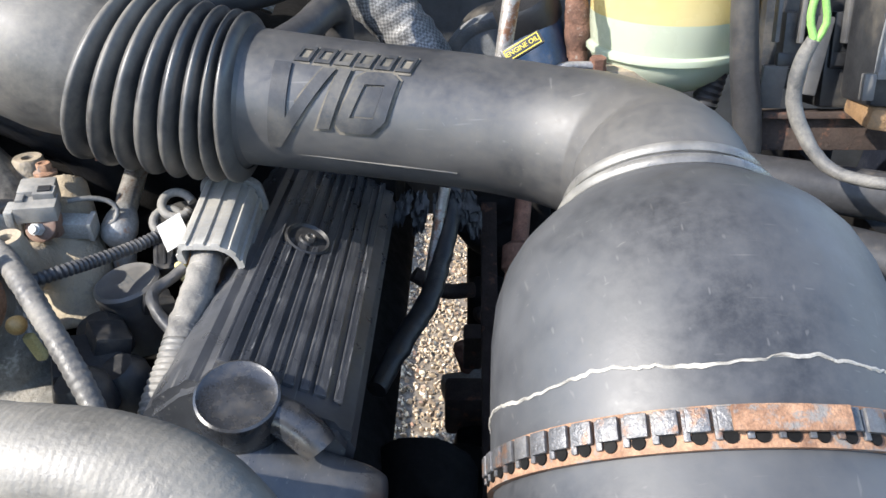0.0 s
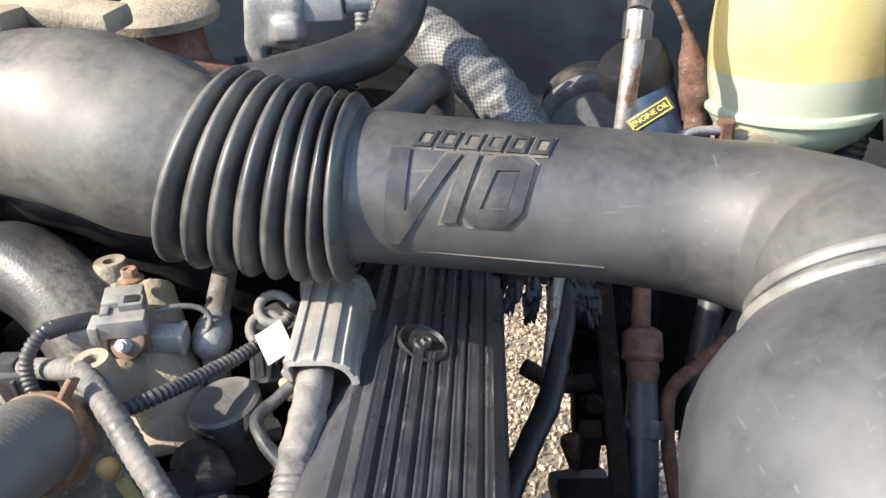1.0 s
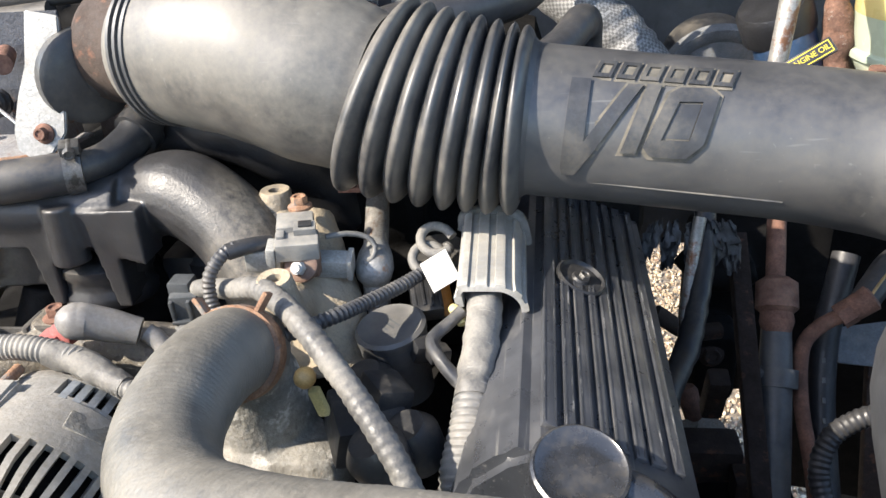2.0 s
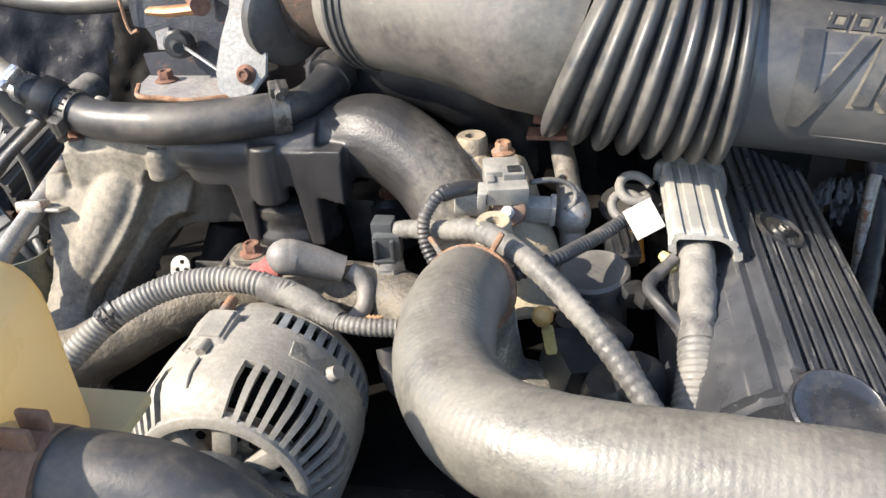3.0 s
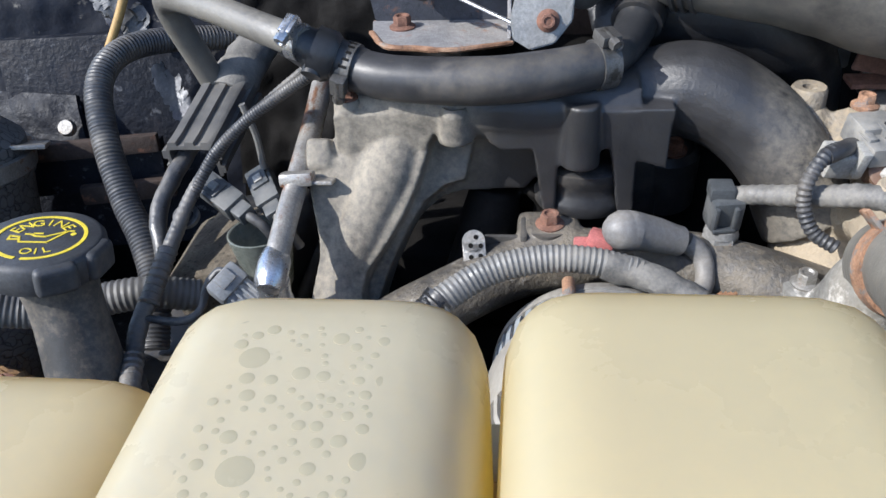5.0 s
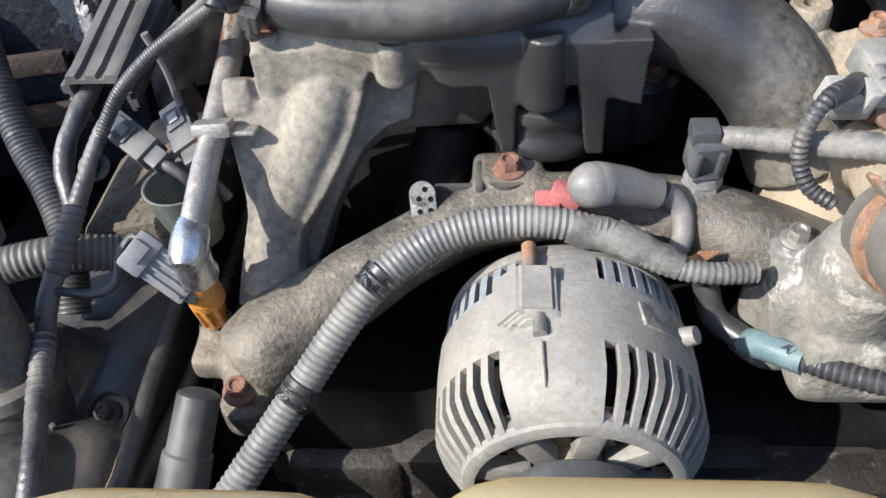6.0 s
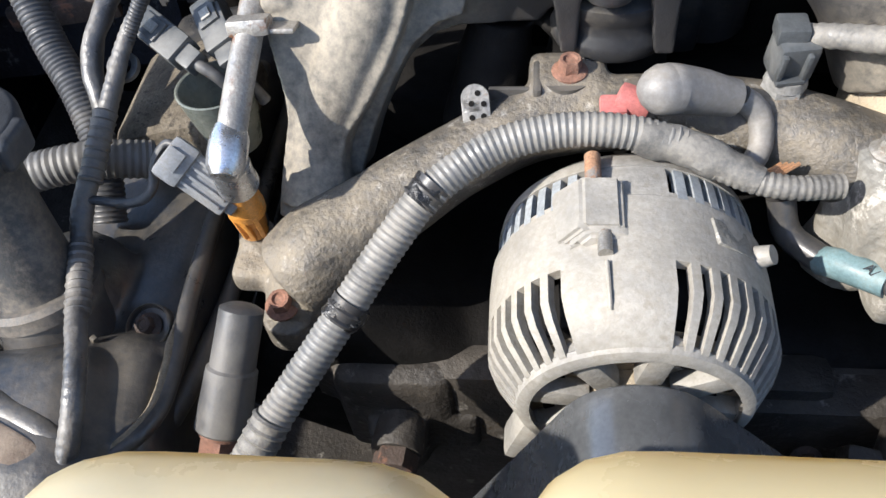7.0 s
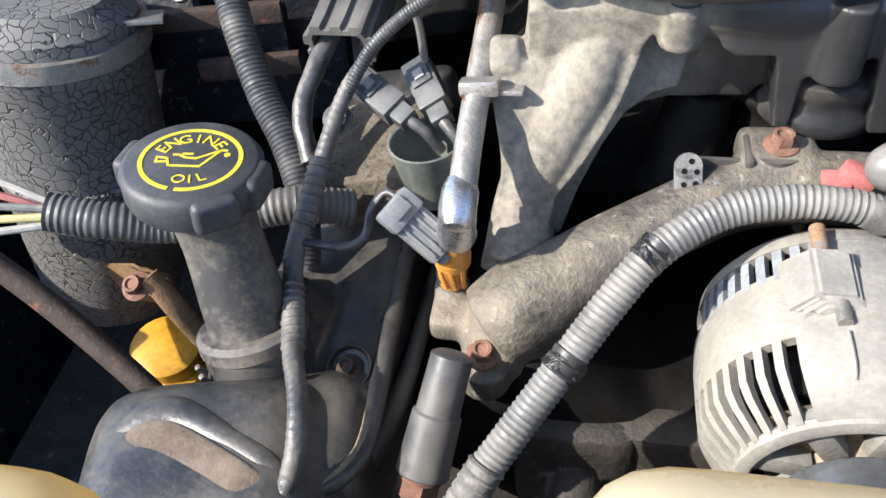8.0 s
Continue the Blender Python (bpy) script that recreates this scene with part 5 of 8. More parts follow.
part("hose", tube([(-0.412, 0.192, 1.408), (-0.385, 0.194, 1.407), (-0.357, 0.193, 1.402), (-0.332, 0.188, 1.385), (-0.318, 0.18, 1.355), (-0.312, 0.17, 1.30), (-0.315, 0.155, 1.22)], 0.0152, 24), "rubber", th)
part("clamp", join(lathe([(-0.006, 0.0155), (-0.006, 0.0172), (0.006, 0.0172), (0.006, 0.0155)], (-0.403, 0.192, 1.4075), (1, 0, -0.05), 30), box((-0.403, 0.188, 1.427), (0.011, 0.0025, 0.009), 0.001), box((-0.403, 0.197, 1.4265), (0.011, 0.0025, 0.009), 0.001)), "purple", th, "purple-brown rusty spring clamp")


M["tornblack"] = mat("torn_black_tape", (0.012, 0.012, 0.013), 0.35, scale=90, bump=1.0, grain=300, spot=(0.40, 0.40, 0.40), spots=0.09, spot_scale=260)
# ---- wiring harnesses ----
def harness(name, pts, r, material, label, corr=(0.0042, 0.0009), n=14, wob=0.0, flat=1.0):
    h = thing(name, pts[len(pts) // 2], label, "wiring")
    part("sleeve", tube(pts, r, n, 0.006, corr, flat, wob), material, h)
    return h


def wrap(h, p, axis, r, length, material="tape", label="black tape wrap"):
    rows = []
    k = max(4, int(length / 0.0014))
    for i in range(k + 1):
        rows.append((-length / 2 + length * i / k, r + 0.0006 * (i % 2) + 0.0004 * math.sin(i * 1.7)))
    part("tape_wrap", lathe(rows, p, axis, 18), material, h, label)


ha = harness("alternator_harness", [(-0.68, 0.305, 1.165), (-0.656, 0.345, 1.195), (-0.632, 0.378, 1.217), (-0.609, 0.407, 1.238), (-0.588, 0.433, 1.258), (-0.567, 0.4555, 1.2745), (-0.538, 0.4745, 1.286), (-0.508, 0.4825, 1.2915), (-0.478, 0.484, 1.2920), (-0.448, 0.482, 1.287), (-0.425, 0.4765, 1.279)],
             [0.0098, 0.0098, 0.0098, 0.0098, 0.0098, 0.0097, 0.0095, 0.0094, 0.0092, 0.0088, 0.0080], "conduit", "corrugated grey wiring conduit arching over the alternator", (0.0037, 0.0008), 20, 0.02)
wrap(ha, (-0.568, 0.4555, 1.275), (0.8, 0.75, 0.55), 0.0098, 0.013, "rubber", "frayed black tape")
wrap(ha, (-0.6095, 0.4065, 1.2375), (0.7, 0.85, 0.65), 0.0100, 0.013, "rubber", "frayed black tape")
for p_, r_ in (((-0.568, 0.4555, 1.2745), 0.0102), ((-0.6095, 0.4065, 1.2375), 0.0104)):
    q_ = Vector(p_)
    part("frayed_tape", tube([q_ - Vector((0.004, 0.004, 0.003)), q_, q_ + Vector((0.004, 0.004, 0.003))], r_, 22, 0.0012, wob=0.22), "tornblack", ha, "torn black tape")
wrap(ha, (-0.655, 0.346, 1.1955), (0.6, 0.9, 0.7), 0.0102, 0.04, "tape", "dusty tape wrap")
part("tail", tube([(-0.43, 0.4775, 1.280), (-0.41, 0.468, 1.275), (-0.388, 0.463, 1.273), (-0.362, 0.466, 1.271)], [0.0080, 0.0070, 0.0066, 0.0066], 14, 0.006, (0.0036, 0.0007)), "tape", ha, "taped harness tail")
part("taped_joint", tube([(-0.462, 0.4832, 1.2895), (-0.432, 0.4785, 1.2815), (-0.402, 0.466, 1.2745)], [0.0092, 0.0098, 0.0074], 14, 0.003, wob=0.25), "tape", ha)

hb = harness("engine_harness", [(-0.379, 0.540, 1.306), (-0.362, 0.526, 1.315), (-0.335, 0.508, 1.325), (-0.305, 0.488, 1.336), (-0.275, 0.455, 1.338), (-0.248, 0.425, 1.330), (-0.222, 0.398, 1.313), (-0.203, 0.378, 1.296), (-0.19, 0.36, 1.275), (-0.18, 0.335, 1.24)],
             [0.0062, 0.0068, 0.0074, 0.0078, 0.0078, 0.0076, 0.0074, 0.0074, 0.0074, 0.0074], "tape", "taped dusty grey wiring harness winding past the hose neck", (0.0062, 0.0006), 24, 0.07)
part("branch", tube([(-0.318, 0.525, 1.350), (-0.333, 0.512, 1.352), (-0.344, 0.502, 1.340), (-0.345, 0.497, 1.325), (-0.338, 0.491, 1.310), (-0.325, 0.485, 1.303)], 0.0048, 12, 0.004, (0.0034, 0.0008)), "conduitd", hb, "thin dark corrugated branch")
part("branch_tape", tube([(-0.312, 0.532, 1.347), (-0.322, 0.520, 1.351), (-0.334, 0.511, 1.351)], 0.0055, 12, 0.004, wob=0.1), "rubber", hb)
hc = harness("coil_harness", [(-0.168, 0.530, 1.318), (-0.166, 0.500, 1.313), (-0.168, 0.465, 1.300), (-0.170, 0.430, 1.285), (-0.172, 0.400, 1.268), (-0.172, 0.37, 1.24), (-0.172, 0.34, 1.20)],
             [0.0115, 0.0112, 0.011, 0.0122, 0.0145, 0.0150, 0.015], "conduit", "pale dusty wiring conduit leaving the grey coil shroud", (0.0046, 0.0011), 22, 0.03)
part("tape_wrap", tube([(-0.168, 0.530, 1.318), (-0.166, 0.500, 1.313), (-0.168, 0.465, 1.300), (-0.1695, 0.440, 1.290)], [0.0118, 0.0120, 0.0116, 0.0122], 28, 0.002, (0.013, 0.0005), wob=0.20), "tape", hc, "creased dusty tape")
part("wire_branch", join(tube([(-0.178, 0.452, 1.293), (-0.190, 0.462, 1.302), (-0.197, 0.478, 1.306), (-0.188, 0.492, 1.310), (-0.180, 0.500, 1.314)], 0.0042, 12, 0.003, wob=0.2), tube([(-0.175, 0.448, 1.292), (-0.160, 0.45, 1.288), (-0.150, 0.49, 1.292), (-0.148, 0.52, 1.295)], 0.0022, 8)), "conduitd", hc)
hd = harness("small_conduit", [(-0.30, 0.452, 1.318), (-0.262, 0.470, 1.325), (-0.242, 0.500, 1.320), (-0.222, 0.532, 1.316), (-0.205, 0.556, 1.318), (-0.195, 0.570, 1.325)], 0.0052, "conduitd", "thin dark corrugated conduit crossing to the coil shroud", (0.0038, 0.001), 12)
for k, c in enumerate(((-0.203, 0.566, 1.332), (-0.208, 0.556, 1.322))):
    pts = [(c[0] + 0.012 * math.cos(radians(30 + 36 * i)), c[1] + 0.010 * math.sin(radians(30 + 36 * i)), c[2] + 0.006 * math.sin(radians(40 * i))) for i in range(9)]
    part("loop", tube(pts, 0.0035, 10), "tape", hd)
solid("white_tag", moved(box((0, 0, 0), (0.021, 0.023, 0.0012), 0.0004), basis((-0.1985, 0.5375, 1.3225), (-0.2, -0.75, 0.62)) @ pose(0, 0, 0, 0, 0, 38)), "white", "small white paper tag wrapped on a wire", "tag")
solid("yellow_clip", tube([(-0.188, 0.508, 1.312), (-0.183, 0.503, 1.310), (-0.180, 0.497, 1.306)], [0.003, 0.005, 0.003], 12), "paleyellow", "pale yellow plastic wire clip", "wire clip")
# grey shroud over the coil wiring: a ribbed arch
sh = thing("coil_wire_shroud", (-0.162, 0.54, 1.30), "grey ribbed plastic shroud over the coil wiring", "wire shroud")
SECT = [(-0.0200, -0.0130), (-0.0212, -0.0030), (-0.0195, 0.0010), (-0.0160, 0.0022), (0.0030, 0.0022), (0.0090, 0.0010), (0.0150, -0.0030), (0.0190, -0.0090), (0.0205, -0.0170), (0.0205, -0.0310)]


def channel_shell(sect, a, b, thick, ribs, rows=8, deep=0.0018):
    """A ribbed plastic channel from a to b; sect: its outline in (right, up), ribs: how many run along it."""
    line = [p for p, _ in catmull([(u, w, 0) for u, w in sect], [1] * len(sect), 0.0007)]
    n_ = len(line)
    vs_, fs_ = [], []
    for i_ in range(rows + 1):
        o_ = Vector(a).lerp(Vector(b), i_ / rows)
        grow = 0.0012 if i_ == 0 else 0.0
        for lay in (0, 1):
            for j_, q_ in enumerate(line):
                t_ = (line[min(j_ + 1, n_ - 1)] - line[max(j_ - 1, 0)]).normalized()
                nrm = Vector((-t_.y, t_.x, 0))
                ph_ = (j_ / (n_ - 1) * ribs) % 1.0
                h_ = (grow + (deep if 0.22 < ph_ < 0.74 else 0.0)) if lay == 0 else -thick
                vs_.append((o_.x + q_.x + nrm.x * h_, o_.y + 0.006 * (-q_.y / 0.03), o_.z + q_.y + nrm.y * h_))
    w_ = 2 * n_
    for i_ in range(rows):
        o_, p_ = i_ * w_, (i_ + 1) * w_
        for j_ in range(n_ - 1):
            fs_.append((o_ + j_, o_ + j_ + 1, p_ + j_ + 1, p_ + j_))
            fs_.append((o_ + n_ + j_, p_ + n_ + j_, p_ + n_ + j_ + 1, o_ + n_ + j_ + 1))
        fs_ += [(o_, p_, p_ + n_, o_ + n_), (o_ + n_ - 1, o_ + w_ - 1, p_ + w_ - 1, p_ + n_ - 1)]
    for o_ in (0, rows * w_):
        for j_ in range(n_ - 1):
            fs_.append((o_ + j_, o_ + n_ + j_, o_ + n_ + j_ + 1, o_ + j_ + 1))
    return vs_, fs_


part("arch", channel_shell(SECT, (-0.1610, 0.4990, 1.3290), (-0.1640, 0.5880, 1.3400), 0.0020, 7), "shroud", sh)
part("frayed_edge", tube([(-0.187, 0.584, 1.330), (-0.184, 0.588, 1.342), (-0.164, 0.590, 1.344), (-0.146, 0.588, 1.338), (-0.141, 0.586, 1.318)], 0.0036, 10, 0.002, wob=0.6), "tape", sh, "frayed tape at the far end")

# coil boot, sensor cluster and small connectors
cb = thing("vapour_solenoid", (-0.231, 0.513, 1.24), "black round plastic solenoid with a dusty lid", "solenoid")
SA = Vector((-0.12, -0.12, 1)).normalized()
part("body", lathe([(-0.055, 0.019), (-0.02, 0.021), (-0.012, 0.0235), (-0.003, 0.0238)], (-0.231, 0.513, 1.291), SA, 30), "channel", cb)
part("lid", lathe([(-0.006, 0.0232), (-0.004, 0.0245), (0.001, 0.0245), (0.003, 0.022), (0.0015, 0.019), (0.0022, 0.008)], (-0.231, 0.513, 1.2925), SA, 34), "channel", cb, "dusty grey lid with faint marks")
part("plug", join(box((-0.206, 0.500, 1.285), (0.020, 0.016, 0.014), 0.003, (10, 15, 30)), box((-0.196, 0.490, 1.288), (0.014, 0.012, 0.010), 0.002, (0, 10, 30))), "plastic", cb)
for i in range(3):
    part("bar_marking", moved(box((0.0, 0.004 - 0.004 * i, 0.0021), (0.012 - 0.002 * i, 0.0012, 0.0003), 0), basis((-0.231, 0.513, 1.2925), SA)), "sensorplug", cb)
ms = thing("map_sensor", (-0.293, 0.54, 1.335), "grey dusty manifold sensor block with a plugged pale connector", "sensor")
msm = pose(-0.2925, 0.5300, 1.3460, 8, 2, 14)
part("block", moved(join(box((0, 0, 0), (0.031, 0.020, 0.014), 0.0015), box((-0.001, 0.018, 0.002), (0.027, 0.022, 0.019), 0.002), box((0.006, 0.008, 0.009), (0.016, 0.012, 0.006), 0.001), box((-0.0115, 0.006, 0.0075), (0.006, 0.014, 0.004), 0.001)), msm @ Matrix.Scale(0.93, 4)), "sensorgrey", ms)
part("dark_cell", moved(box((0.006, 0.008, 0.0118), (0.009, 0.007, 0.0014), 0.0004), msm), "plastic", ms)
part("bolt", bolt((-0.2975, 0.562, 1.3600), (0, 0, 1), 0.010), "rustorange", ms, "orange rusted bolt")
part("stud_plate", join(lathe([(0, 0.0115), (0.004, 0.0115), (0.005, 0.010)], (-0.290, 0.5265, 1.3325), (0, -0.8, 0.55), 24), box((-0.290, 0.532, 1.332), (0.022, 0.012, 0.018), 0.003)), "purple", ms)
part("white_nut", join(hexa((-0.2905, 0.5225, 1.3325), (0, -0.8, 0.45), 0.0085, 0.008, False), lathe([(0, 0.0035), (0.011, 0.0030)], (-0.2905, 0.5225, 1.3325), (0, -0.8, 0.45), 12)), "white", ms, "whitened nut")
part("connector", join(box((-0.3165, 0.5300, 1.3385), (0.024, 0.018, 0.017), 0.002, (12, 6, 8)), box((-0.309, 0.5240, 1.3420), (0.006, 0.014, 0.018), 0.001, (12, 6, 8))), "paleconn", ms)
part("plug", join(box((-0.2740, 0.5415, 1.3258), (0.028, 0.014, 0.015), 0.002, (14, 4, 3)), box((-0.2610, 0.5422, 1.3252), (0.004, 0.016, 0.017), 0.001, (14, 4, 3))), "paleconn", ms)
part("wire_loop", tube([(-0.277, 0.545, 1.345), (-0.264, 0.552, 1.344), (-0.252, 0.556, 1.340), (-0.2455, 0.555, 1.333), (-0.247, 0.549, 1.326), (-0.252, 0.545, 1.324)], 0.0020, 10), "wiregrey", ms)
cs = thing("coolant_sensor", (-0.381, 0.532, 1.27), "black plugged coolant temperature sensor with a steel hexagon", "sensor")
part("hexagon", join(hexa((-0.381, 0.530, 1.272), (0, 0, 1), 0.021, 0.012, False), lathe([(0, 0.0115), (0.005, 0.0105)], (-0.381, 0.530, 1.283), (0, 0, 1), 22)), "lightsteel", cs)
part("plug", join(box((-0.381, 0.533, 1.2985), (0.021, 0.019, 0.024), 0.003, (6, 0, 8)), box((-0.388, 0.5225, 1.298), (0.003, 0.005, 0.018), 0.001, (6, 0, 8)), box((-0.3755, 0.5235, 1.298), (0.003, 0.005, 0.018), 0.001, (6, 0, 8)), box((-0.382, 0.5225, 1.2895), (0.015, 0.005, 0.003), 0.001, (6, 0, 8)), box((-0.384, 0.536, 1.312), (0.016, 0.016, 0.010), 0.002)), "sensorplug", cs)
bs = thing("block_sensor_lead", (-0.33, 0.44, 1.21), "teal sleeved sensor connector on a ribbed black lead", "sensor")
ts = part("sleeve", tube([(-0.358, 0.462, 1.215), (-0.350, 0.455, 1.221), (-0.332, 0.437, 1.229)], [0.0078, 0.0088, 0.008], 18), "teal", bs)
part("lead", tube([(-0.334, 0.439, 1.228), (-0.31, 0.418, 1.240), (-0.29, 0.405, 1.248), (-0.26, 0.39, 1.25)], 0.0068, 14, 0.005, (0.0042, 0.001)), "conduitd", bs)
part("rear_lead", tube([(-0.356, 0.461, 1.216), (-0.372, 0.478, 1.218), (-0.378, 0.49, 1.235)], 0.008, 12), "rubber", bs)
part("marking", text_geo("AA", 0.007, 0.0002, basis((-0.341, 0.4405, 1.2345), (-0.2, -0.7, 0.68)) @ pose(0, 0, 0, 0, 0, -30)), "plastic", ts)
yb = thing("yellow_vent_cap", (-0.255, 0.43, 1.29), "small yellow plastic ball cap on a short stalk", "vent cap")
part("ball", lathe([(-0.0062, 0.001), (-0.005, 0.004), (-0.002, 0.0062), (0.001, 0.0065), (0.004, 0.0052), (0.006, 0.002)], (-0.261, 0.420, 1.319), (0, 0, 1), 18), "ballyellow", yb)
part("stalk", box((-0.257, 0.426, 1.298), (0.007, 0.006, 0.022), 0.002, (12, -8, 0)), "paleyellow", yb)
# grey plastic lumps beside the neck
solid("connector_block", join(box((-0.235, 0.440, 1.270), (0.045, 0.04, 0.03), 0.004, (10, 10, 25)), box((-0.225, 0.455, 1.282), (0.025, 0.03, 0.02), 0.004, (0, 20, 35))), "plastic", "dusty black connector block under the harness", "connector")
for c in ((-0.215, 0.405, 1.265), (-0.20, 0.43, 1.255), (-0.235, 0.48, 1.255)):
    solid("plug_boot", join(lathe([(0, 0.016), (0.02, 0.018), (0.03, 0.012)], c, (-0.3, -0.2, 1), 18)), "plastic", "dusty black plug boot below the wiring", "plug boot", group="plug boots by the driver bank")
# fuel rail on the driver's bank with a bright end
fr = thing("fuel_rail_driver", (-0.245, 0.6, 1.31), "rust-stained fuel rail tube with a pale steel end", "fuel rail")
part("tube", tube([(-0.2485, 0.560, 1.317), (-0.2530, 0.598, 1.3265), (-0.2590, 0.640, 1.334), (-0.262, 0.69, 1.343), (-0.25, 0.80, 1.36)], 0.0092, 20), "steeltube", fr)
part("end", join(lathe([(-0.0150, 0.003), (-0.0135, 0.008), (-0.0080, 0.0125), (0.0, 0.0138), (0.010, 0.0125), (0.020, 0.0095)], (-0.2478, 0.5560, 1.3155), (-0.08, 0.85, 0.28), 28), tube([(-0.2478, 0.556, 1.312), (-0.247, 0.552, 1.296), (-0.246, 0.548, 1.28)], [0.010, 0.0095, 0.008], 16)), "lightsteel", fr)
part("bracket", join(box((-0.262, 0.635, 1.366), (0.035, 0.004, 0.03), 0.001, (0, 10, 0)), box((-0.268, 0.628, 1.348), (0.035, 0.02, 0.004), 0.001)), "rust", fr)
solid("manifold_pillar", join(box((-0.287, 0.665, 1.345), (0.022, 0.02, 0.06), 0.003), lathe([(0, 0.011), (0.006, 0.010)], (-0.287, 0.665, 1.373), (0, 0, 1), 20)), "aludark", "dark dusty cast pillar beside the duct", "bracket")
solid("injector", tube([(-0.205, 0.565, 1.30), (-0.20, 0.56, 1.275)], [0.008, 0.007], 16), "orange", "orange fuel injector under the wiring", "injector")
solid("injector_plug", join(box((-0.212, 0.552, 1.292), (0.022, 0.03, 0.014), 0.002, (25, 0, 15)), *[box((-0.220 + 0.006 * i, 0.551, 1.2995), (0.002, 0.026, 0.002), 0.0005, (25, 0, 15)) for i in range(4)]), "plastic", "ribbed black injector plug", "connector")
solid("round_cap", lathe([(0, 0.022), (0.004, 0.024), (0.008, 0.022), (0.007, 0.015)], (-0.205, 0.585, 1.305), (0, -0.2, 1), 28), "aludark", "dusty round metal cap behind the wiring", "cap")

M["cup"] = mat("grey_green_cup", (0.15, 0.165, 0.145), 0.25, scale=40, bump=0.1, dusty=0.25)
M["sandline"] = mat("sand_streak", (0.22, 0.185, 0.13), 0.95, scale=60, bump=0.6, vary=0.35)

# ---- passenger bank ----
vl = thing("valve_cover_passenger", (-0.78, 0.5, 1.1), "dusty black plastic valve cover with a swollen oil filler dome", "valve cover")
fused(part("cover_body", join(
    box((-0.768, 0.56, 1.158), (0.100, 0.38, 0.05), 0.012, (0, -9, 0)),
    box((-0.722, 0.53, 1.150), (0.018, 0.38, 0.07), 0.006, (0, -8, 0)),
    box((-0.805, 0.345, 1.148), (0.145, 0.12, 0.135), 0.045, (0, 0, 12), 5),
    box((-0.762, 0.375, 1.15), (0.085, 0.09, 0.095), 0.025, (0, 0, 10), 4),
    tube([(-0.80, 0.46, 1.165), (-0.80, 0.43, 1.19)], [0.045, 0.034], 26)), "coverL", vl), 0.0026, 12)
part("bolt_pocket", lathe([(0, 0.0145), (0.008, 0.0145), (0.009, 0.0135), (0.005, 0.012)], (-0.739, 0.425, 1.183), (-0.1, -0.35, 0.9), 26), "coverL", vl)
part("cover_bolt", bolt((-0.7395, 0.423, 1.1885), (-0.1, -0.35, 0.9), 0.010), "rustdark", vl)
part("lip", tube([(-0.700, 0.70, 1.165), (-0.703, 0.58, 1.165), (-0.706, 0.47, 1.165), (-0.712, 0.405, 1.168), (-0.722, 0.372, 1.165), (-0.74, 0.348, 1.15), (-0.77, 0.33, 1.13)], [0.006, 0.006, 0.006, 0.007, 0.007, 0.006, 0.006], 14), "coverL", vl)
part("dome_band", tube([(-0.846, 0.336, 1.2120), (-0.838, 0.3475, 1.2150), (-0.825, 0.3500, 1.2158), (-0.810, 0.3460, 1.2158), (-0.790, 0.3380, 1.2155), (-0.770, 0.3300, 1.2145), (-0.756, 0.322, 1.209)], [0.004, 0.0085, 0.0095, 0.0095, 0.0095, 0.0090, 0.008], 20, flat=0.12), "brownband", vl, "brown dust-filled recess")
part("dome_rim", tube([(-0.856, 0.338, 1.2050), (-0.848, 0.353, 1.2095), (-0.839, 0.3625, 1.2118), (-0.828, 0.3665, 1.2122), (-0.815, 0.3650, 1.2122), (-0.799, 0.3595, 1.2122), (-0.783, 0.3530, 1.2120), (-0.764, 0.3450, 1.2115), (-0.750, 0.338, 1.207)], [0.005, 0.009, 0.0105, 0.0105, 0.0095, 0.0085, 0.0075, 0.007, 0.005], 22, flat=0.62), "coverL", vl)
part("edge_ridge", tube([(-0.7225, 0.66, 1.188), (-0.7215, 0.51, 1.188), (-0.7195, 0.43, 1.188), (-0.7175, 0.395, 1.1865), (-0.7185, 0.37, 1.187), (-0.726, 0.350, 1.1905), (-0.741, 0.336, 1.191)], [0.006, 0.006, 0.006, 0.0055, 0.0055, 0.005, 0.004], 16), "coverL", vl)
part("ridge_dust", tube([(-0.7225, 0.43, 1.1915), (-0.7215, 0.41, 1.1918), (-0.7200, 0.395, 1.1905), (-0.7210, 0.37, 1.1905), (-0.7280, 0.352, 1.1935), (-0.741, 0.338, 1.193)], [0.0012, 0.0024, 0.0028, 0.0028, 0.0026, 0.002], 12, 0.003, wob=0.25), "sandline", vl, "sandy dust along the ridge")
# oil filler neck and cap
nk = thing("oil_filler", (-0.805, 0.44, 1.2), "dusty black oil filler neck with a printed twist cap", "oil filler")
CN = Vector((0.10, 0.10, 0.99)).normalized()
CC = Vector((-0.8190, 0.4655, 1.3160))
part("neck", join(tube([(-0.800, 0.430, 1.195), (-0.803, 0.437, 1.22), (-0.812, 0.455, 1.265), (-0.818, 0.465, 1.296)], [0.030, 0.0255, 0.0235, 0.026], 30), lathe([(0, 0.0345), (0.008, 0.0345), (0.011, 0.031)], (-0.800, 0.431, 1.203), (-0.15, 0.3, 0.9), 34)), "neck", nk)
part("neck_base", join(tube([(-0.794, 0.412, 1.145), (-0.797, 0.422, 1.175), (-0.800, 0.4315, 1.204)], [0.039, 0.035, 0.0325], 34), *[box((-0.797 + 0.0335 * math.sin(radians(a)), 0.425 - 0.0335 * math.cos(radians(a)), 1.184), (0.0035, 0.0035, 0.036), 0.001, (14, 4, a)) for a in (-60, -48, -36, 60)]), "coverL", nk, "dusty black base of the neck")
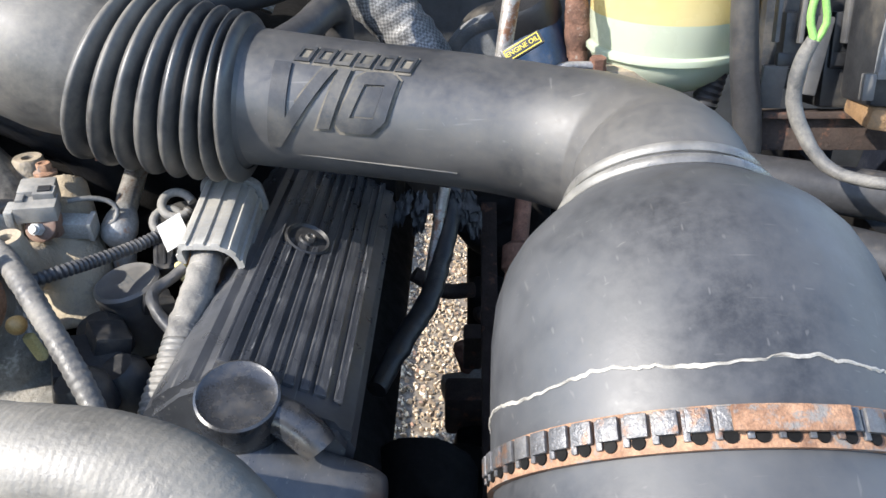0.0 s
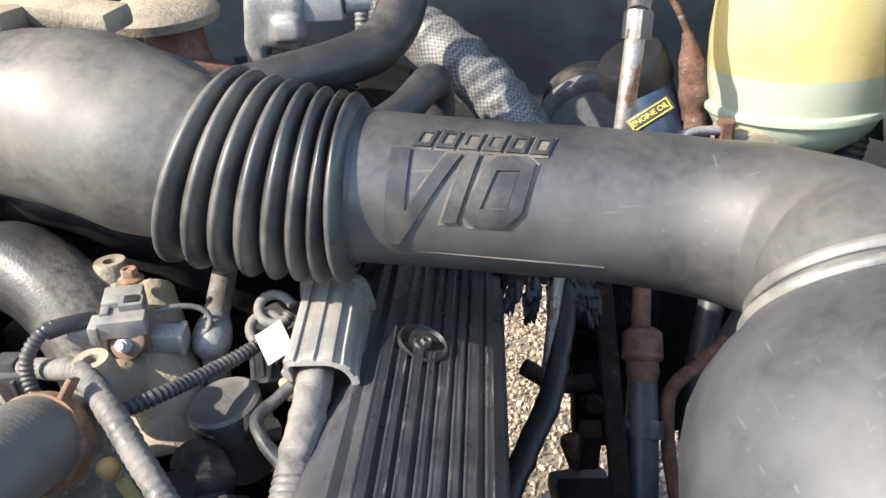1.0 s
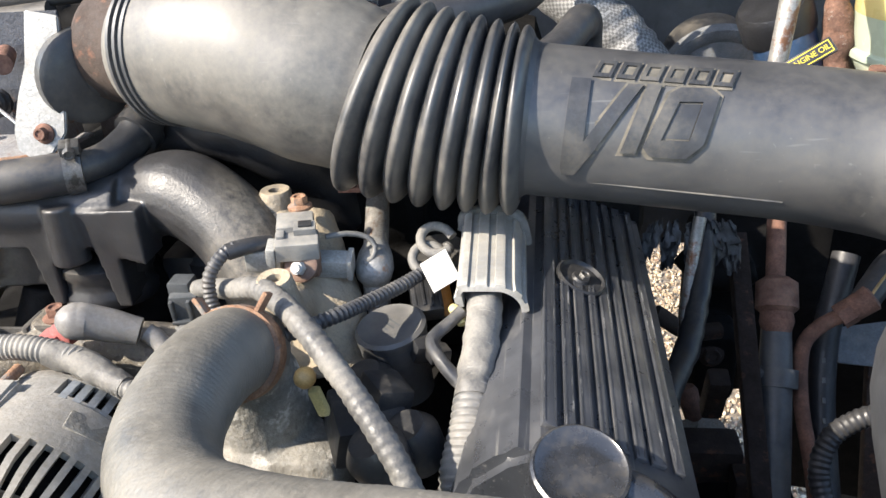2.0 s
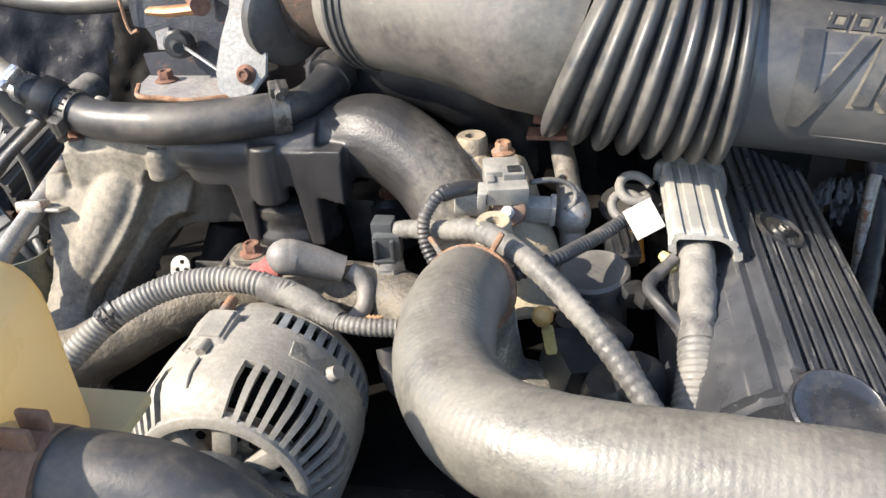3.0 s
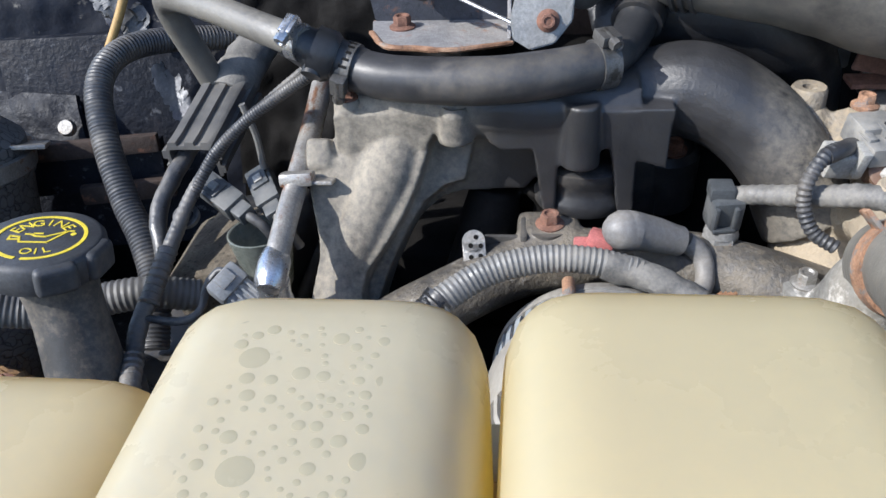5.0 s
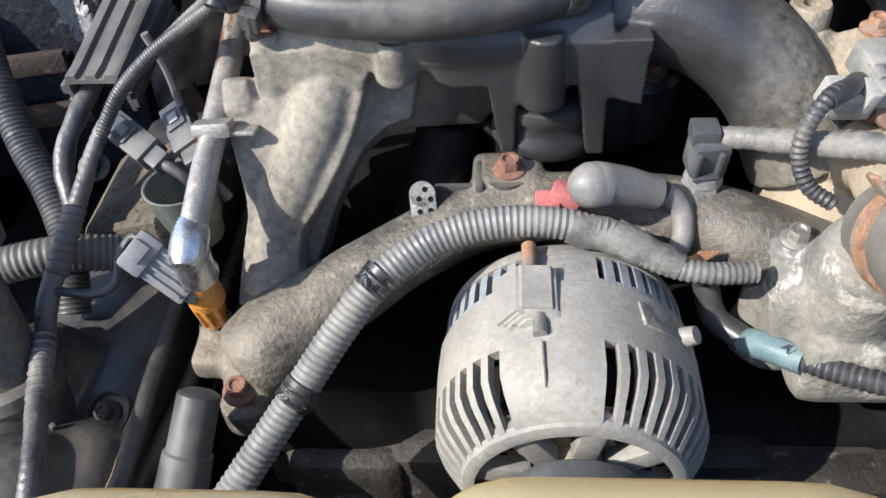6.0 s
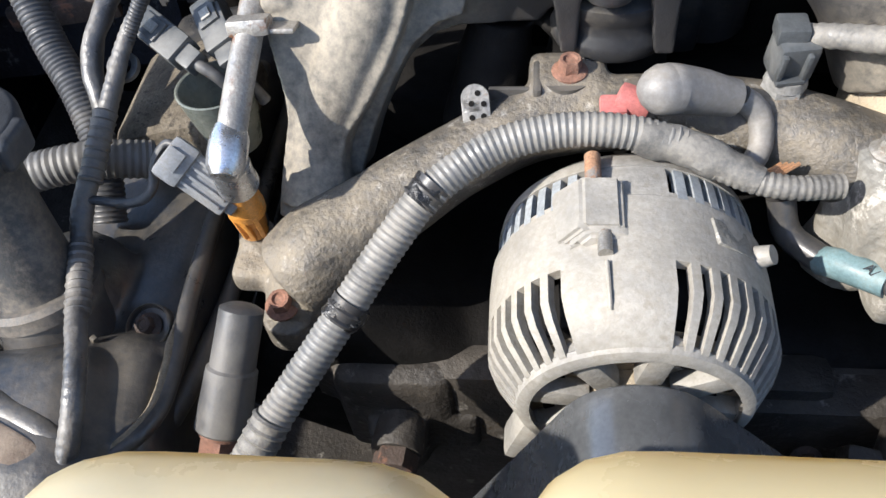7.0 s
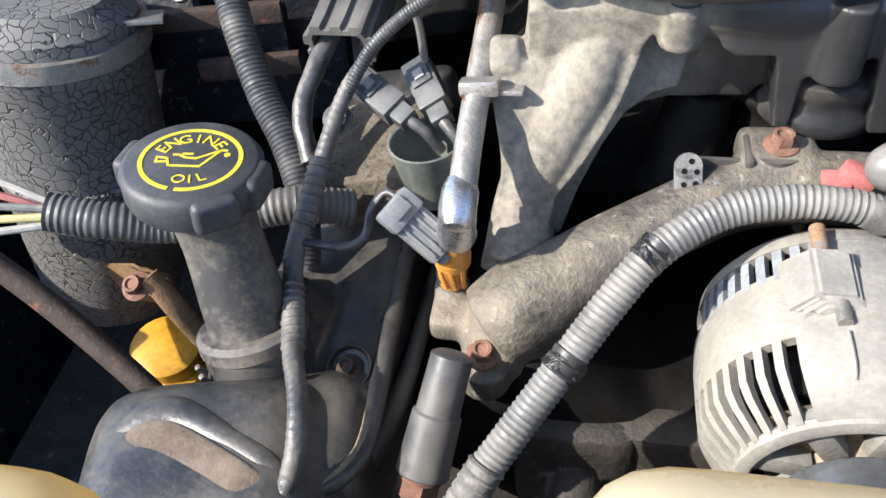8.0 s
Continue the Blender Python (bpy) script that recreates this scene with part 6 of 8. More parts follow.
cp = part("cap", lathe([(-0.024, 0.026), (-0.021, 0.0375), (-0.016, 0.0392), (-0.004, 0.0392), (-0.0012, 0.0375), (0.0, 0.0350), (0.0, 0.002)], CC, CN, 60), "cap", nk, "grey-black cap printed in yellow")
km = basis(CC, CN)
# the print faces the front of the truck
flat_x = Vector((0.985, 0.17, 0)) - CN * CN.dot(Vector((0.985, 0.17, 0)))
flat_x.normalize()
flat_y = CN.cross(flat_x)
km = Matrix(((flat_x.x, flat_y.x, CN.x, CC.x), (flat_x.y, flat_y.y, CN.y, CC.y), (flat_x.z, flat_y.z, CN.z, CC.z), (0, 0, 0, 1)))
for a in (-12, 168, -60):
    m = km @ Matrix.Rotation(radians(a), 4, "Z")
    part("grip", moved(box((0.0365, 0, -0.0110), (0.012, 0.026, 0.020), 0.0058, seg=4), m), "cap", cp)


def ring_arc(r0, r1, a0, a1, h, m, step=4):
    k = int((a1 - a0) / step)
    vs, fs = [], []
    for i in range(k + 1):
        a = radians(a0 + (a1 - a0) * i / k)
        for r in (r0, r1):
            for z in (0.0, h):
                vs.append(tuple(m @ Vector((math.cos(a) * r, math.sin(a) * r, z))))
    for i in range(k):
        o, p = 4 * i, 4 * i + 4
        fs += [(o + 1, o + 3, p + 3, p + 1), (o, p, p + 2, o + 2), (o + 2, p + 2, p + 3, o + 3), (o, o + 1, p + 1, p)]
    fs += [(0, 2, 3, 1), (4 * k, 4 * k + 1, 4 * k + 3, 4 * k + 2)]
    return vs, fs


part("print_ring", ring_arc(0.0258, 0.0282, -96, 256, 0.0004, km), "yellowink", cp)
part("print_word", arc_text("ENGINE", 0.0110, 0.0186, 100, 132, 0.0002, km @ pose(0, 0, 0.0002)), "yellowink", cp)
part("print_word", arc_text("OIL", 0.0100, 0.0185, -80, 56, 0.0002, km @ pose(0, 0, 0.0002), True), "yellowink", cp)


def stroke(pts, w):
    gs = []
    for (x0, y0), (x1, y1) in zip(pts, pts[1:]):
        L = math.hypot(x1 - x0, y1 - y0)
        gs.append(moved(box((0, 0, 0), (L + w * 0.8, w, 0.0004), 0), km @ pose((x0 + x1) / 2, (y0 + y1) / 2, 0.0002, 0, 0, math.degrees(math.atan2(y1 - y0, x1 - x0)))))
    return join(*gs)


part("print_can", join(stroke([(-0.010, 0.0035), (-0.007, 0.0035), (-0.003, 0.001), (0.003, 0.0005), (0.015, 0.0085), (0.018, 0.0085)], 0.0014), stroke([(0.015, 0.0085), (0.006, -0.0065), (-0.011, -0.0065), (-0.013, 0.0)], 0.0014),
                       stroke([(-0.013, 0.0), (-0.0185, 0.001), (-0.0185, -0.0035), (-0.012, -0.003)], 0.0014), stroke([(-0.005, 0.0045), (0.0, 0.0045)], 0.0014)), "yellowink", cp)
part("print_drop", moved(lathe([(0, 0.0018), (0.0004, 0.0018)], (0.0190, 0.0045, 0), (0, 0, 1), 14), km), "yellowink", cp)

# fuel rail, injector and connector on the passenger side
fp = thing("fuel_rail_passenger", (-0.67, 0.5, 1.27), "rust-streaked steel fuel rail tube with a bright zinc elbow", "fuel rail")
part("tube", tube([(-0.671, 0.472, 1.293), (-0.671, 0.50, 1.302), (-0.670, 0.545, 1.316), (-0.668, 0.60, 1.335), (-0.667, 0.66, 1.36)], 0.0080, 22), "steeltube", fp)
part("elbow", join(lathe([(-0.013, 0.003), (-0.012, 0.007), (-0.007, 0.0100), (0, 0.0106), (0.010, 0.0104), (0.016, 0.0086)], (-0.6725, 0.467, 1.289), (0.02, 0.75, 0.3), 28), tube([(-0.673, 0.468, 1.284), (-0.675, 0.470, 1.270), (-0.676, 0.473, 1.262)], [0.0106, 0.0112, 0.0120], 22)), "zinc", fp)
part("strap", join(box((-0.668, 0.536, 1.319), (0.024, 0.013, 0.010), 0.003, (-18, -4, 0)), box((-0.654, 0.538, 1.316), (0.022, 0.014, 0.003), 0.001, (-18, 0, 0))), "steeltube", fp)
part("strap_bolt", join(cyl((-0.661, 0.556, 1.324), (-0.648, 0.557, 1.326), 0.0045), lathe([(0, 0.008), (0.002, 0.008)], (-0.654, 0.556, 1.325), (1, 0, 0), 18)), "steel", fp)
inj = thing("fuel_injector", (-0.68, 0.48, 1.2), "orange plastic fuel injector seated in the runner", "injector")
part("body", join(tube([(-0.676, 0.474, 1.262), (-0.679, 0.478, 1.245), (-0.681, 0.480, 1.236)], [0.0088, 0.0095, 0.0115], 20), lathe([(0, 0.0115), (0.006, 0.0115), (0.008, 0.0098), (0.030, 0.0088)], (-0.681, 0.480, 1.236), (-0.1, 0.15, -1), 20)), "orange", inj)
part("seal", lathe([(0, 0.0098), (0.004, 0.0102), (0.006, 0.009)], (-0.6845, 0.486, 1.209), (0.1, -0.15, 1), 20), "rubber", inj)
part("ridge", join(*[box((-0.681 + 0.0095 * math.sin(radians(a)), 0.4815 - 0.0095 * math.cos(radians(a)), 1.221), (0.003, 0.003, 0.022), 0.0008, (8, -6, a)) for a in (-40, 0, 40)]), "orange", inj)
ic = thing("injector_connector", (-0.70, 0.478, 1.25), "pale grey ridged injector connector with a thin dark lead", "connector")
icx = Vector((0.0355, -0.0125, -0.027)).normalized()
icz = (Vector((0.15, -0.55, 0.8)) - icx * icx.dot(Vector((0.15, -0.55, 0.8)))).normalized()
icy = icz.cross(icx)
icm = Matrix(((icx.x, icy.x, icz.x, -0.700), (icx.y, icy.y, icz.y, 0.478), (icx.z, icy.z, icz.z, 1.2605), (0, 0, 0, 1)))
part("shell", moved(join(box((0, 0, 0), (0.044, 0.022, 0.016), 0.0025), box((-0.014, 0, 0.002), (0.016, 0.025, 0.020), 0.003), box((0.022, 0.0, -0.002), (0.010, 0.016, 0.012), 0.003)), icm), "greyconn", ic)
for i in range(4):
    part("ridge", moved(box((0.005, -0.0075 + 0.005 * i, 0.0085), (0.028, 0.0018, 0.0022), 0.0005), icm), "greyconn", ic)
part("latch", moved(box((-0.016, 0, 0.0125), (0.010, 0.012, 0.003), 0.0008), icm), "greyconn", ic)
part("lead", tube([(-0.712, 0.492, 1.268), (-0.722, 0.497, 1.268), (-0.731, 0.492, 1.258), (-0.735, 0.482, 1.245), (-0.748, 0.478, 1.238), (-0.775, 0.480, 1.237)], [0.0026, 0.0028, 0.003, 0.0030, 0.0030, 0.0030], 12, 0.002, wob=0.22), "conduitd", ic)
part("red_wires", join(tube([(-0.708, 0.494, 1.268), (-0.716, 0.497, 1.2685)], 0.0016, 8), tube([(-0.707, 0.490, 1.266), (-0.715, 0.494, 1.266)], 0.0016, 8)), "red", ic)

hw = harness("cover_harness", [(-0.66, 0.575, 1.385), (-0.70, 0.585, 1.352), (-0.735, 0.583, 1.320), (-0.760, 0.568, 1.290), (-0.772, 0.53, 1.262), (-0.780, 0.480, 1.236), (-0.776, 0.45, 1.225), (-0.766, 0.413, 1.222), (-0.750, 0.372, 1.226), (-0.746, 0.342, 1.216), (-0.757, 0.32, 1.19), (-0.78, 0.29, 1.15)],
             [0.003, 0.003, 0.0035, 0.0050, 0.0062, 0.0066, 0.0066, 0.0063, 0.0060, 0.0058, 0.0058], "loomtape", "dusty taped wiring loom lying along the valve cover", (0.0052, 0.00035), 20, 0.10)
wrap(hw, (-0.775, 0.51, 1.252), (0.1, 0.9, 0.45), 0.0068, 0.045, "loomtape", "dark dusty tape")
wrap(hw, (-0.771, 0.432, 1.2235), (0.25, -0.9, -0.1), 0.0067, 0.045, "loomtape", "dark dusty tape")
part("thin_conduit", tube([(-0.655, 0.568, 1.383), (-0.685, 0.576, 1.362), (-0.715, 0.580, 1.340), (-0.742, 0.577, 1.315), (-0.760, 0.566, 1.288), (-0.767, 0.558, 1.278)], 0.0046, 14, 0.005, (0.0026, 0.0006)), "conduitd", hw, "thin corrugated conduit")
part("ring_eye", lathe([(-0.002, 0.006), (-0.002, 0.010), (0.002, 0.010), (0.002, 0.006), (-0.002, 0.006)], (-0.767, 0.559, 1.272), (0, -0.5, 0.86), 24, False), "conduitd", hw)
hk = harness("corrugated_conduit", [(-0.79, 0.78, 1.33), (-0.834, 0.74, 1.343), (-0.858, 0.70, 1.348), (-0.866, 0.665, 1.335), (-0.855, 0.630, 1.305), (-0.832, 0.592, 1.266), (-0.811, 0.565, 1.245), (-0.795, 0.535, 1.222), (-0.79, 0.50, 1.19)],
             0.0115, "conduitd", "thick black corrugated conduit dropping beside the battery tray", (0.0034, 0.0009), 20)
hl = harness("loom_sleeve", [(-0.944, 0.478, 1.2520), (-0.926, 0.481, 1.2460), (-0.906, 0.485, 1.2395), (-0.868, 0.500, 1.2250), (-0.80, 0.52, 1.228), (-0.76, 0.535, 1.215)], 0.0130, "channel", "split corrugated loom with bare wires at its end", (0.0046, 0.0009), 18)
for i, mname in enumerate(("shroud", "paleyellow", "wiregrey", "red", "shroud")):
    part("wire", tube([(-0.938, 0.478 + 0.003 * (i - 2), 1.251 + 0.004 * (i % 3 - 1)), (-0.985, 0.470 + 0.008 * (i - 2), 1.262 + 0.005 * (i - 2)), (-1.06, 0.458 + 0.012 * (i - 2), 1.275 + 0.008 * (i - 2))], 0.0026, 8), mname, hl)
# grey channel shroud on this bank
ch = thing("coil_wire_channel", (-0.78, 0.65, 1.29), "dark grey ribbed plastic wire channel on the passenger bank", "wire shroud")
part("arch", channel_shell([(-0.0190, -0.0240), (-0.0205, -0.0060), (-0.0185, 0.0015), (-0.0140, 0.0030), (0.0120, 0.0030), (0.0170, 0.0010), (0.0195, -0.0060), (0.0195, -0.0260)], (-0.7780, 0.6150, 1.2980), (-0.7660, 0.7000, 1.3240), 0.0020, 7, 8, 0.0032), "channel", ch)
part("tape_band", tube([(-0.7690, 0.690, 1.313), (-0.7660, 0.702, 1.318), (-0.7610, 0.735, 1.326), (-0.755, 0.78, 1.335)], [0.020, 0.023, 0.021, 0.019], 20, 0.004, flat=0.8, wob=0.12), "tape", ch, "taped wiring leaving the channel")
part("inner_cable", tube([(-0.77, 0.70, 1.315), (-0.79, 0.62, 1.285), (-0.80, 0.58, 1.262), (-0.79, 0.55, 1.24)], 0.0068, 16, 0.003, wob=0.16), "loomtape", ch)
# plugs between channel and rail
for (c, r, nm, mt) in (((-0.744, 0.578, 1.279), (22, 8, -38), "connector_plug", "sensorplug"), ((-0.712, 0.588, 1.279), (25, 10, -62), "connector_plug", "sensorplug")):
    q = thing(nm, c, "dark grey rectangular wiring plug with a lead", "connector")
    pm_ = pose(*c, *r)
    part("shell", moved(join(box((0, 0, 0), (0.042, 0.020, 0.016), 0.002), box((0.026, 0, -0.001), (0.014, 0.014, 0.012), 0.002), box((-0.006, 0, 0.0085), (0.020, 0.014, 0.003), 0.0008)), pm_), mt, q)
    part("latch", moved(box((-0.004, 0, 0.0105), (0.008, 0.007, 0.002), 0.0005), pm_), "paleconn", q)
    part("lead", moved(tube([(0.032, 0, -0.001), (0.044, 0.002, -0.006), (0.052, 0.002, -0.022)], 0.004, 10), pm_), "conduitd", q)
solid("coil_well", join(lathe([(0, 0.0165), (0.040, 0.0235), (0.046, 0.0245), (0.0465, 0.0235), (0.046, 0.0225), (0.018, 0.0165)], (-0.705, 0.545, 1.222), (-0.05, 0.05, 1), 30)), "cup", "grey-green glossy cup of an ignition coil", "ignition coil")
solid("vertical_lead", tube([(-0.722, 0.60, 1.345), (-0.716, 0.60, 1.32), (-0.714, 0.598, 1.292)], 0.0028, 8), "wiregrey", "thin bent grey lead with a clip", "wire")
part_plate = join(box((-0.755, 0.60, 1.20), (0.08, 0.10, 0.05), 0.012, (0, -14, 0)))
M["sand"] = mat("caked_sand", (0.12, 0.100, 0.075), 0.9, scale=50, bump=1.0, grain=260, second=(0.17, 0.145, 0.108), vary=0.3, spot=(0.045, 0.038, 0.03), spots=0.18, spot_scale=190)
solid("sandy_cover_shoulder", part_plate, "sand", "sand-coated shoulder of the valve cover", "valve cover part")

# ---- dryer canister and the passenger corner ----
dr = thing("ac_accumulator", (-1.03, 0.63, 1.1), "black air conditioning canister wrapped in cracked foam", "accumulator")
crk = bpy.data.materials.new("cracked_foam")
crk.use_nodes = True
nt = crk.node_tree
vo = nt.nodes.new("ShaderNodeTexVoronoi")
vo.feature = "DISTANCE_TO_EDGE"
vo.inputs["Scale"].default_value = 120
tcn = nt.nodes.new("ShaderNodeTexCoord")
nz = nt.nodes.new("ShaderNodeTexNoise")
nz.inputs["Scale"].default_value = 40
mp = nt.nodes.new("ShaderNodeMix")
mp.data_type = "VECTOR"
mp.inputs[0].default_value = 0.022
nt.links.new(tcn.outputs["Object"], mp.inputs[4])
nt.links.new(tcn.outputs["Object"], nz.inputs["Vector"])
nt.links.new(nz.outputs["Color"], mp.inputs[5])
nt.links.new(mp.outputs[1], vo.inputs["Vector"])
rg = nt.nodes.new("ShaderNodeMapRange")
rg.inputs["From Max"].default_value = 0.055
nt.links.new(vo.outputs["Distance"], rg.inputs["Value"])
cx_ = nt.nodes.new("ShaderNodeMix")
cx_.data_type = "RGBA"
cx_.inputs[6].default_value, cx_.inputs[7].default_value = (0.040, 0.039, 0.037, 1), (0.135, 0.132, 0.126, 1)
nt.links.new(rg.outputs["Result"], cx_.inputs[0])
pb = nt.nodes["Principled BSDF"]
nt.links.new(cx_.outputs[2], pb.inputs["Base Color"])
pb.inputs["Roughness"].default_value = 0.62
bpn = nt.nodes.new("ShaderNodeBump")
bpn.inputs["Distance"].default_value, bpn.inputs["Strength"].default_value = 0.002, 0.9
nt.links.new(rg.outputs["Result"], bpn.inputs["Height"])
nt.links.new(bpn.outputs["Normal"], pb.inputs["Normal"])
M["cracked"] = crk
DA = Vector((0.10, 0.16, 1)).normalized()
DO = Vector((-1.045, 0.625, 1.09))
part("canister", lathe([(-0.09, 0.055), (-0.05, 0.068), (0.0, 0.070), (0.06, 0.0705), (0.064, 0.0725), (0.07, 0.0725), (0.072, 0.0705), (0.165, 0.0705), (0.169, 0.073), (0.178, 0.073), (0.181, 0.070), (0.20, 0.068), (0.215, 0.05)], DO, DA, 64), "cracked", dr)
part("strap", lathe([(0.175, 0.0735), (0.175, 0.0752), (0.190, 0.0752), (0.190, 0.0735)], DO, DA, 60), "steel", dr)
part("bracket", join(box((-0.985, 0.665, 1.275), (0.09, 0.05, 0.004), 0.001, (-20, 10, 25)), bolt((-0.99, 0.655, 1.281), (0.1, -0.3, 0.9), 0.013)), "steel", dr, "dull grey mounting bracket")
pc = thing("battery_tray", (-0.93, 0.80, 1.2), "flaking blue-black painted steel tray with rust blooms", "battery tray")
part("panel", box((-0.93, 0.78, 1.22), (0.20, 0.03, 0.22), 0.006, (-15, 0, 8)), "flaking", pc)
part("lip", box((-0.95, 0.735, 1.215), (0.16, 0.02, 0.05), 0.004, (-10, 0, 10)), "flaking", pc)
part("rusty_ledge", join(box((-0.93, 0.722, 1.243), (0.13, 0.012, 0.018), 0.003, (-10, 0, 12)), box((-0.90, 0.715, 1.20), (0.09, 0.010, 0.02), 0.003, (0, 0, 12))), "rustdark", pc)
M["foil"] = mat("crumpled_foil", (0.07, 0.073, 0.08), 0.45, metal=0.6, scale=40, bump=0.6, grain=120, spot=(0.05, 0.05, 0.06), spots=0.2, spot_scale=35)
def foil_strip(spine, wide, seed):
    """A torn foil ribbon along spine, crumpled, with thickness."""
    rng_ = random.Random(seed)
    line = [p for p, _ in catmull(spine, [1] * len(spine), 0.003)]
    vs_, fs_ = [], []
    cols = 9
    for lay in (0.0, 0.0012):
        for k_, p_ in enumerate(line):
            w_ = wide * (0.55 + 0.45 * math.sin(math.pi * (k_ + 0.5) / len(line))) * rng_.uniform(0.8, 1.15)
            for c_ in range(cols):
                u_ = c_ / (cols - 1) - 0.5
                d_ = 0.004 * noise.noise((k_ * 0.45 + seed, c_ * 0.8, seed)) + 0.003 * noise.noise((k_ * 1.1, c_ * 1.7 + seed, 2.0))
                vs_.append((p_.x + u_ * w_, p_.y + d_ - lay, p_.z + 0.35 * u_ * w_ + d_))
    n_ = len(line) * cols
    for k_ in range(len(line) - 1):
        for c_ in range(cols - 1):
            a_ = k_ * cols + c_
            fs_ += [(a_, a_ + 1, a_ + cols + 1, a_ + cols), (n_ + a_, n_ + a_ + cols, n_ + a_ + cols + 1, n_ + a_ + 1)]
    edge_ = [k_ * cols for k_ in range(len(line))] + [(len(line) - 1) * cols + c_ for c_ in range(1, cols)] + [k_ * cols + cols - 1 for k_ in range(len(line) - 2, -1, -1)] + list(range(cols - 2, 0, -1))
    for a_, b_ in zip(edge_, edge_[1:] + edge_[:1]):
        fs_.append((a_, b_, n_ + b_, n_ + a_))
    return vs_, fs_


for spine_, wide_, seed_ in (([(-0.9180, 0.7900, 1.3799), (-0.9032, 0.7800, 1.3660), (-0.8954, 0.7750, 1.3487)], 0.026, 1), ([(-0.8820, 0.7750, 1.3613), (-0.8746, 0.7700, 1.3472), (-0.8807, 0.7650, 1.3299)], 0.030, 2), ([(-0.8416, 0.7200, 1.3275), (-0.8227, 0.7000, 1.3139), (-0.8059, 0.6800, 1.2936)], 0.022, 3)):
    solid("torn_foil", foil_strip(spine_, wide_, seed_), "foil", "torn crumpled foil insulation strip", "foil", group="torn foil strips")
solid("yellowed_rod", tube([(-0.8679, 0.7700, 1.3961), (-0.8824, 0.7650, 1.3644), (-0.8948, 0.7600, 1.3411), (-0.9060, 0.7550, 1.3205)], 0.0042, 12), "ballyellow", "thin yellowed dipstick tube behind the hoses", "pipe")
st = thing("stud_bracket", (-0.9610, 0.7400, 1.2452), "flaking dark steel bracket with a pale round stud", "bracket")
part("plate", crumpled((-1.035, 0.748, 1.236), (0.095, -0.012, 0.0), (-0.012, 0.026, 0.044), 26, 16, 0.006, 5.0), "flaking", st)
part("stud", lathe([(0, 0.008), (0.004, 0.0085), (0.008, 0.007)], (-0.9536, 0.7350, 1.2574), (0.1, -0.8, 0.6), 20), "steel", st, "pale round stud")
wf = thing("washer_bottle", (-0.95, 0.51, 1.0), "amber yellow plastic bottle deep beside the engine", "bottle")
part("neck", lathe([(0, 0.03), (0.05, 0.032), (0.07, 0.030), (0.073, 0.026)], (-0.955, 0.52, 0.985), (0.1, -0.1, 1), 26), "amber", wf)
part("body", lathe([(-0.06, 0.030), (-0.03, 0.038), (0.02, 0.040), (0.045, 0.032), (0.055, 0.020)], (-0.950, 0.50, 0.985), (0.25, 0.05, 1), 30), "amber", wf)
bk = thing("brown_bracket", (-0.95, 0.53, 1.05), "rusty brown steel bracket under the canister", "bracket")
part("plate", hull([(-1.005, 0.550, 1.115), (-0.965, 0.545, 1.125), (-0.930, 0.540, 1.105), (-0.940, 0.535, 1.080), (-0.985, 0.540, 1.075), (-1.000, 0.560, 1.085), (-0.945, 0.560, 1.095)], 0.004), "brown", bk)
part("strap", tube([(-0.945, 0.532, 1.125), (-0.925, 0.522, 1.095), (-0.905, 0.515, 1.05), (-0.895, 0.51, 1.01)], [0.009, 0.010, 0.010, 0.010], 12, flat=0.4), "brown", bk)
part("bolt", bolt((-0.955, 0.525, 1.118), (0, -0.4, 0.9), 0.014), "rust", bk)
solid("heater_pipe", tube([(-1.10, 0.52, 1.19), (-1.03, 0.50, 1.14), (-0.96, 0.47, 1.10), (-0.90, 0.44, 1.06), (-0.86, 0.42, 1.0)], 0.010, 14), "rustdark", "dusty dark pipe running down past the canister", "pipe")
solid("heater_pipe_hose", tube([(-1.09, 0.46, 1.16), (-1.07, 0.42, 1.10), (-1.06, 0.38, 1.02), (-1.05, 0.3, 0.95)], 0.012, 14), "rubber", "black hose hanging beside the fender", "hose")

# castings in front of the passenger head
bx = thing("tensioner_bracket", (-0.62, 0.40, 1.05), "dark cast bracket with a capped bolt post", "bracket")
part("post", lathe([(0, 0.0145), (0.0015, 0.0158), (0.004, 0.0158), (0.037, 0.0146), (0.0385, 0.0130), (0.072, 0.0124), (0.074, 0.009)], (-0.6865, 0.3680, 1.1690), (0.19, 0.69, 0.69), 30), "channel", bx)
part("post_bolt", join(hexa((-0.6868, 0.3672, 1.1682), (-0.19, -0.69, -0.69), 0.0220, 0.012), lathe([(0, 0.0128), (0.002, 0.0128)], (-0.6868, 0.3676, 1.1686), (-0.19, -0.69, -0.69), 26)), "rust", bx)
fused(part("bracket", join(box((-0.60, 0.44, 1.09), (0.08, 0.05, 0.10), 0.012), box((-0.575, 0.43, 1.07), (0.06, 0.03, 0.05), 0.008), tube([(-0.60, 0.42, 1.04), (-0.60, 0.41, 1.10)], 0.02, 18), box((-0.64, 0.45, 1.11), (0.06, 0.04, 0.06), 0.01)), "grimyblock", bx), 0.003, 5)
part("rusty_plate", box((-0.560, 0.436, 1.094), (0.06, 0.014, 0.018), 0.003, (0, 0, 5)), "rust", bx)
part("post", lathe([(0, 0.0165), (0.002, 0.0175), (0.030, 0.0175), (0.032, 0.0195), (0.060, 0.0195)], (-0.5985, 0.390, 1.092), (0.05, 1, -0.05), 28), "grimyblock", bx)
part("post_bolt", hexa((-0.5985, 0.390, 1.092), (-0.05, -1, 0.05), 0.026, 0.012), "rustdark", bx)
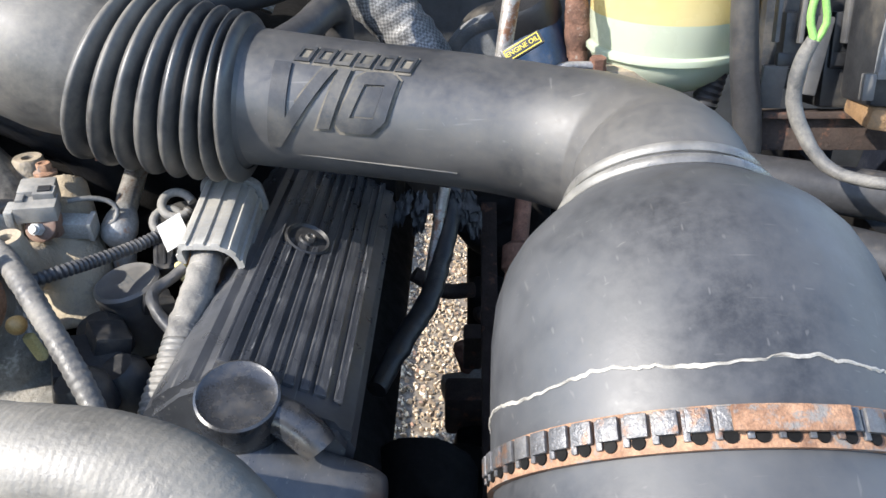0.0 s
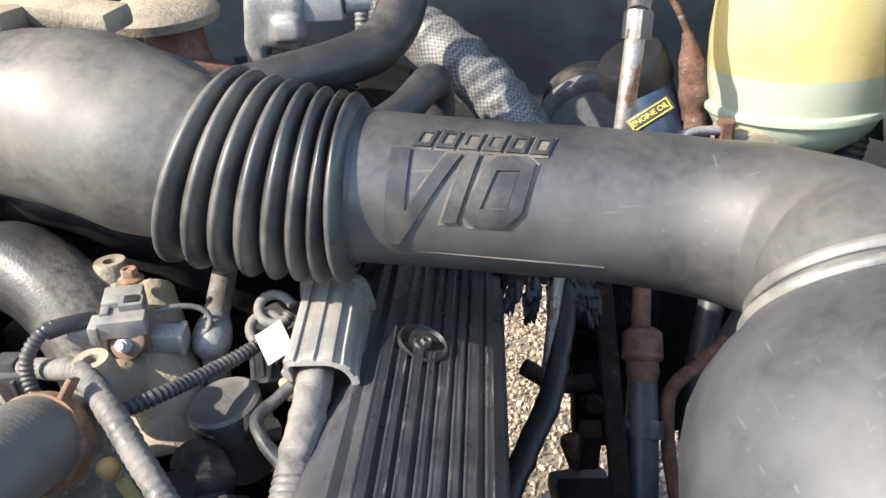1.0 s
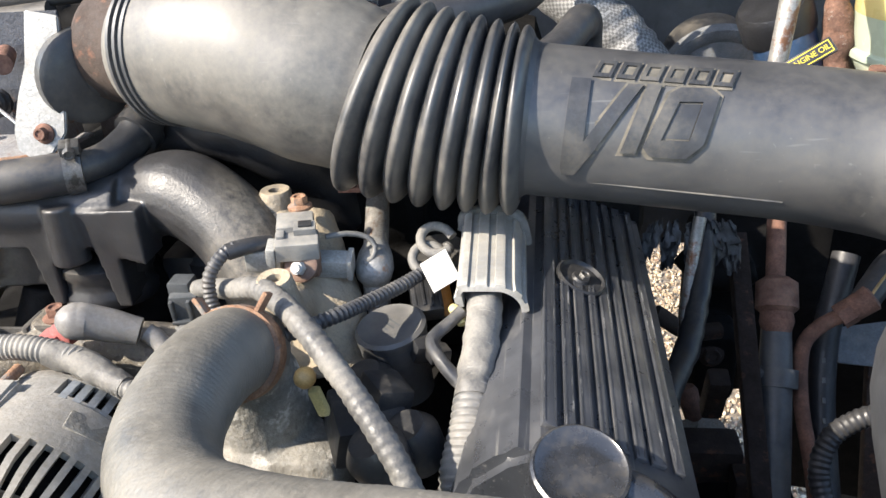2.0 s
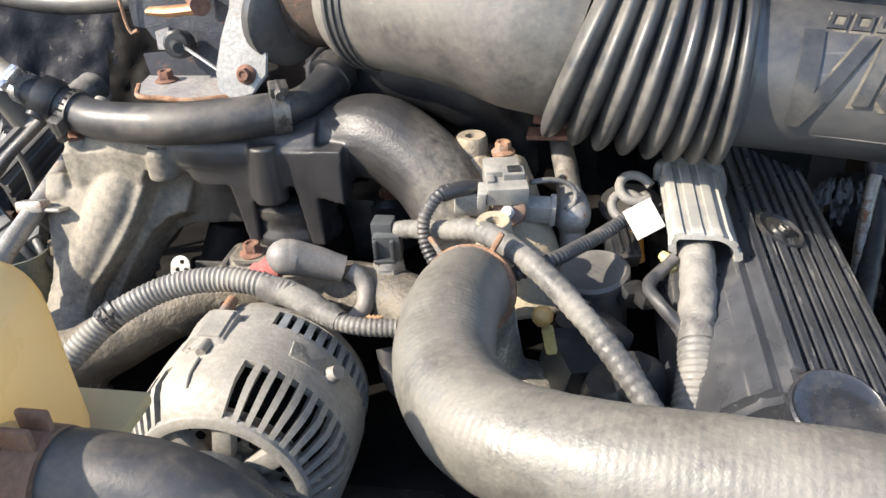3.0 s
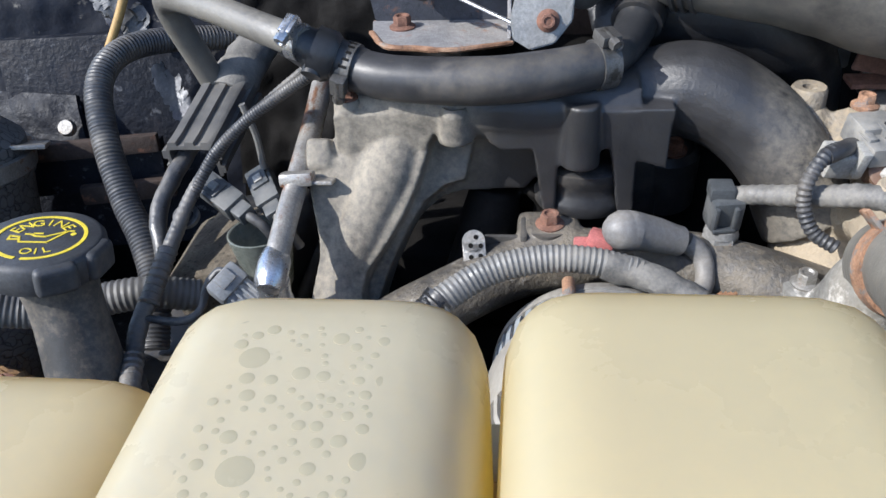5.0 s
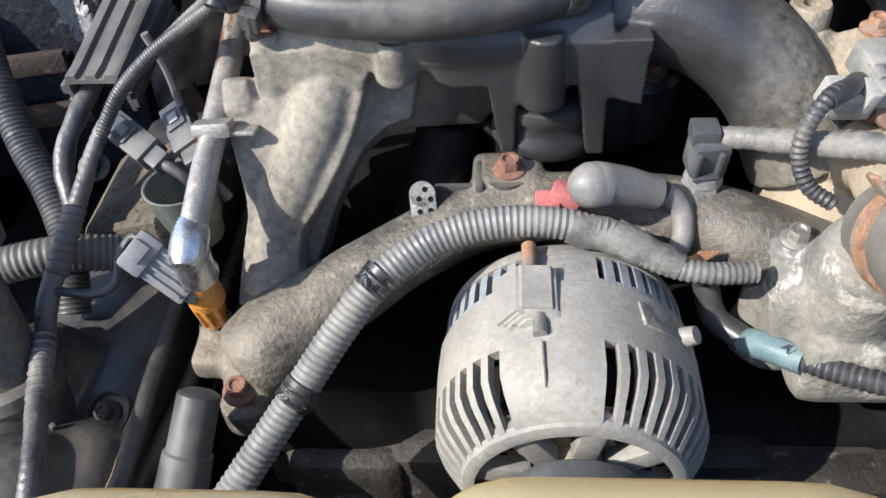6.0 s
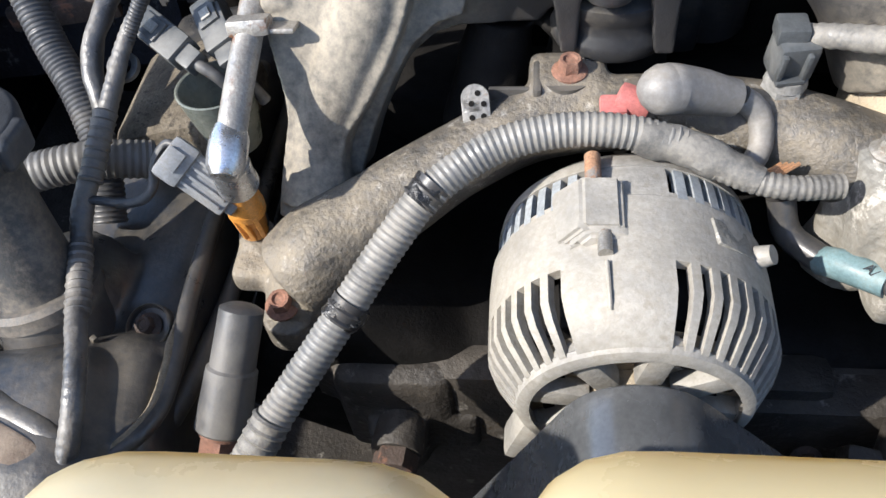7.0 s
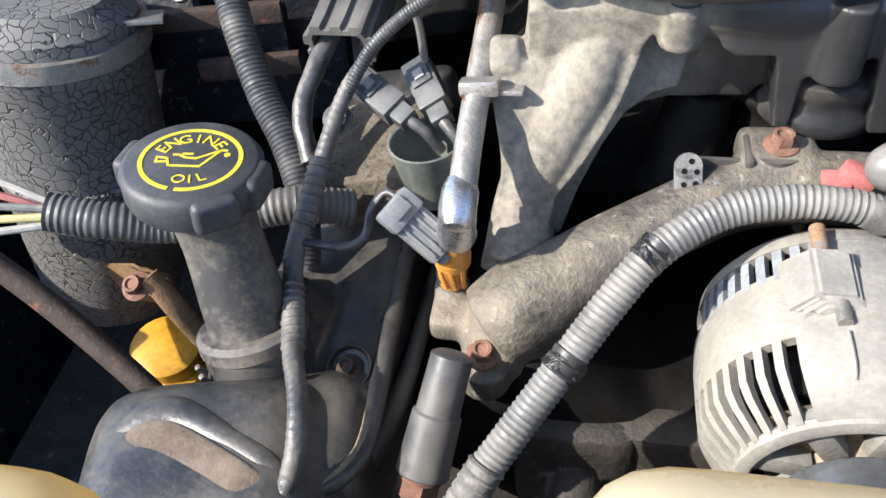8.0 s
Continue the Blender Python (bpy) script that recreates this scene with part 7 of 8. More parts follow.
by = thing("pump_bracket", (-0.34, 0.41, 1.05), "grimy cast pump bracket, darkened for shade, with rusty bolts", "bracket")
fused(part("bracket", join(box((-0.335, 0.435, 1.055), (0.07, 0.05, 0.09), 0.012), box((-0.372, 0.415, 1.030), (0.06, 0.04, 0.06), 0.01), box((-0.30, 0.445, 1.075), (0.09, 0.03, 0.11), 0.01)), "grimyblock", by), 0.003, 4)
part("post", lathe([(0, 0.021), (0.030, 0.020), (0.034, 0.0175), (0.060, 0.0175), (0.062, 0.014)], (-0.299, 0.372, 1.085), (0.05, 0.45, 1), 26), "grimyblock", by)
part("lug", box((-0.322, 0.386, 1.115), (0.020, 0.022, 0.028), 0.003, (20, 0, -12)), "grimyblock", by)
part("bolt", bolt((-0.300, 0.365, 1.084), (0, -0.8, 0.5), 0.014), "rust", by)
part("strap", box((-0.372, 0.425, 1.108), (0.055, 0.014, 0.022), 0.003, (0, 0, 4)), "rustdark", by)
part("bolt", bolt((-0.345, 0.395, 1.098), (0, -0.6, 0.8), 0.012), "rustdark", by)


# ---- behind the duct ----
hz = thing("heater_hose", (-0.17, 0.76, 1.42), "shiny black heater hose bending up to the firewall", "hose")
part("hose", tube([(-0.32, 0.70, 1.430), (-0.25, 0.71, 1.448), (-0.18, 0.745, 1.458), (-0.145, 0.785, 1.466), (-0.128, 0.82, 1.49), (-0.122, 0.85, 1.54), (-0.12, 0.88, 1.60)], [0.020, 0.020, 0.020, 0.021, 0.022, 0.021, 0.02], 26), "rubber", hz)
part("clamp", lathe([(-0.006, 0.0222), (-0.006, 0.0236), (0.006, 0.0236), (0.006, 0.0222)], (-0.126, 0.832, 1.507), (0.1, 0.4, 0.9), 28), "steel", hz)
solid("pcv_hose", join(tube([(-0.135, 0.655, 1.43), (-0.115, 0.685, 1.437), (-0.098, 0.72, 1.447), (-0.094, 0.74, 1.43), (-0.095, 0.74, 1.38)], [0.013, 0.0135, 0.014, 0.013, 0.013], 20)), "rubber", "dusty black vent hose rising behind the bellows", "hose")
M["braid"] = mat("metal_braid", (0.40, 0.40, 0.40), 0.42, metal=0.25, scale=60, bump=0.1, dusty=0.4, vary=0.5, dust=(0.36, 0.35, 0.33))
bn_ = M["braid"].node_tree
ck = bn_.nodes.new("ShaderNodeTexChecker")
ck.inputs["Scale"].default_value = 330
tc_ = bn_.nodes.new("ShaderNodeTexCoord")
mpn = bn_.nodes.new("ShaderNodeMapping")
mpn.inputs["Rotation"].default_value = (0.6, 0.7, 0.8)
bn_.links.new(tc_.outputs["Object"], mpn.inputs["Vector"])
bn_.links.new(mpn.outputs["Vector"], ck.inputs["Vector"])
bb = [n_ for n_ in bn_.nodes if n_.type == "BUMP"][0]
bb.inputs["Strength"].default_value = 0.9
bn_.links.new(ck.outputs["Fac"], bb.inputs["Height"])
bmix = bn_.nodes.new("ShaderNodeMix")
bmix.data_type, bmix.blend_type = "RGBA", "MULTIPLY"
bmix.inputs[0].default_value = 0.75
bsdf_ = bn_.nodes["Principled BSDF"]
bn_.links.new(bsdf_.inputs["Base Color"].links[0].from_socket, bmix.inputs[6])
bn_.links.new(ck.outputs["Color"], bmix.inputs[7])
bn_.links.new(bmix.outputs[2], bsdf_.inputs["Base Color"])
solid("braided_line", tube([(-0.17, 0.97, 1.49), (-0.125, 0.95, 1.445), (-0.088, 0.93, 1.42), (-0.051, 0.92, 1.385), (-0.018, 0.90, 1.345), (-0.005, 0.88, 1.29)], [0.030, 0.031, 0.031, 0.030, 0.028, 0.026], 22, wob=0.12), "braid", "frayed silver braided hose sleeve against the firewall", "hose")
eg = thing("vacuum_valve", (-0.33, 0.80, 1.42), "grey round vacuum valve on a rusty neck", "vacuum valve")
part("cap", lathe([(0, 0.03), (0.004, 0.048), (0.012, 0.05), (0.018, 0.046), (0.03, 0.02)], (-0.335, 0.80, 1.488), (0, -0.1, 1), 36), "alu", eg)
part("neck", join(tube([(-0.33, 0.80, 1.49), (-0.32, 0.79, 1.46), (-0.30, 0.78, 1.42)], [0.026, 0.024, 0.02], 18), box((-0.30, 0.775, 1.452), (0.05, 0.03, 0.02), 0.004, (0, 15, 10))), "rust", eg)
part("plug", join(box((-0.318, 0.735, 1.466), (0.04, 0.02, 0.022), 0.004, (0, 20, -10)), box((-0.290, 0.72, 1.455), (0.03, 0.024, 0.024), 0.004, (0, 30, -20))), "tape", eg)
tp = thing("position_sensor", (-0.235, 0.80, 1.45), "bright cast sensor block plugged into a grey connector", "sensor")
fused(part("casting", join(box((-0.235, 0.80, 1.490), (0.052, 0.035, 0.05), 0.008, (5, 8, 0)), box((-0.255, 0.80, 1.462), (0.018, 0.03, 0.035), 0.004), box((-0.222, 0.785, 1.482), (0.024, 0.02, 0.02), 0.005)), "lightsteel", tp), 0.003, 4)
part("connector", join(box((-0.195, 0.80, 1.496), (0.04, 0.022, 0.02), 0.003), tube([(-0.175, 0.80, 1.497), (-0.155, 0.81, 1.497)], 0.007, 12)), "greyconn", tp)
part("bracket", join(box((-0.25, 0.79, 1.445), (0.05, 0.004, 0.03), 0.001), box((-0.21, 0.79, 1.452), (0.03, 0.02, 0.012), 0.003)), "plastic", tp)
solid("wall_lead", tube([(-0.165, 0.86, 1.56), (-0.168, 0.86, 1.50), (-0.172, 0.85, 1.45), (-0.18, 0.83, 1.42)], 0.007, 12, 0.005, (0.005, 0.001)), "conduit", "pale conduit hanging down the firewall", "wiring")
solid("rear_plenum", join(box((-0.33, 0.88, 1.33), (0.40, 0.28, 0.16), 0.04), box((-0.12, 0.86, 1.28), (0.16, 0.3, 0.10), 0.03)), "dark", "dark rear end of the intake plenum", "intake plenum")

# brake booster, master cylinder and reservoir
bo = thing("brake_booster", (0.06, 0.98, 1.25), "dark round brake booster with a pale rim", "brake booster")
part("drum", lathe([(0, 0.05), (0.02, 0.055), (0.10, 0.058)], (0.062, 0.965, 1.318), (0.05, 1, 0.05), 48), "plastic", bo)
part("rim", lathe([(0.0, 0.053), (-0.004, 0.058), (-0.006, 0.067), (0.010, 0.070), (0.014, 0.058)], (0.062, 0.96, 1.318), (0.05, 1, 0.05), 56), "greyconn", bo, "pale grey rim")
mc = thing("filter_body", (0.08, 0.85, 1.32), "dark blue and black cylindrical filter body", "filter")
part("body", lathe([(-0.10, 0.028), (0.02, 0.029), (0.03, 0.026)], (0.098, 0.85, 1.380), (-0.25, 0.3, 1), 32), "fluidblue", mc)
part("cover", join(lathe([(-0.005, 0.029), (0.0, 0.034), (0.024, 0.034), (0.030, 0.030), (0.031, 0.012)], (0.090, 0.860, 1.404), (-0.35, -0.25, 0.8), 32)), "blackcast", mc)
ds = thing("oil_dipstick", (0.08, 0.73, 1.40), "pale dipstick tube with a black and yellow printed tag", "dipstick")
part("tube", tube([(0.052, 0.722, 1.38), (0.055, 0.724, 1.41), (0.063, 0.737, 1.468), (0.066, 0.742, 1.49)], [0.0075, 0.0075, 0.008, 0.0085], 16), "steeltube", ds, "dusty pale steel tube")
part("upper_fitting", join(hexa((0.0645, 0.740, 1.468), (0.1, 0.2, 1), 0.021, 0.022, False), tube([(0.066, 0.744, 1.488), (0.072, 0.765, 1.51)], [0.009, 0.011], 14), tube([(0.072, 0.765, 1.51), (0.078, 0.78, 1.56), (0.085, 0.79, 1.64)], 0.012, 14)), "dullsteel", ds)
lm = Matrix.Translation((0.0690, 0.692, 1.4200)) @ Euler((radians(58), radians(-31), radians(4))).to_matrix().to_4x4() @ Matrix.Scale(0.74, 4)
tg = part("tag", moved(box((0, 0, 0), (0.050, 0.017, 0.006), 0.002), lm), "plastic", ds, "black plastic dipstick tag")
part("tag_border", moved(join(box((0, 0.0060, 0.0031), (0.044, 0.001, 0.0004), 0), box((0, -0.0060, 0.0031), (0.044, 0.001, 0.0004), 0), box((-0.0216, 0, 0.0031), (0.001, 0.0124, 0.0004), 0), box((0.0216, 0, 0.0031), (0.001, 0.0124, 0.0004), 0)), lm), "yellowink", tg)
part("tag_words", text_geo("ENGINE OIL", 0.0080, 0.0002, lm @ pose(0, 0, 0.0032), 0.95), "yellowink", tg)
solid("brake_line_union", join(tube([(0.135, 0.83, 1.372), (0.136, 0.835, 1.395), (0.134, 0.84, 1.42), (0.13, 0.85, 1.45)], [0.0095, 0.0140, 0.0125, 0.005], 16, 0.004, wob=0.16), lathe([(0, 0.0105), (0.018, 0.0095)], (0.1375, 0.825, 1.362), (-0.05, 0.25, 1), 16),
                               tube([(0.13, 0.85, 1.45), (0.118, 0.855, 1.475), (0.10, 0.86, 1.50)], 0.003, 8)), "unionrust", "rust-covered brake line union", "brake fitting")
solid("brake_line", join(tube([(0.098, 0.74, 1.36), (0.100, 0.745, 1.378), (0.112, 0.75, 1.386), (0.13, 0.757, 1.385), (0.146, 0.76, 1.384)], 0.0042, 12)), "paintsteel", "bent steel brake line", "brake line")
solid("brake_line_nut", join(hexa((0.146, 0.76, 1.392), (0, 0.1, -1), 0.014, 0.018, False), box((0.150, 0.765, 1.378), (0.010, 0.012, 0.012), 0.003)), "rust", "rusty brake line nut", "brake fitting")
mcy = thing("master_cylinder", (0.2, 0.80, 1.30), "grey cast master cylinder under the fluid reservoir", "master cylinder")
part("body", join(lathe([(0, 0.03), (0.16, 0.032)], (0.19, 0.80, 1.335), (-0.15, 1, 0), 26), box((0.175, 0.785, 1.36), (0.06, 0.05, 0.04), 0.01)), "alu", mcy)
rs = thing("brake_fluid_reservoir", (0.222, 0.82, 1.36), "translucent brake fluid reservoir, yellowed above and pale green below", "fluid reservoir")
part("lower_bowl", lathe([(0.0, 0.035), (0.004, 0.050), (0.016, 0.066), (0.030, 0.0735), (0.036, 0.0745)], (0.222, 0.822, 1.350), (0, 0, 1), 48), "respale", rs, "pale green translucent lower bowl")
part("weld_bead", lathe([(0.0345, 0.074), (0.036, 0.0785), (0.040, 0.079), (0.042, 0.0785), (0.044, 0.0745)], (0.222, 0.822, 1.350), (0, 0, 1), 48), "respale", rs)
part("middle_bowl", lathe([(0.042, 0.0745), (0.060, 0.0765), (0.075, 0.077)], (0.222, 0.822, 1.350), (0, 0, 1), 48), "respale", rs)
part("upper_bowl", lathe([(0.074, 0.0770), (0.10, 0.0770), (0.14, 0.073), (0.155, 0.066), (0.17, 0.04)], (0.222, 0.822, 1.350), (0, 0, 1), 48), "resyellow", rs, "yellowed upper bowl")

# steering shaft, rods and cables down the driver's side
ss = thing("steering_shaft", (0.07, 0.65, 1.05), "rusty steering shaft with a greased coupling and grey sleeve", "steering shaft")
part("rod", tube([(0.088, 0.80, 1.285), (0.080, 0.745, 1.238), (0.076, 0.72, 1.212)], 0.0085, 16), "rust", ss)
part("coupling", join(lathe([(0, 0.011), (0.005, 0.018), (0.028, 0.0185), (0.032, 0.014), (0.040, 0.015), (0.050, 0.012)], (0.0775, 0.722, 1.214), (-0.06, -0.62, -0.72), 22), hexa((0.076, 0.71, 1.20), (-0.06, -0.62, -0.72), 0.030, 0.012, False)), "rust", ss)
part("sleeve", tube([(0.075, 0.695, 1.18), (0.070, 0.66, 1.14), (0.062, 0.60, 1.07), (0.05, 0.52, 0.97), (0.04, 0.46, 0.90)], [0.013, 0.0145, 0.0145, 0.0145, 0.0145], 22), "channel", ss, "grey rubber sleeve")
part("collar", join(lathe([(-0.008, 0.018), (0.008, 0.018)], (0.0715, 0.664, 1.146), (-0.1, -0.6, -0.75), 22), box((0.052, 0.662, 1.152), (0.016, 0.012, 0.012), 0.003)), "channel", ss)
solid("control_rod", join(box((0.045, 0.60, 1.11), (0.016, 0.40, 0.016), 0.002, (42, 0, 0))), "rodrust", "rust-brown square rod beside the steering shaft", "rod")
solid("exhaust_downpipe", tube([(-0.115, 0.80, 1.18), (-0.115, 0.72, 1.10), (-0.11, 0.62, 1.02), (-0.11, 0.5, 0.95)], [0.03, 0.034, 0.034, 0.034], 20), "rustdark", "dark rusty exhaust downpipe beside the engine", "exhaust pipe")
solid("engine_lead", tube([(0.010, 0.74, 1.30), (0.008, 0.70, 1.262), (0.001, 0.67, 1.235), (-0.012, 0.63, 1.205), (-0.034, 0.58, 1.19), (-0.052, 0.53, 1.18)], [0.009, 0.009, 0.0095, 0.010, 0.010, 0.009], 18, 0.004, wob=0.16), "plastic", "black taped cable drooping beside the valve cover", "cable")
solid("dipstick_tube", tube([(0.002, 0.70, 1.285), (-0.004, 0.685, 1.255), (-0.010, 0.66, 1.225), (-0.018, 0.62, 1.185)], 0.0055, 12), "steeltube", "dull brass-coloured tube behind the cover", "pipe")
solid("torn_heat_foil", join(*[foil_strip([(x_, 0.702, 1.280), (x_ + d_ * 0.5, 0.696, 1.262), (x_ + d_, 0.692, 1.262 - l_)], 0.016, 20 + k_) for k_, (x_, d_, l_) in enumerate(((-0.034, -0.010, 0.012), (-0.020, -0.004, 0.022), (-0.004, 0.004, 0.026), (0.010, 0.006, 0.018), (0.022, 0.010, 0.026)))]), "foil", "shredded silver foil wrap hanging under the duct", "foil")
solid("lower_bracket", join(box((0.03, 0.70, 1.02), (0.06, 0.04, 0.05), 0.006), box((0.06, 0.66, 0.98), (0.03, 0.03, 0.12), 0.005), tube([(0.02, 0.72, 1.02), (0.05, 0.70, 1.0), (0.09, 0.69, 0.99)], 0.012, 12)), "rustdark", "dark rusty linkage low in the gap", "bracket")
solid("exhaust_shield", join(box((-0.16, 0.9, 1.10), (0.03, 0.5, 0.20), 0.01, (0, 12, 0)), box((0.13, 0.95, 1.10), (0.12, 0.10, 0.30), 0.015)), "dark", "dark heat shield beside the engine", "heat shield")
solid("power_steering_pump", join(lathe([(0, 0.045), (0.02, 0.055), (0.09, 0.055), (0.10, 0.04)], (-0.01, 0.33, 1.08), (0, 1, 0), 32), box((0.0, 0.40, 1.10), (0.10, 0.06, 0.10), 0.02)), "dark", "black power steering pump low at the front", "pump")

# fuse boxes and cables on the driver's side
fb = thing("fuse_box", (0.36, 0.78, 1.33), "black plastic relay box with clips on a rusty steel tray", "fuse box")
part("box", join(box((0.345, 0.80, 1.42), (0.10, 0.08, 0.13), 0.006, (-12, 0, 0)), box((0.40, 0.765, 1.375), (0.10, 0.05, 0.06), 0.005, (-12, 0, 0))), "plastic", fb)
for i in range(4):
    part("relay", box((0.318 + 0.022 * i, 0.752, 1.41 + 0.012 * (i % 2)), (0.018, 0.018, 0.05), 0.002, (-12, 0, 2)), "plastic", fb)
    part("clip", box((0.312 + 0.024 * i, 0.742, 1.395 - 0.014 * (i % 2)), (0.014, 0.008, 0.012), 0.001, (-12, 0, 2)), "greyconn" if i % 2 else "plastic", fb)
part("tray", join(box((0.37, 0.745, 1.342), (0.15, 0.05, 0.006), 0.001, (-15, 0, 0)), box((0.37, 0.728, 1.328), (0.15, 0.006, 0.03), 0.001, (-15, 0, 0))), "rustdark", fb, "rusty steel tray")
part("grey_latch", join(box((0.338, 0.735, 1.40), (0.012, 0.012, 0.07), 0.002, (-12, 8, 0)), box((0.305, 0.74, 1.37), (0.022, 0.006, 0.04), 0.001)), "channel", fb)
fb2 = thing("power_box", (0.40, 0.70, 1.37), "grey weathered power distribution box with moulded latches", "fuse box")
part("box", join(box((0.395, 0.70, 1.425), (0.075, 0.06, 0.11), 0.008, (-10, 0, 0)), box((0.43, 0.695, 1.40), (0.05, 0.07, 0.06), 0.006)), "plastic", fb2)
part("latch", join(box((0.365, 0.668, 1.425), (0.012, 0.012, 0.05), 0.002), box((0.384, 0.664, 1.418), (0.016, 0.010, 0.036), 0.002), box((0.408, 0.662, 1.43), (0.014, 0.012, 0.05), 0.002)), "greyconn", fb2)
part("strap", box((0.40, 0.66, 1.462), (0.07, 0.01, 0.012), 0.002, (0, 25, 0)), "dark", fb2)
part("rusted_lug", join(box((0.395, 0.685, 1.362), (0.07, 0.05, 0.02), 0.006, (0, 8, 0)), box((0.42, 0.67, 1.35), (0.03, 0.03, 0.03), 0.006)), "brown", fb2, "brown rusted lug")
part("pale_lug", tube([(0.40, 0.66, 1.335), (0.42, 0.65, 1.325), (0.44, 0.64, 1.31)], [0.012, 0.016, 0.014], 14), "shroud", fb2)
gw = thing("ground_cable", (0.30, 0.62, 1.40), "grey taped cable with a bright green wire end", "cable")
part("sleeve", tube([(0.282, 0.62, 1.445), (0.277, 0.622, 1.425), (0.278, 0.622, 1.395), (0.290, 0.615, 1.368), (0.305, 0.60, 1.350), (0.325, 0.585, 1.345), (0.36, 0.57, 1.345), (0.42, 0.56, 1.34)], [0.005, 0.0060, 0.0060, 0.0058, 0.0054, 0.005, 0.005, 0.005], 16, wob=0.12), "tape", gw)
part("green_wire", join(tube([(0.282, 0.62, 1.445), (0.277, 0.622, 1.462), (0.28, 0.625, 1.49), (0.285, 0.63, 1.53)], 0.0030, 10), tube([(0.284, 0.62, 1.443), (0.289, 0.62, 1.457), (0.285, 0.622, 1.475), (0.28, 0.625, 1.495)], 0.0028, 10)), "green", gw)
solid("loom_pole", tube([(0.252, 0.725, 1.56), (0.258, 0.72, 1.47), (0.268, 0.718, 1.40), (0.280, 0.715, 1.34), (0.29, 0.71, 1.26)], [0.0115, 0.0115, 0.0125, 0.0130, 0.013], 18), "rubber", "thick grey hose dropping beside the reservoir", "hose")
solid("ribbed_boot", tube([(0.272, 0.79, 1.385), (0.262, 0.78, 1.36), (0.255, 0.775, 1.335), (0.25, 0.77, 1.30)], [0.010, 0.013, 0.014, 0.013], 16, 0.005, (0.006, 0.0016)), "rubber", "ribbed rubber boot behind the elbow", "boot")
for i, (a, b, c, r) in enumerate((((0.26, 0.70, 1.30), (0.36, 0.66, 1.30), (0.5, 0.60, 1.30), 0.022), ((0.25, 0.66, 1.27), (0.36, 0.60, 1.265), (0.5, 0.52, 1.26), 0.024), ((0.26, 0.56, 1.22), (0.36, 0.5, 1.21), (0.5, 0.42, 1.2), 0.026))):
    solid("side_hose", tube([a, b, c], r, 18), "rubber", "dark hose crossing to the fender", "hose", group="hoses to the fender")

# dark pieces in the gap behind the steering shaft
solid("brake_line_clip", join(tube([(-0.03, 0.70, 1.19), (0.0, 0.70, 1.17), (0.03, 0.71, 1.165)], 0.008, 12), box((0.03, 0.70, 1.10), (0.02, 0.02, 0.06), 0.004, (20, 0, 0))), "rustdark", "small rusty clip and line low in the gap", "brake line")

# added near-black block stands in for the dark of the gap
em = thing("gap_filler_block", (0.05, 0.84, 1.0), "added black block filling the shadowed gap", "engine mount")
fused(part("casting", join(box((0.075, 0.88, 1.12), (0.10, 0.05, 0.16), 0.015), box((0.050, 0.82, 1.06), (0.05, 0.05, 0.09), 0.01), tube([(0.02, 0.86, 1.17), (0.05, 0.84, 1.15), (0.09, 0.84, 1.16)], 0.018, 14)), "dark", em), 0.004, 4)
part("stud", bolt((0.045, 0.795, 1.08), (0, -1, 0.3), 0.016), "rustdark", em)
rp = thing("steering_pipe", (0.10, 0.66, 1.07), "rusty bent steering pipe with a crimped fitting", "pipe")
part("pipe", tube([(0.132, 0.694, 1.194), (0.115, 0.693, 1.185), (0.100, 0.689, 1.170), (0.095, 0.680, 1.152), (0.094, 0.658, 1.122), (0.097, 0.635, 1.095), (0.099, 0.613, 1.071), (0.10, 0.57, 1.02)], 0.0065, 14), "rust", rp)
part("fitting", join(hexa((0.126, 0.694, 1.190), (0.8, 0.1, 0.6), 0.020, 0.014, False), lathe([(0, 0.011), (0.018, 0.012), (0.02, 0.009)], (0.136, 0.695, 1.198), (0.8, 0.1, 0.6), 18)), "rust", rp)
part("hose_end", tube([(0.144, 0.697, 1.203), (0.158, 0.712, 1.212), (0.180, 0.732, 1.226), (0.23, 0.76, 1.24)], [0.012, 0.0125, 0.013, 0.013], 16), "rubber", rp)
part("yellow_stripe", tube([(0.146, 0.690, 1.213), (0.160, 0.705, 1.2225), (0.182, 0.725, 1.236)], 0.0014, 6), "ballyellow", rp, "faded yellow stripe")
ph = thing("pressure_hose", (0.125, 0.70, 1.05), "black pressure hose with a worn row of print", "hose")
part("hose", tube([(0.150, 0.765, 1.215), (0.140, 0.746, 1.184), (0.130, 0.726, 1.146), (0.124, 0.693, 1.096), (0.122, 0.641, 1.035), (0.12, 0.58, 0.97)], 0.0125, 18), "rubber", ph)
for i in range(6):
    f_ = i / 6
    part("print_bar", box((0.1245 - 0.001 * i, 0.7065 - 0.011 * i, 1.136 - 0.0145 * i), (0.003, 0.005, 0.002), 0.0003, (55, 0, 0)), "wiregrey", ph)
solid("convoluted_hose", tube([(0.20, 0.625, 1.175), (0.165, 0.615, 1.160), (0.141, 0.612, 1.152), (0.122, 0.611, 1.145), (0.102, 0.606, 1.130), (0.092, 0.592, 1.106), (0.097, 0.570, 1.08), (0.11, 0.54, 1.04)], 0.0088, 18, 0.005, (0.0052, 0.0011)), "rubber", "ribbed black convoluted hose curving round the steering shaft", "hose")
sp = thing("splash_plate", (0.18, 0.77, 1.0), "blue-grey dusty plate behind the steering hoses", "plate")
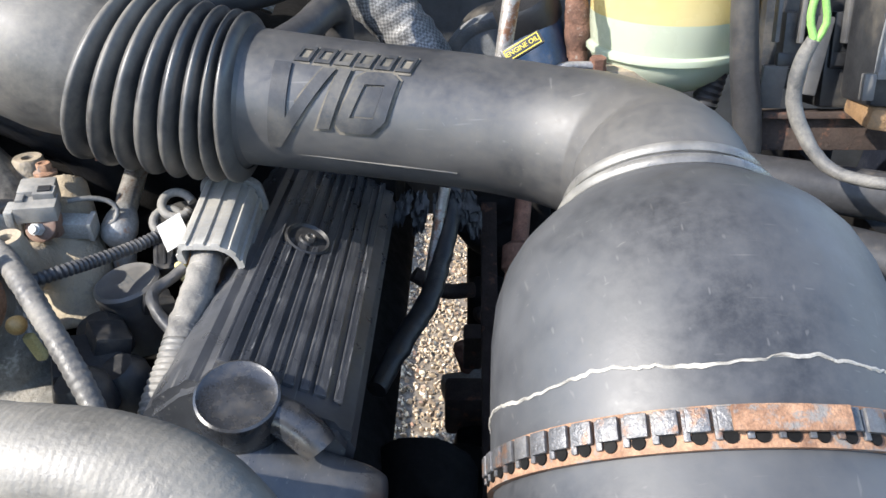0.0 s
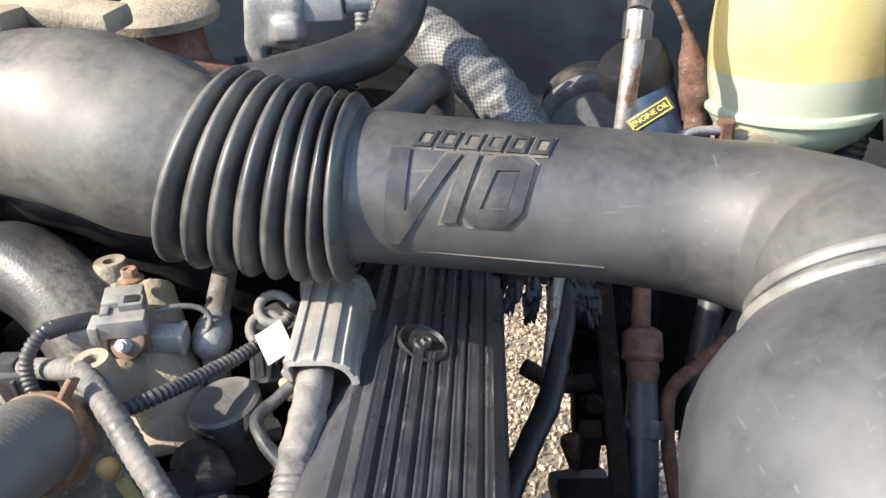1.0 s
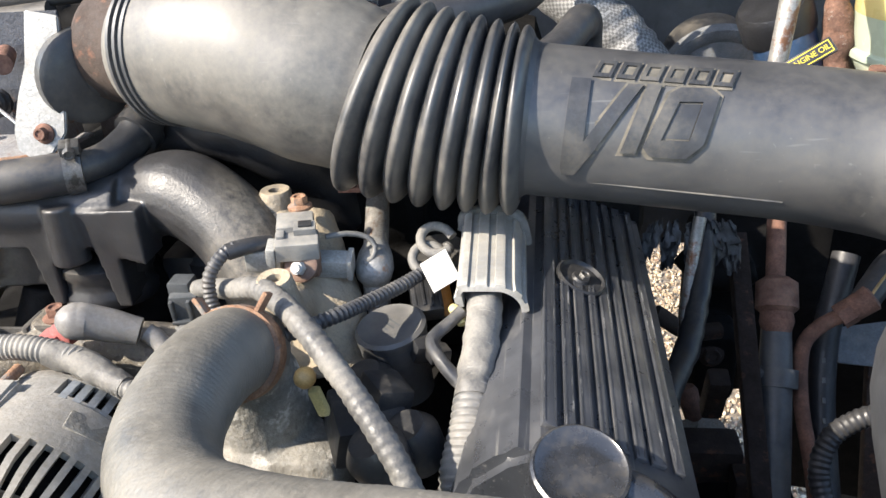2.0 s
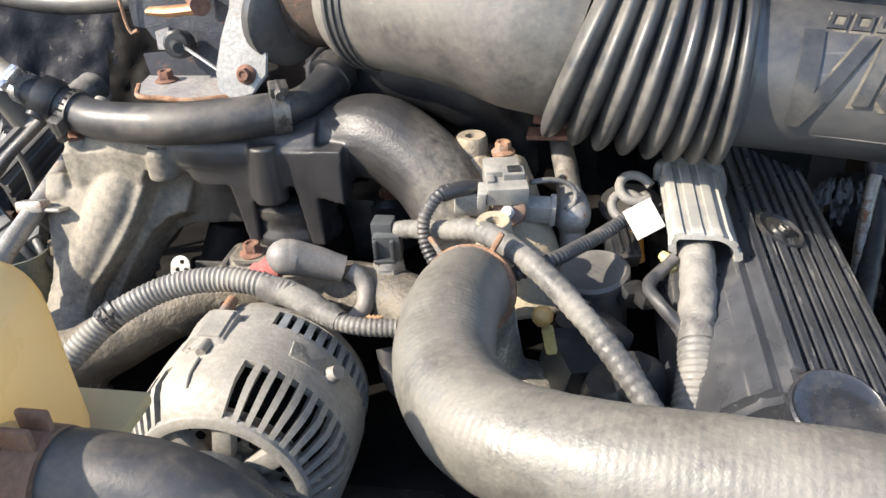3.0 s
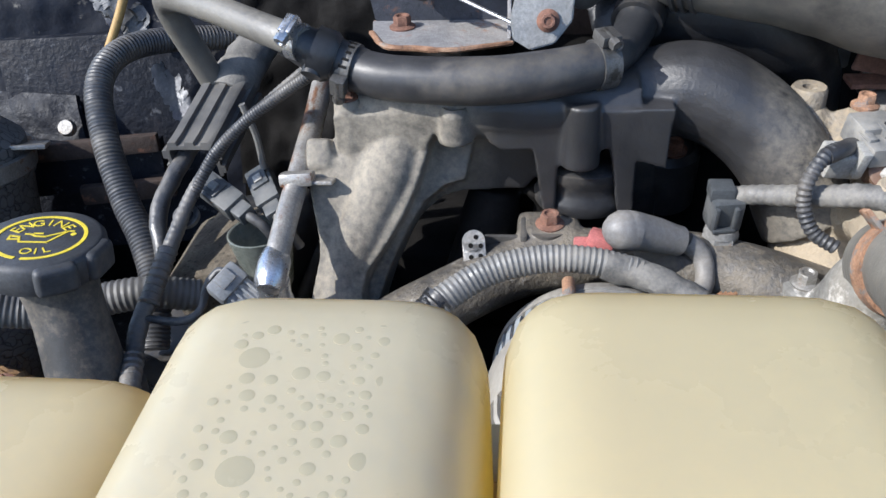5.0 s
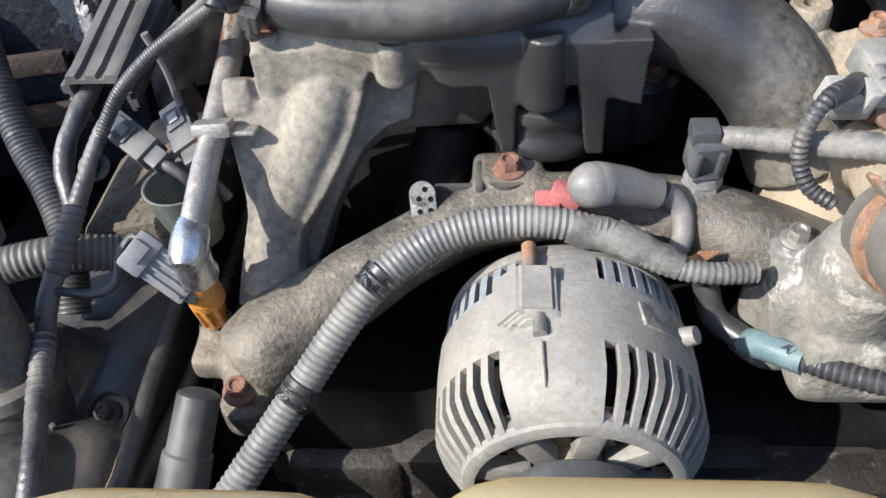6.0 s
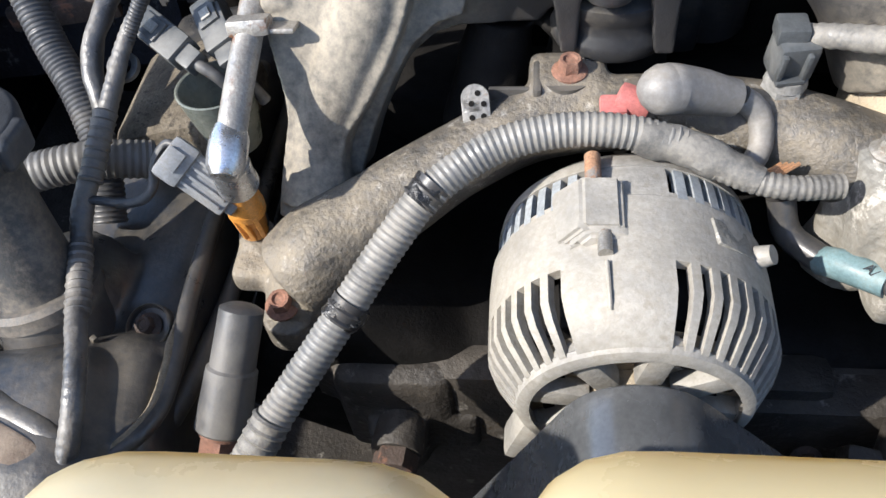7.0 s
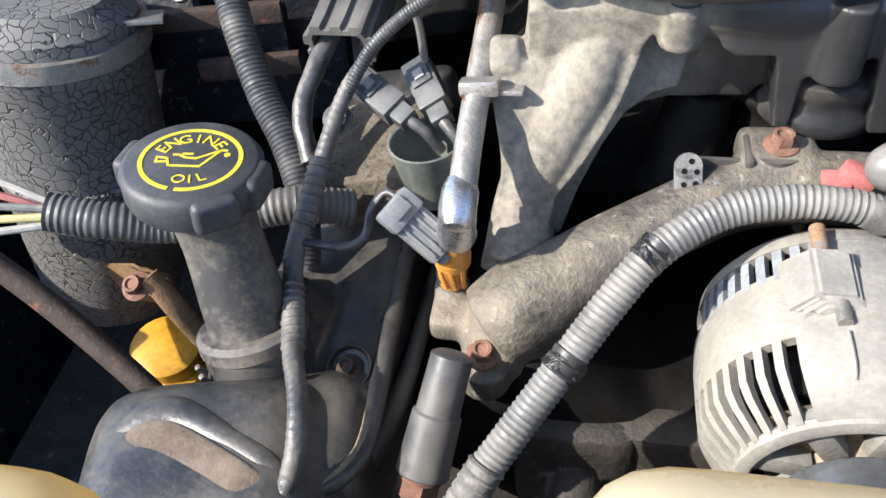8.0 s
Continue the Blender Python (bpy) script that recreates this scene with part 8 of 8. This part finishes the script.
part("plate", prism([(0.0, 0.0), (0.085, 0.012), (0.09, -0.045), (0.0, -0.036)], 0.003, Matrix.Translation((0.158, 0.785, 1.120)) @ Matrix.Rotation(radians(40), 4, "X"), 0.0008), "greyconn", sp)
part("stay", box((0.20, 0.74, 1.02), (0.024, 0.012, 0.16), 0.003, (-20, 0, 0)), "rustdark", sp, "rust-brown stay")
lk = thing("steering_linkage", (0.03, 0.75, 0.99), "rusty ball joint and link low in the gap", "linkage")
part("stud", lathe([(0, 0.010), (0.03, 0.0115), (0.036, 0.009)], (0.028, 0.763, 1.020), (-0.25, 0.25, 0.8), 18), "rust", lk)
part("joint", join(box((0.020, 0.748, 1.008), (0.050, 0.030, 0.026), 0.008, (15, 0, 10)), lathe([(0, 0.016), (0.02, 0.014)], (0.04, 0.745, 1.01), (0, -0.4, 0.9), 18)), "steel", lk)
part("link", tube([(0.034, 0.742, 1.005), (0.042, 0.732, 0.997), (0.064, 0.725, 0.994), (0.11, 0.71, 0.99)], [0.011, 0.010, 0.009, 0.009], 14), "rust", lk)
# added near-black mass keeps the bottom of the gap dark
cm_ = thing("gap_bottom_mass", (-0.01, 0.60, 0.9), "added black mass with a round face filling the bottom of the gap", "steering gear")
fused(part("casting", join(box((-0.005, 0.590, 0.985), (0.12, 0.10, 0.10), 0.03), lathe([(0, 0.05), (0.06, 0.055)], (-0.02, 0.50, 1.05), (0, 1, 0.2), 28), box((0.06, 0.66, 0.97), (0.10, 0.08, 0.08), 0.02)), "dark", cm_), 0.004, 5)
part("cover", lathe([(0, 0.036), (0.006, 0.036), (0.008, 0.03)], (-0.02, 0.495, 1.052), (0, -1, 0.2), 28), "dark", cm_)
# added panels supply the unlit black background behind the steering hoses
solid("dark_backing_panel", join(box((0.36, 1.02, 0.95), (0.30, 0.02, 0.50), 0.004, (-8, 0, -12)), box((0.47, 0.75, 0.95), (0.02, 0.60, 0.50), 0.004)), "dark", "added black panel giving a dark background behind the steering hoses", "wheel arch liner", "structure")

ph_ = thing("pump_housing", (-0.24, 0.37, 1.18), "sandy cast pump housing under the radiator hose", "pump")
fused(part("casting", join(tube([(-0.275, 0.400, 1.215), (-0.258, 0.378, 1.215), (-0.240, 0.362, 1.208), (-0.205, 0.350, 1.205)], [0.016, 0.018, 0.017, 0.016], 20), box((-0.225, 0.375, 1.185), (0.08, 0.04, 0.05), 0.012)), "alu", ph_), 0.0025, 5)
part("bolt", join(lathe([(-0.006, 0.012), (0.002, 0.0125), (0.004, 0.010)], (-0.235, 0.350, 1.226), (0.1, -0.5, 0.8), 24), hexa((-0.2345, 0.348, 1.229), (0.1, -0.5, 0.8), 0.013, 0.009)), "rust", ph_)
for i in range(5):
    part("relay_rib", box((0.300 + 0.020 * i, 0.744 - 0.004 * (i % 2), 1.436), (0.004, 0.010, 0.050), 0.001, (-12, 0, 0)), "channel", fb)
for i in range(3):
    part("moulded_tab", box((0.352 + 0.024 * i, 0.660, 1.395 + 0.012 * (i % 2)), (0.010, 0.008, 0.022), 0.0015, (-10, 6 * i, 0)), "channel", fb2)
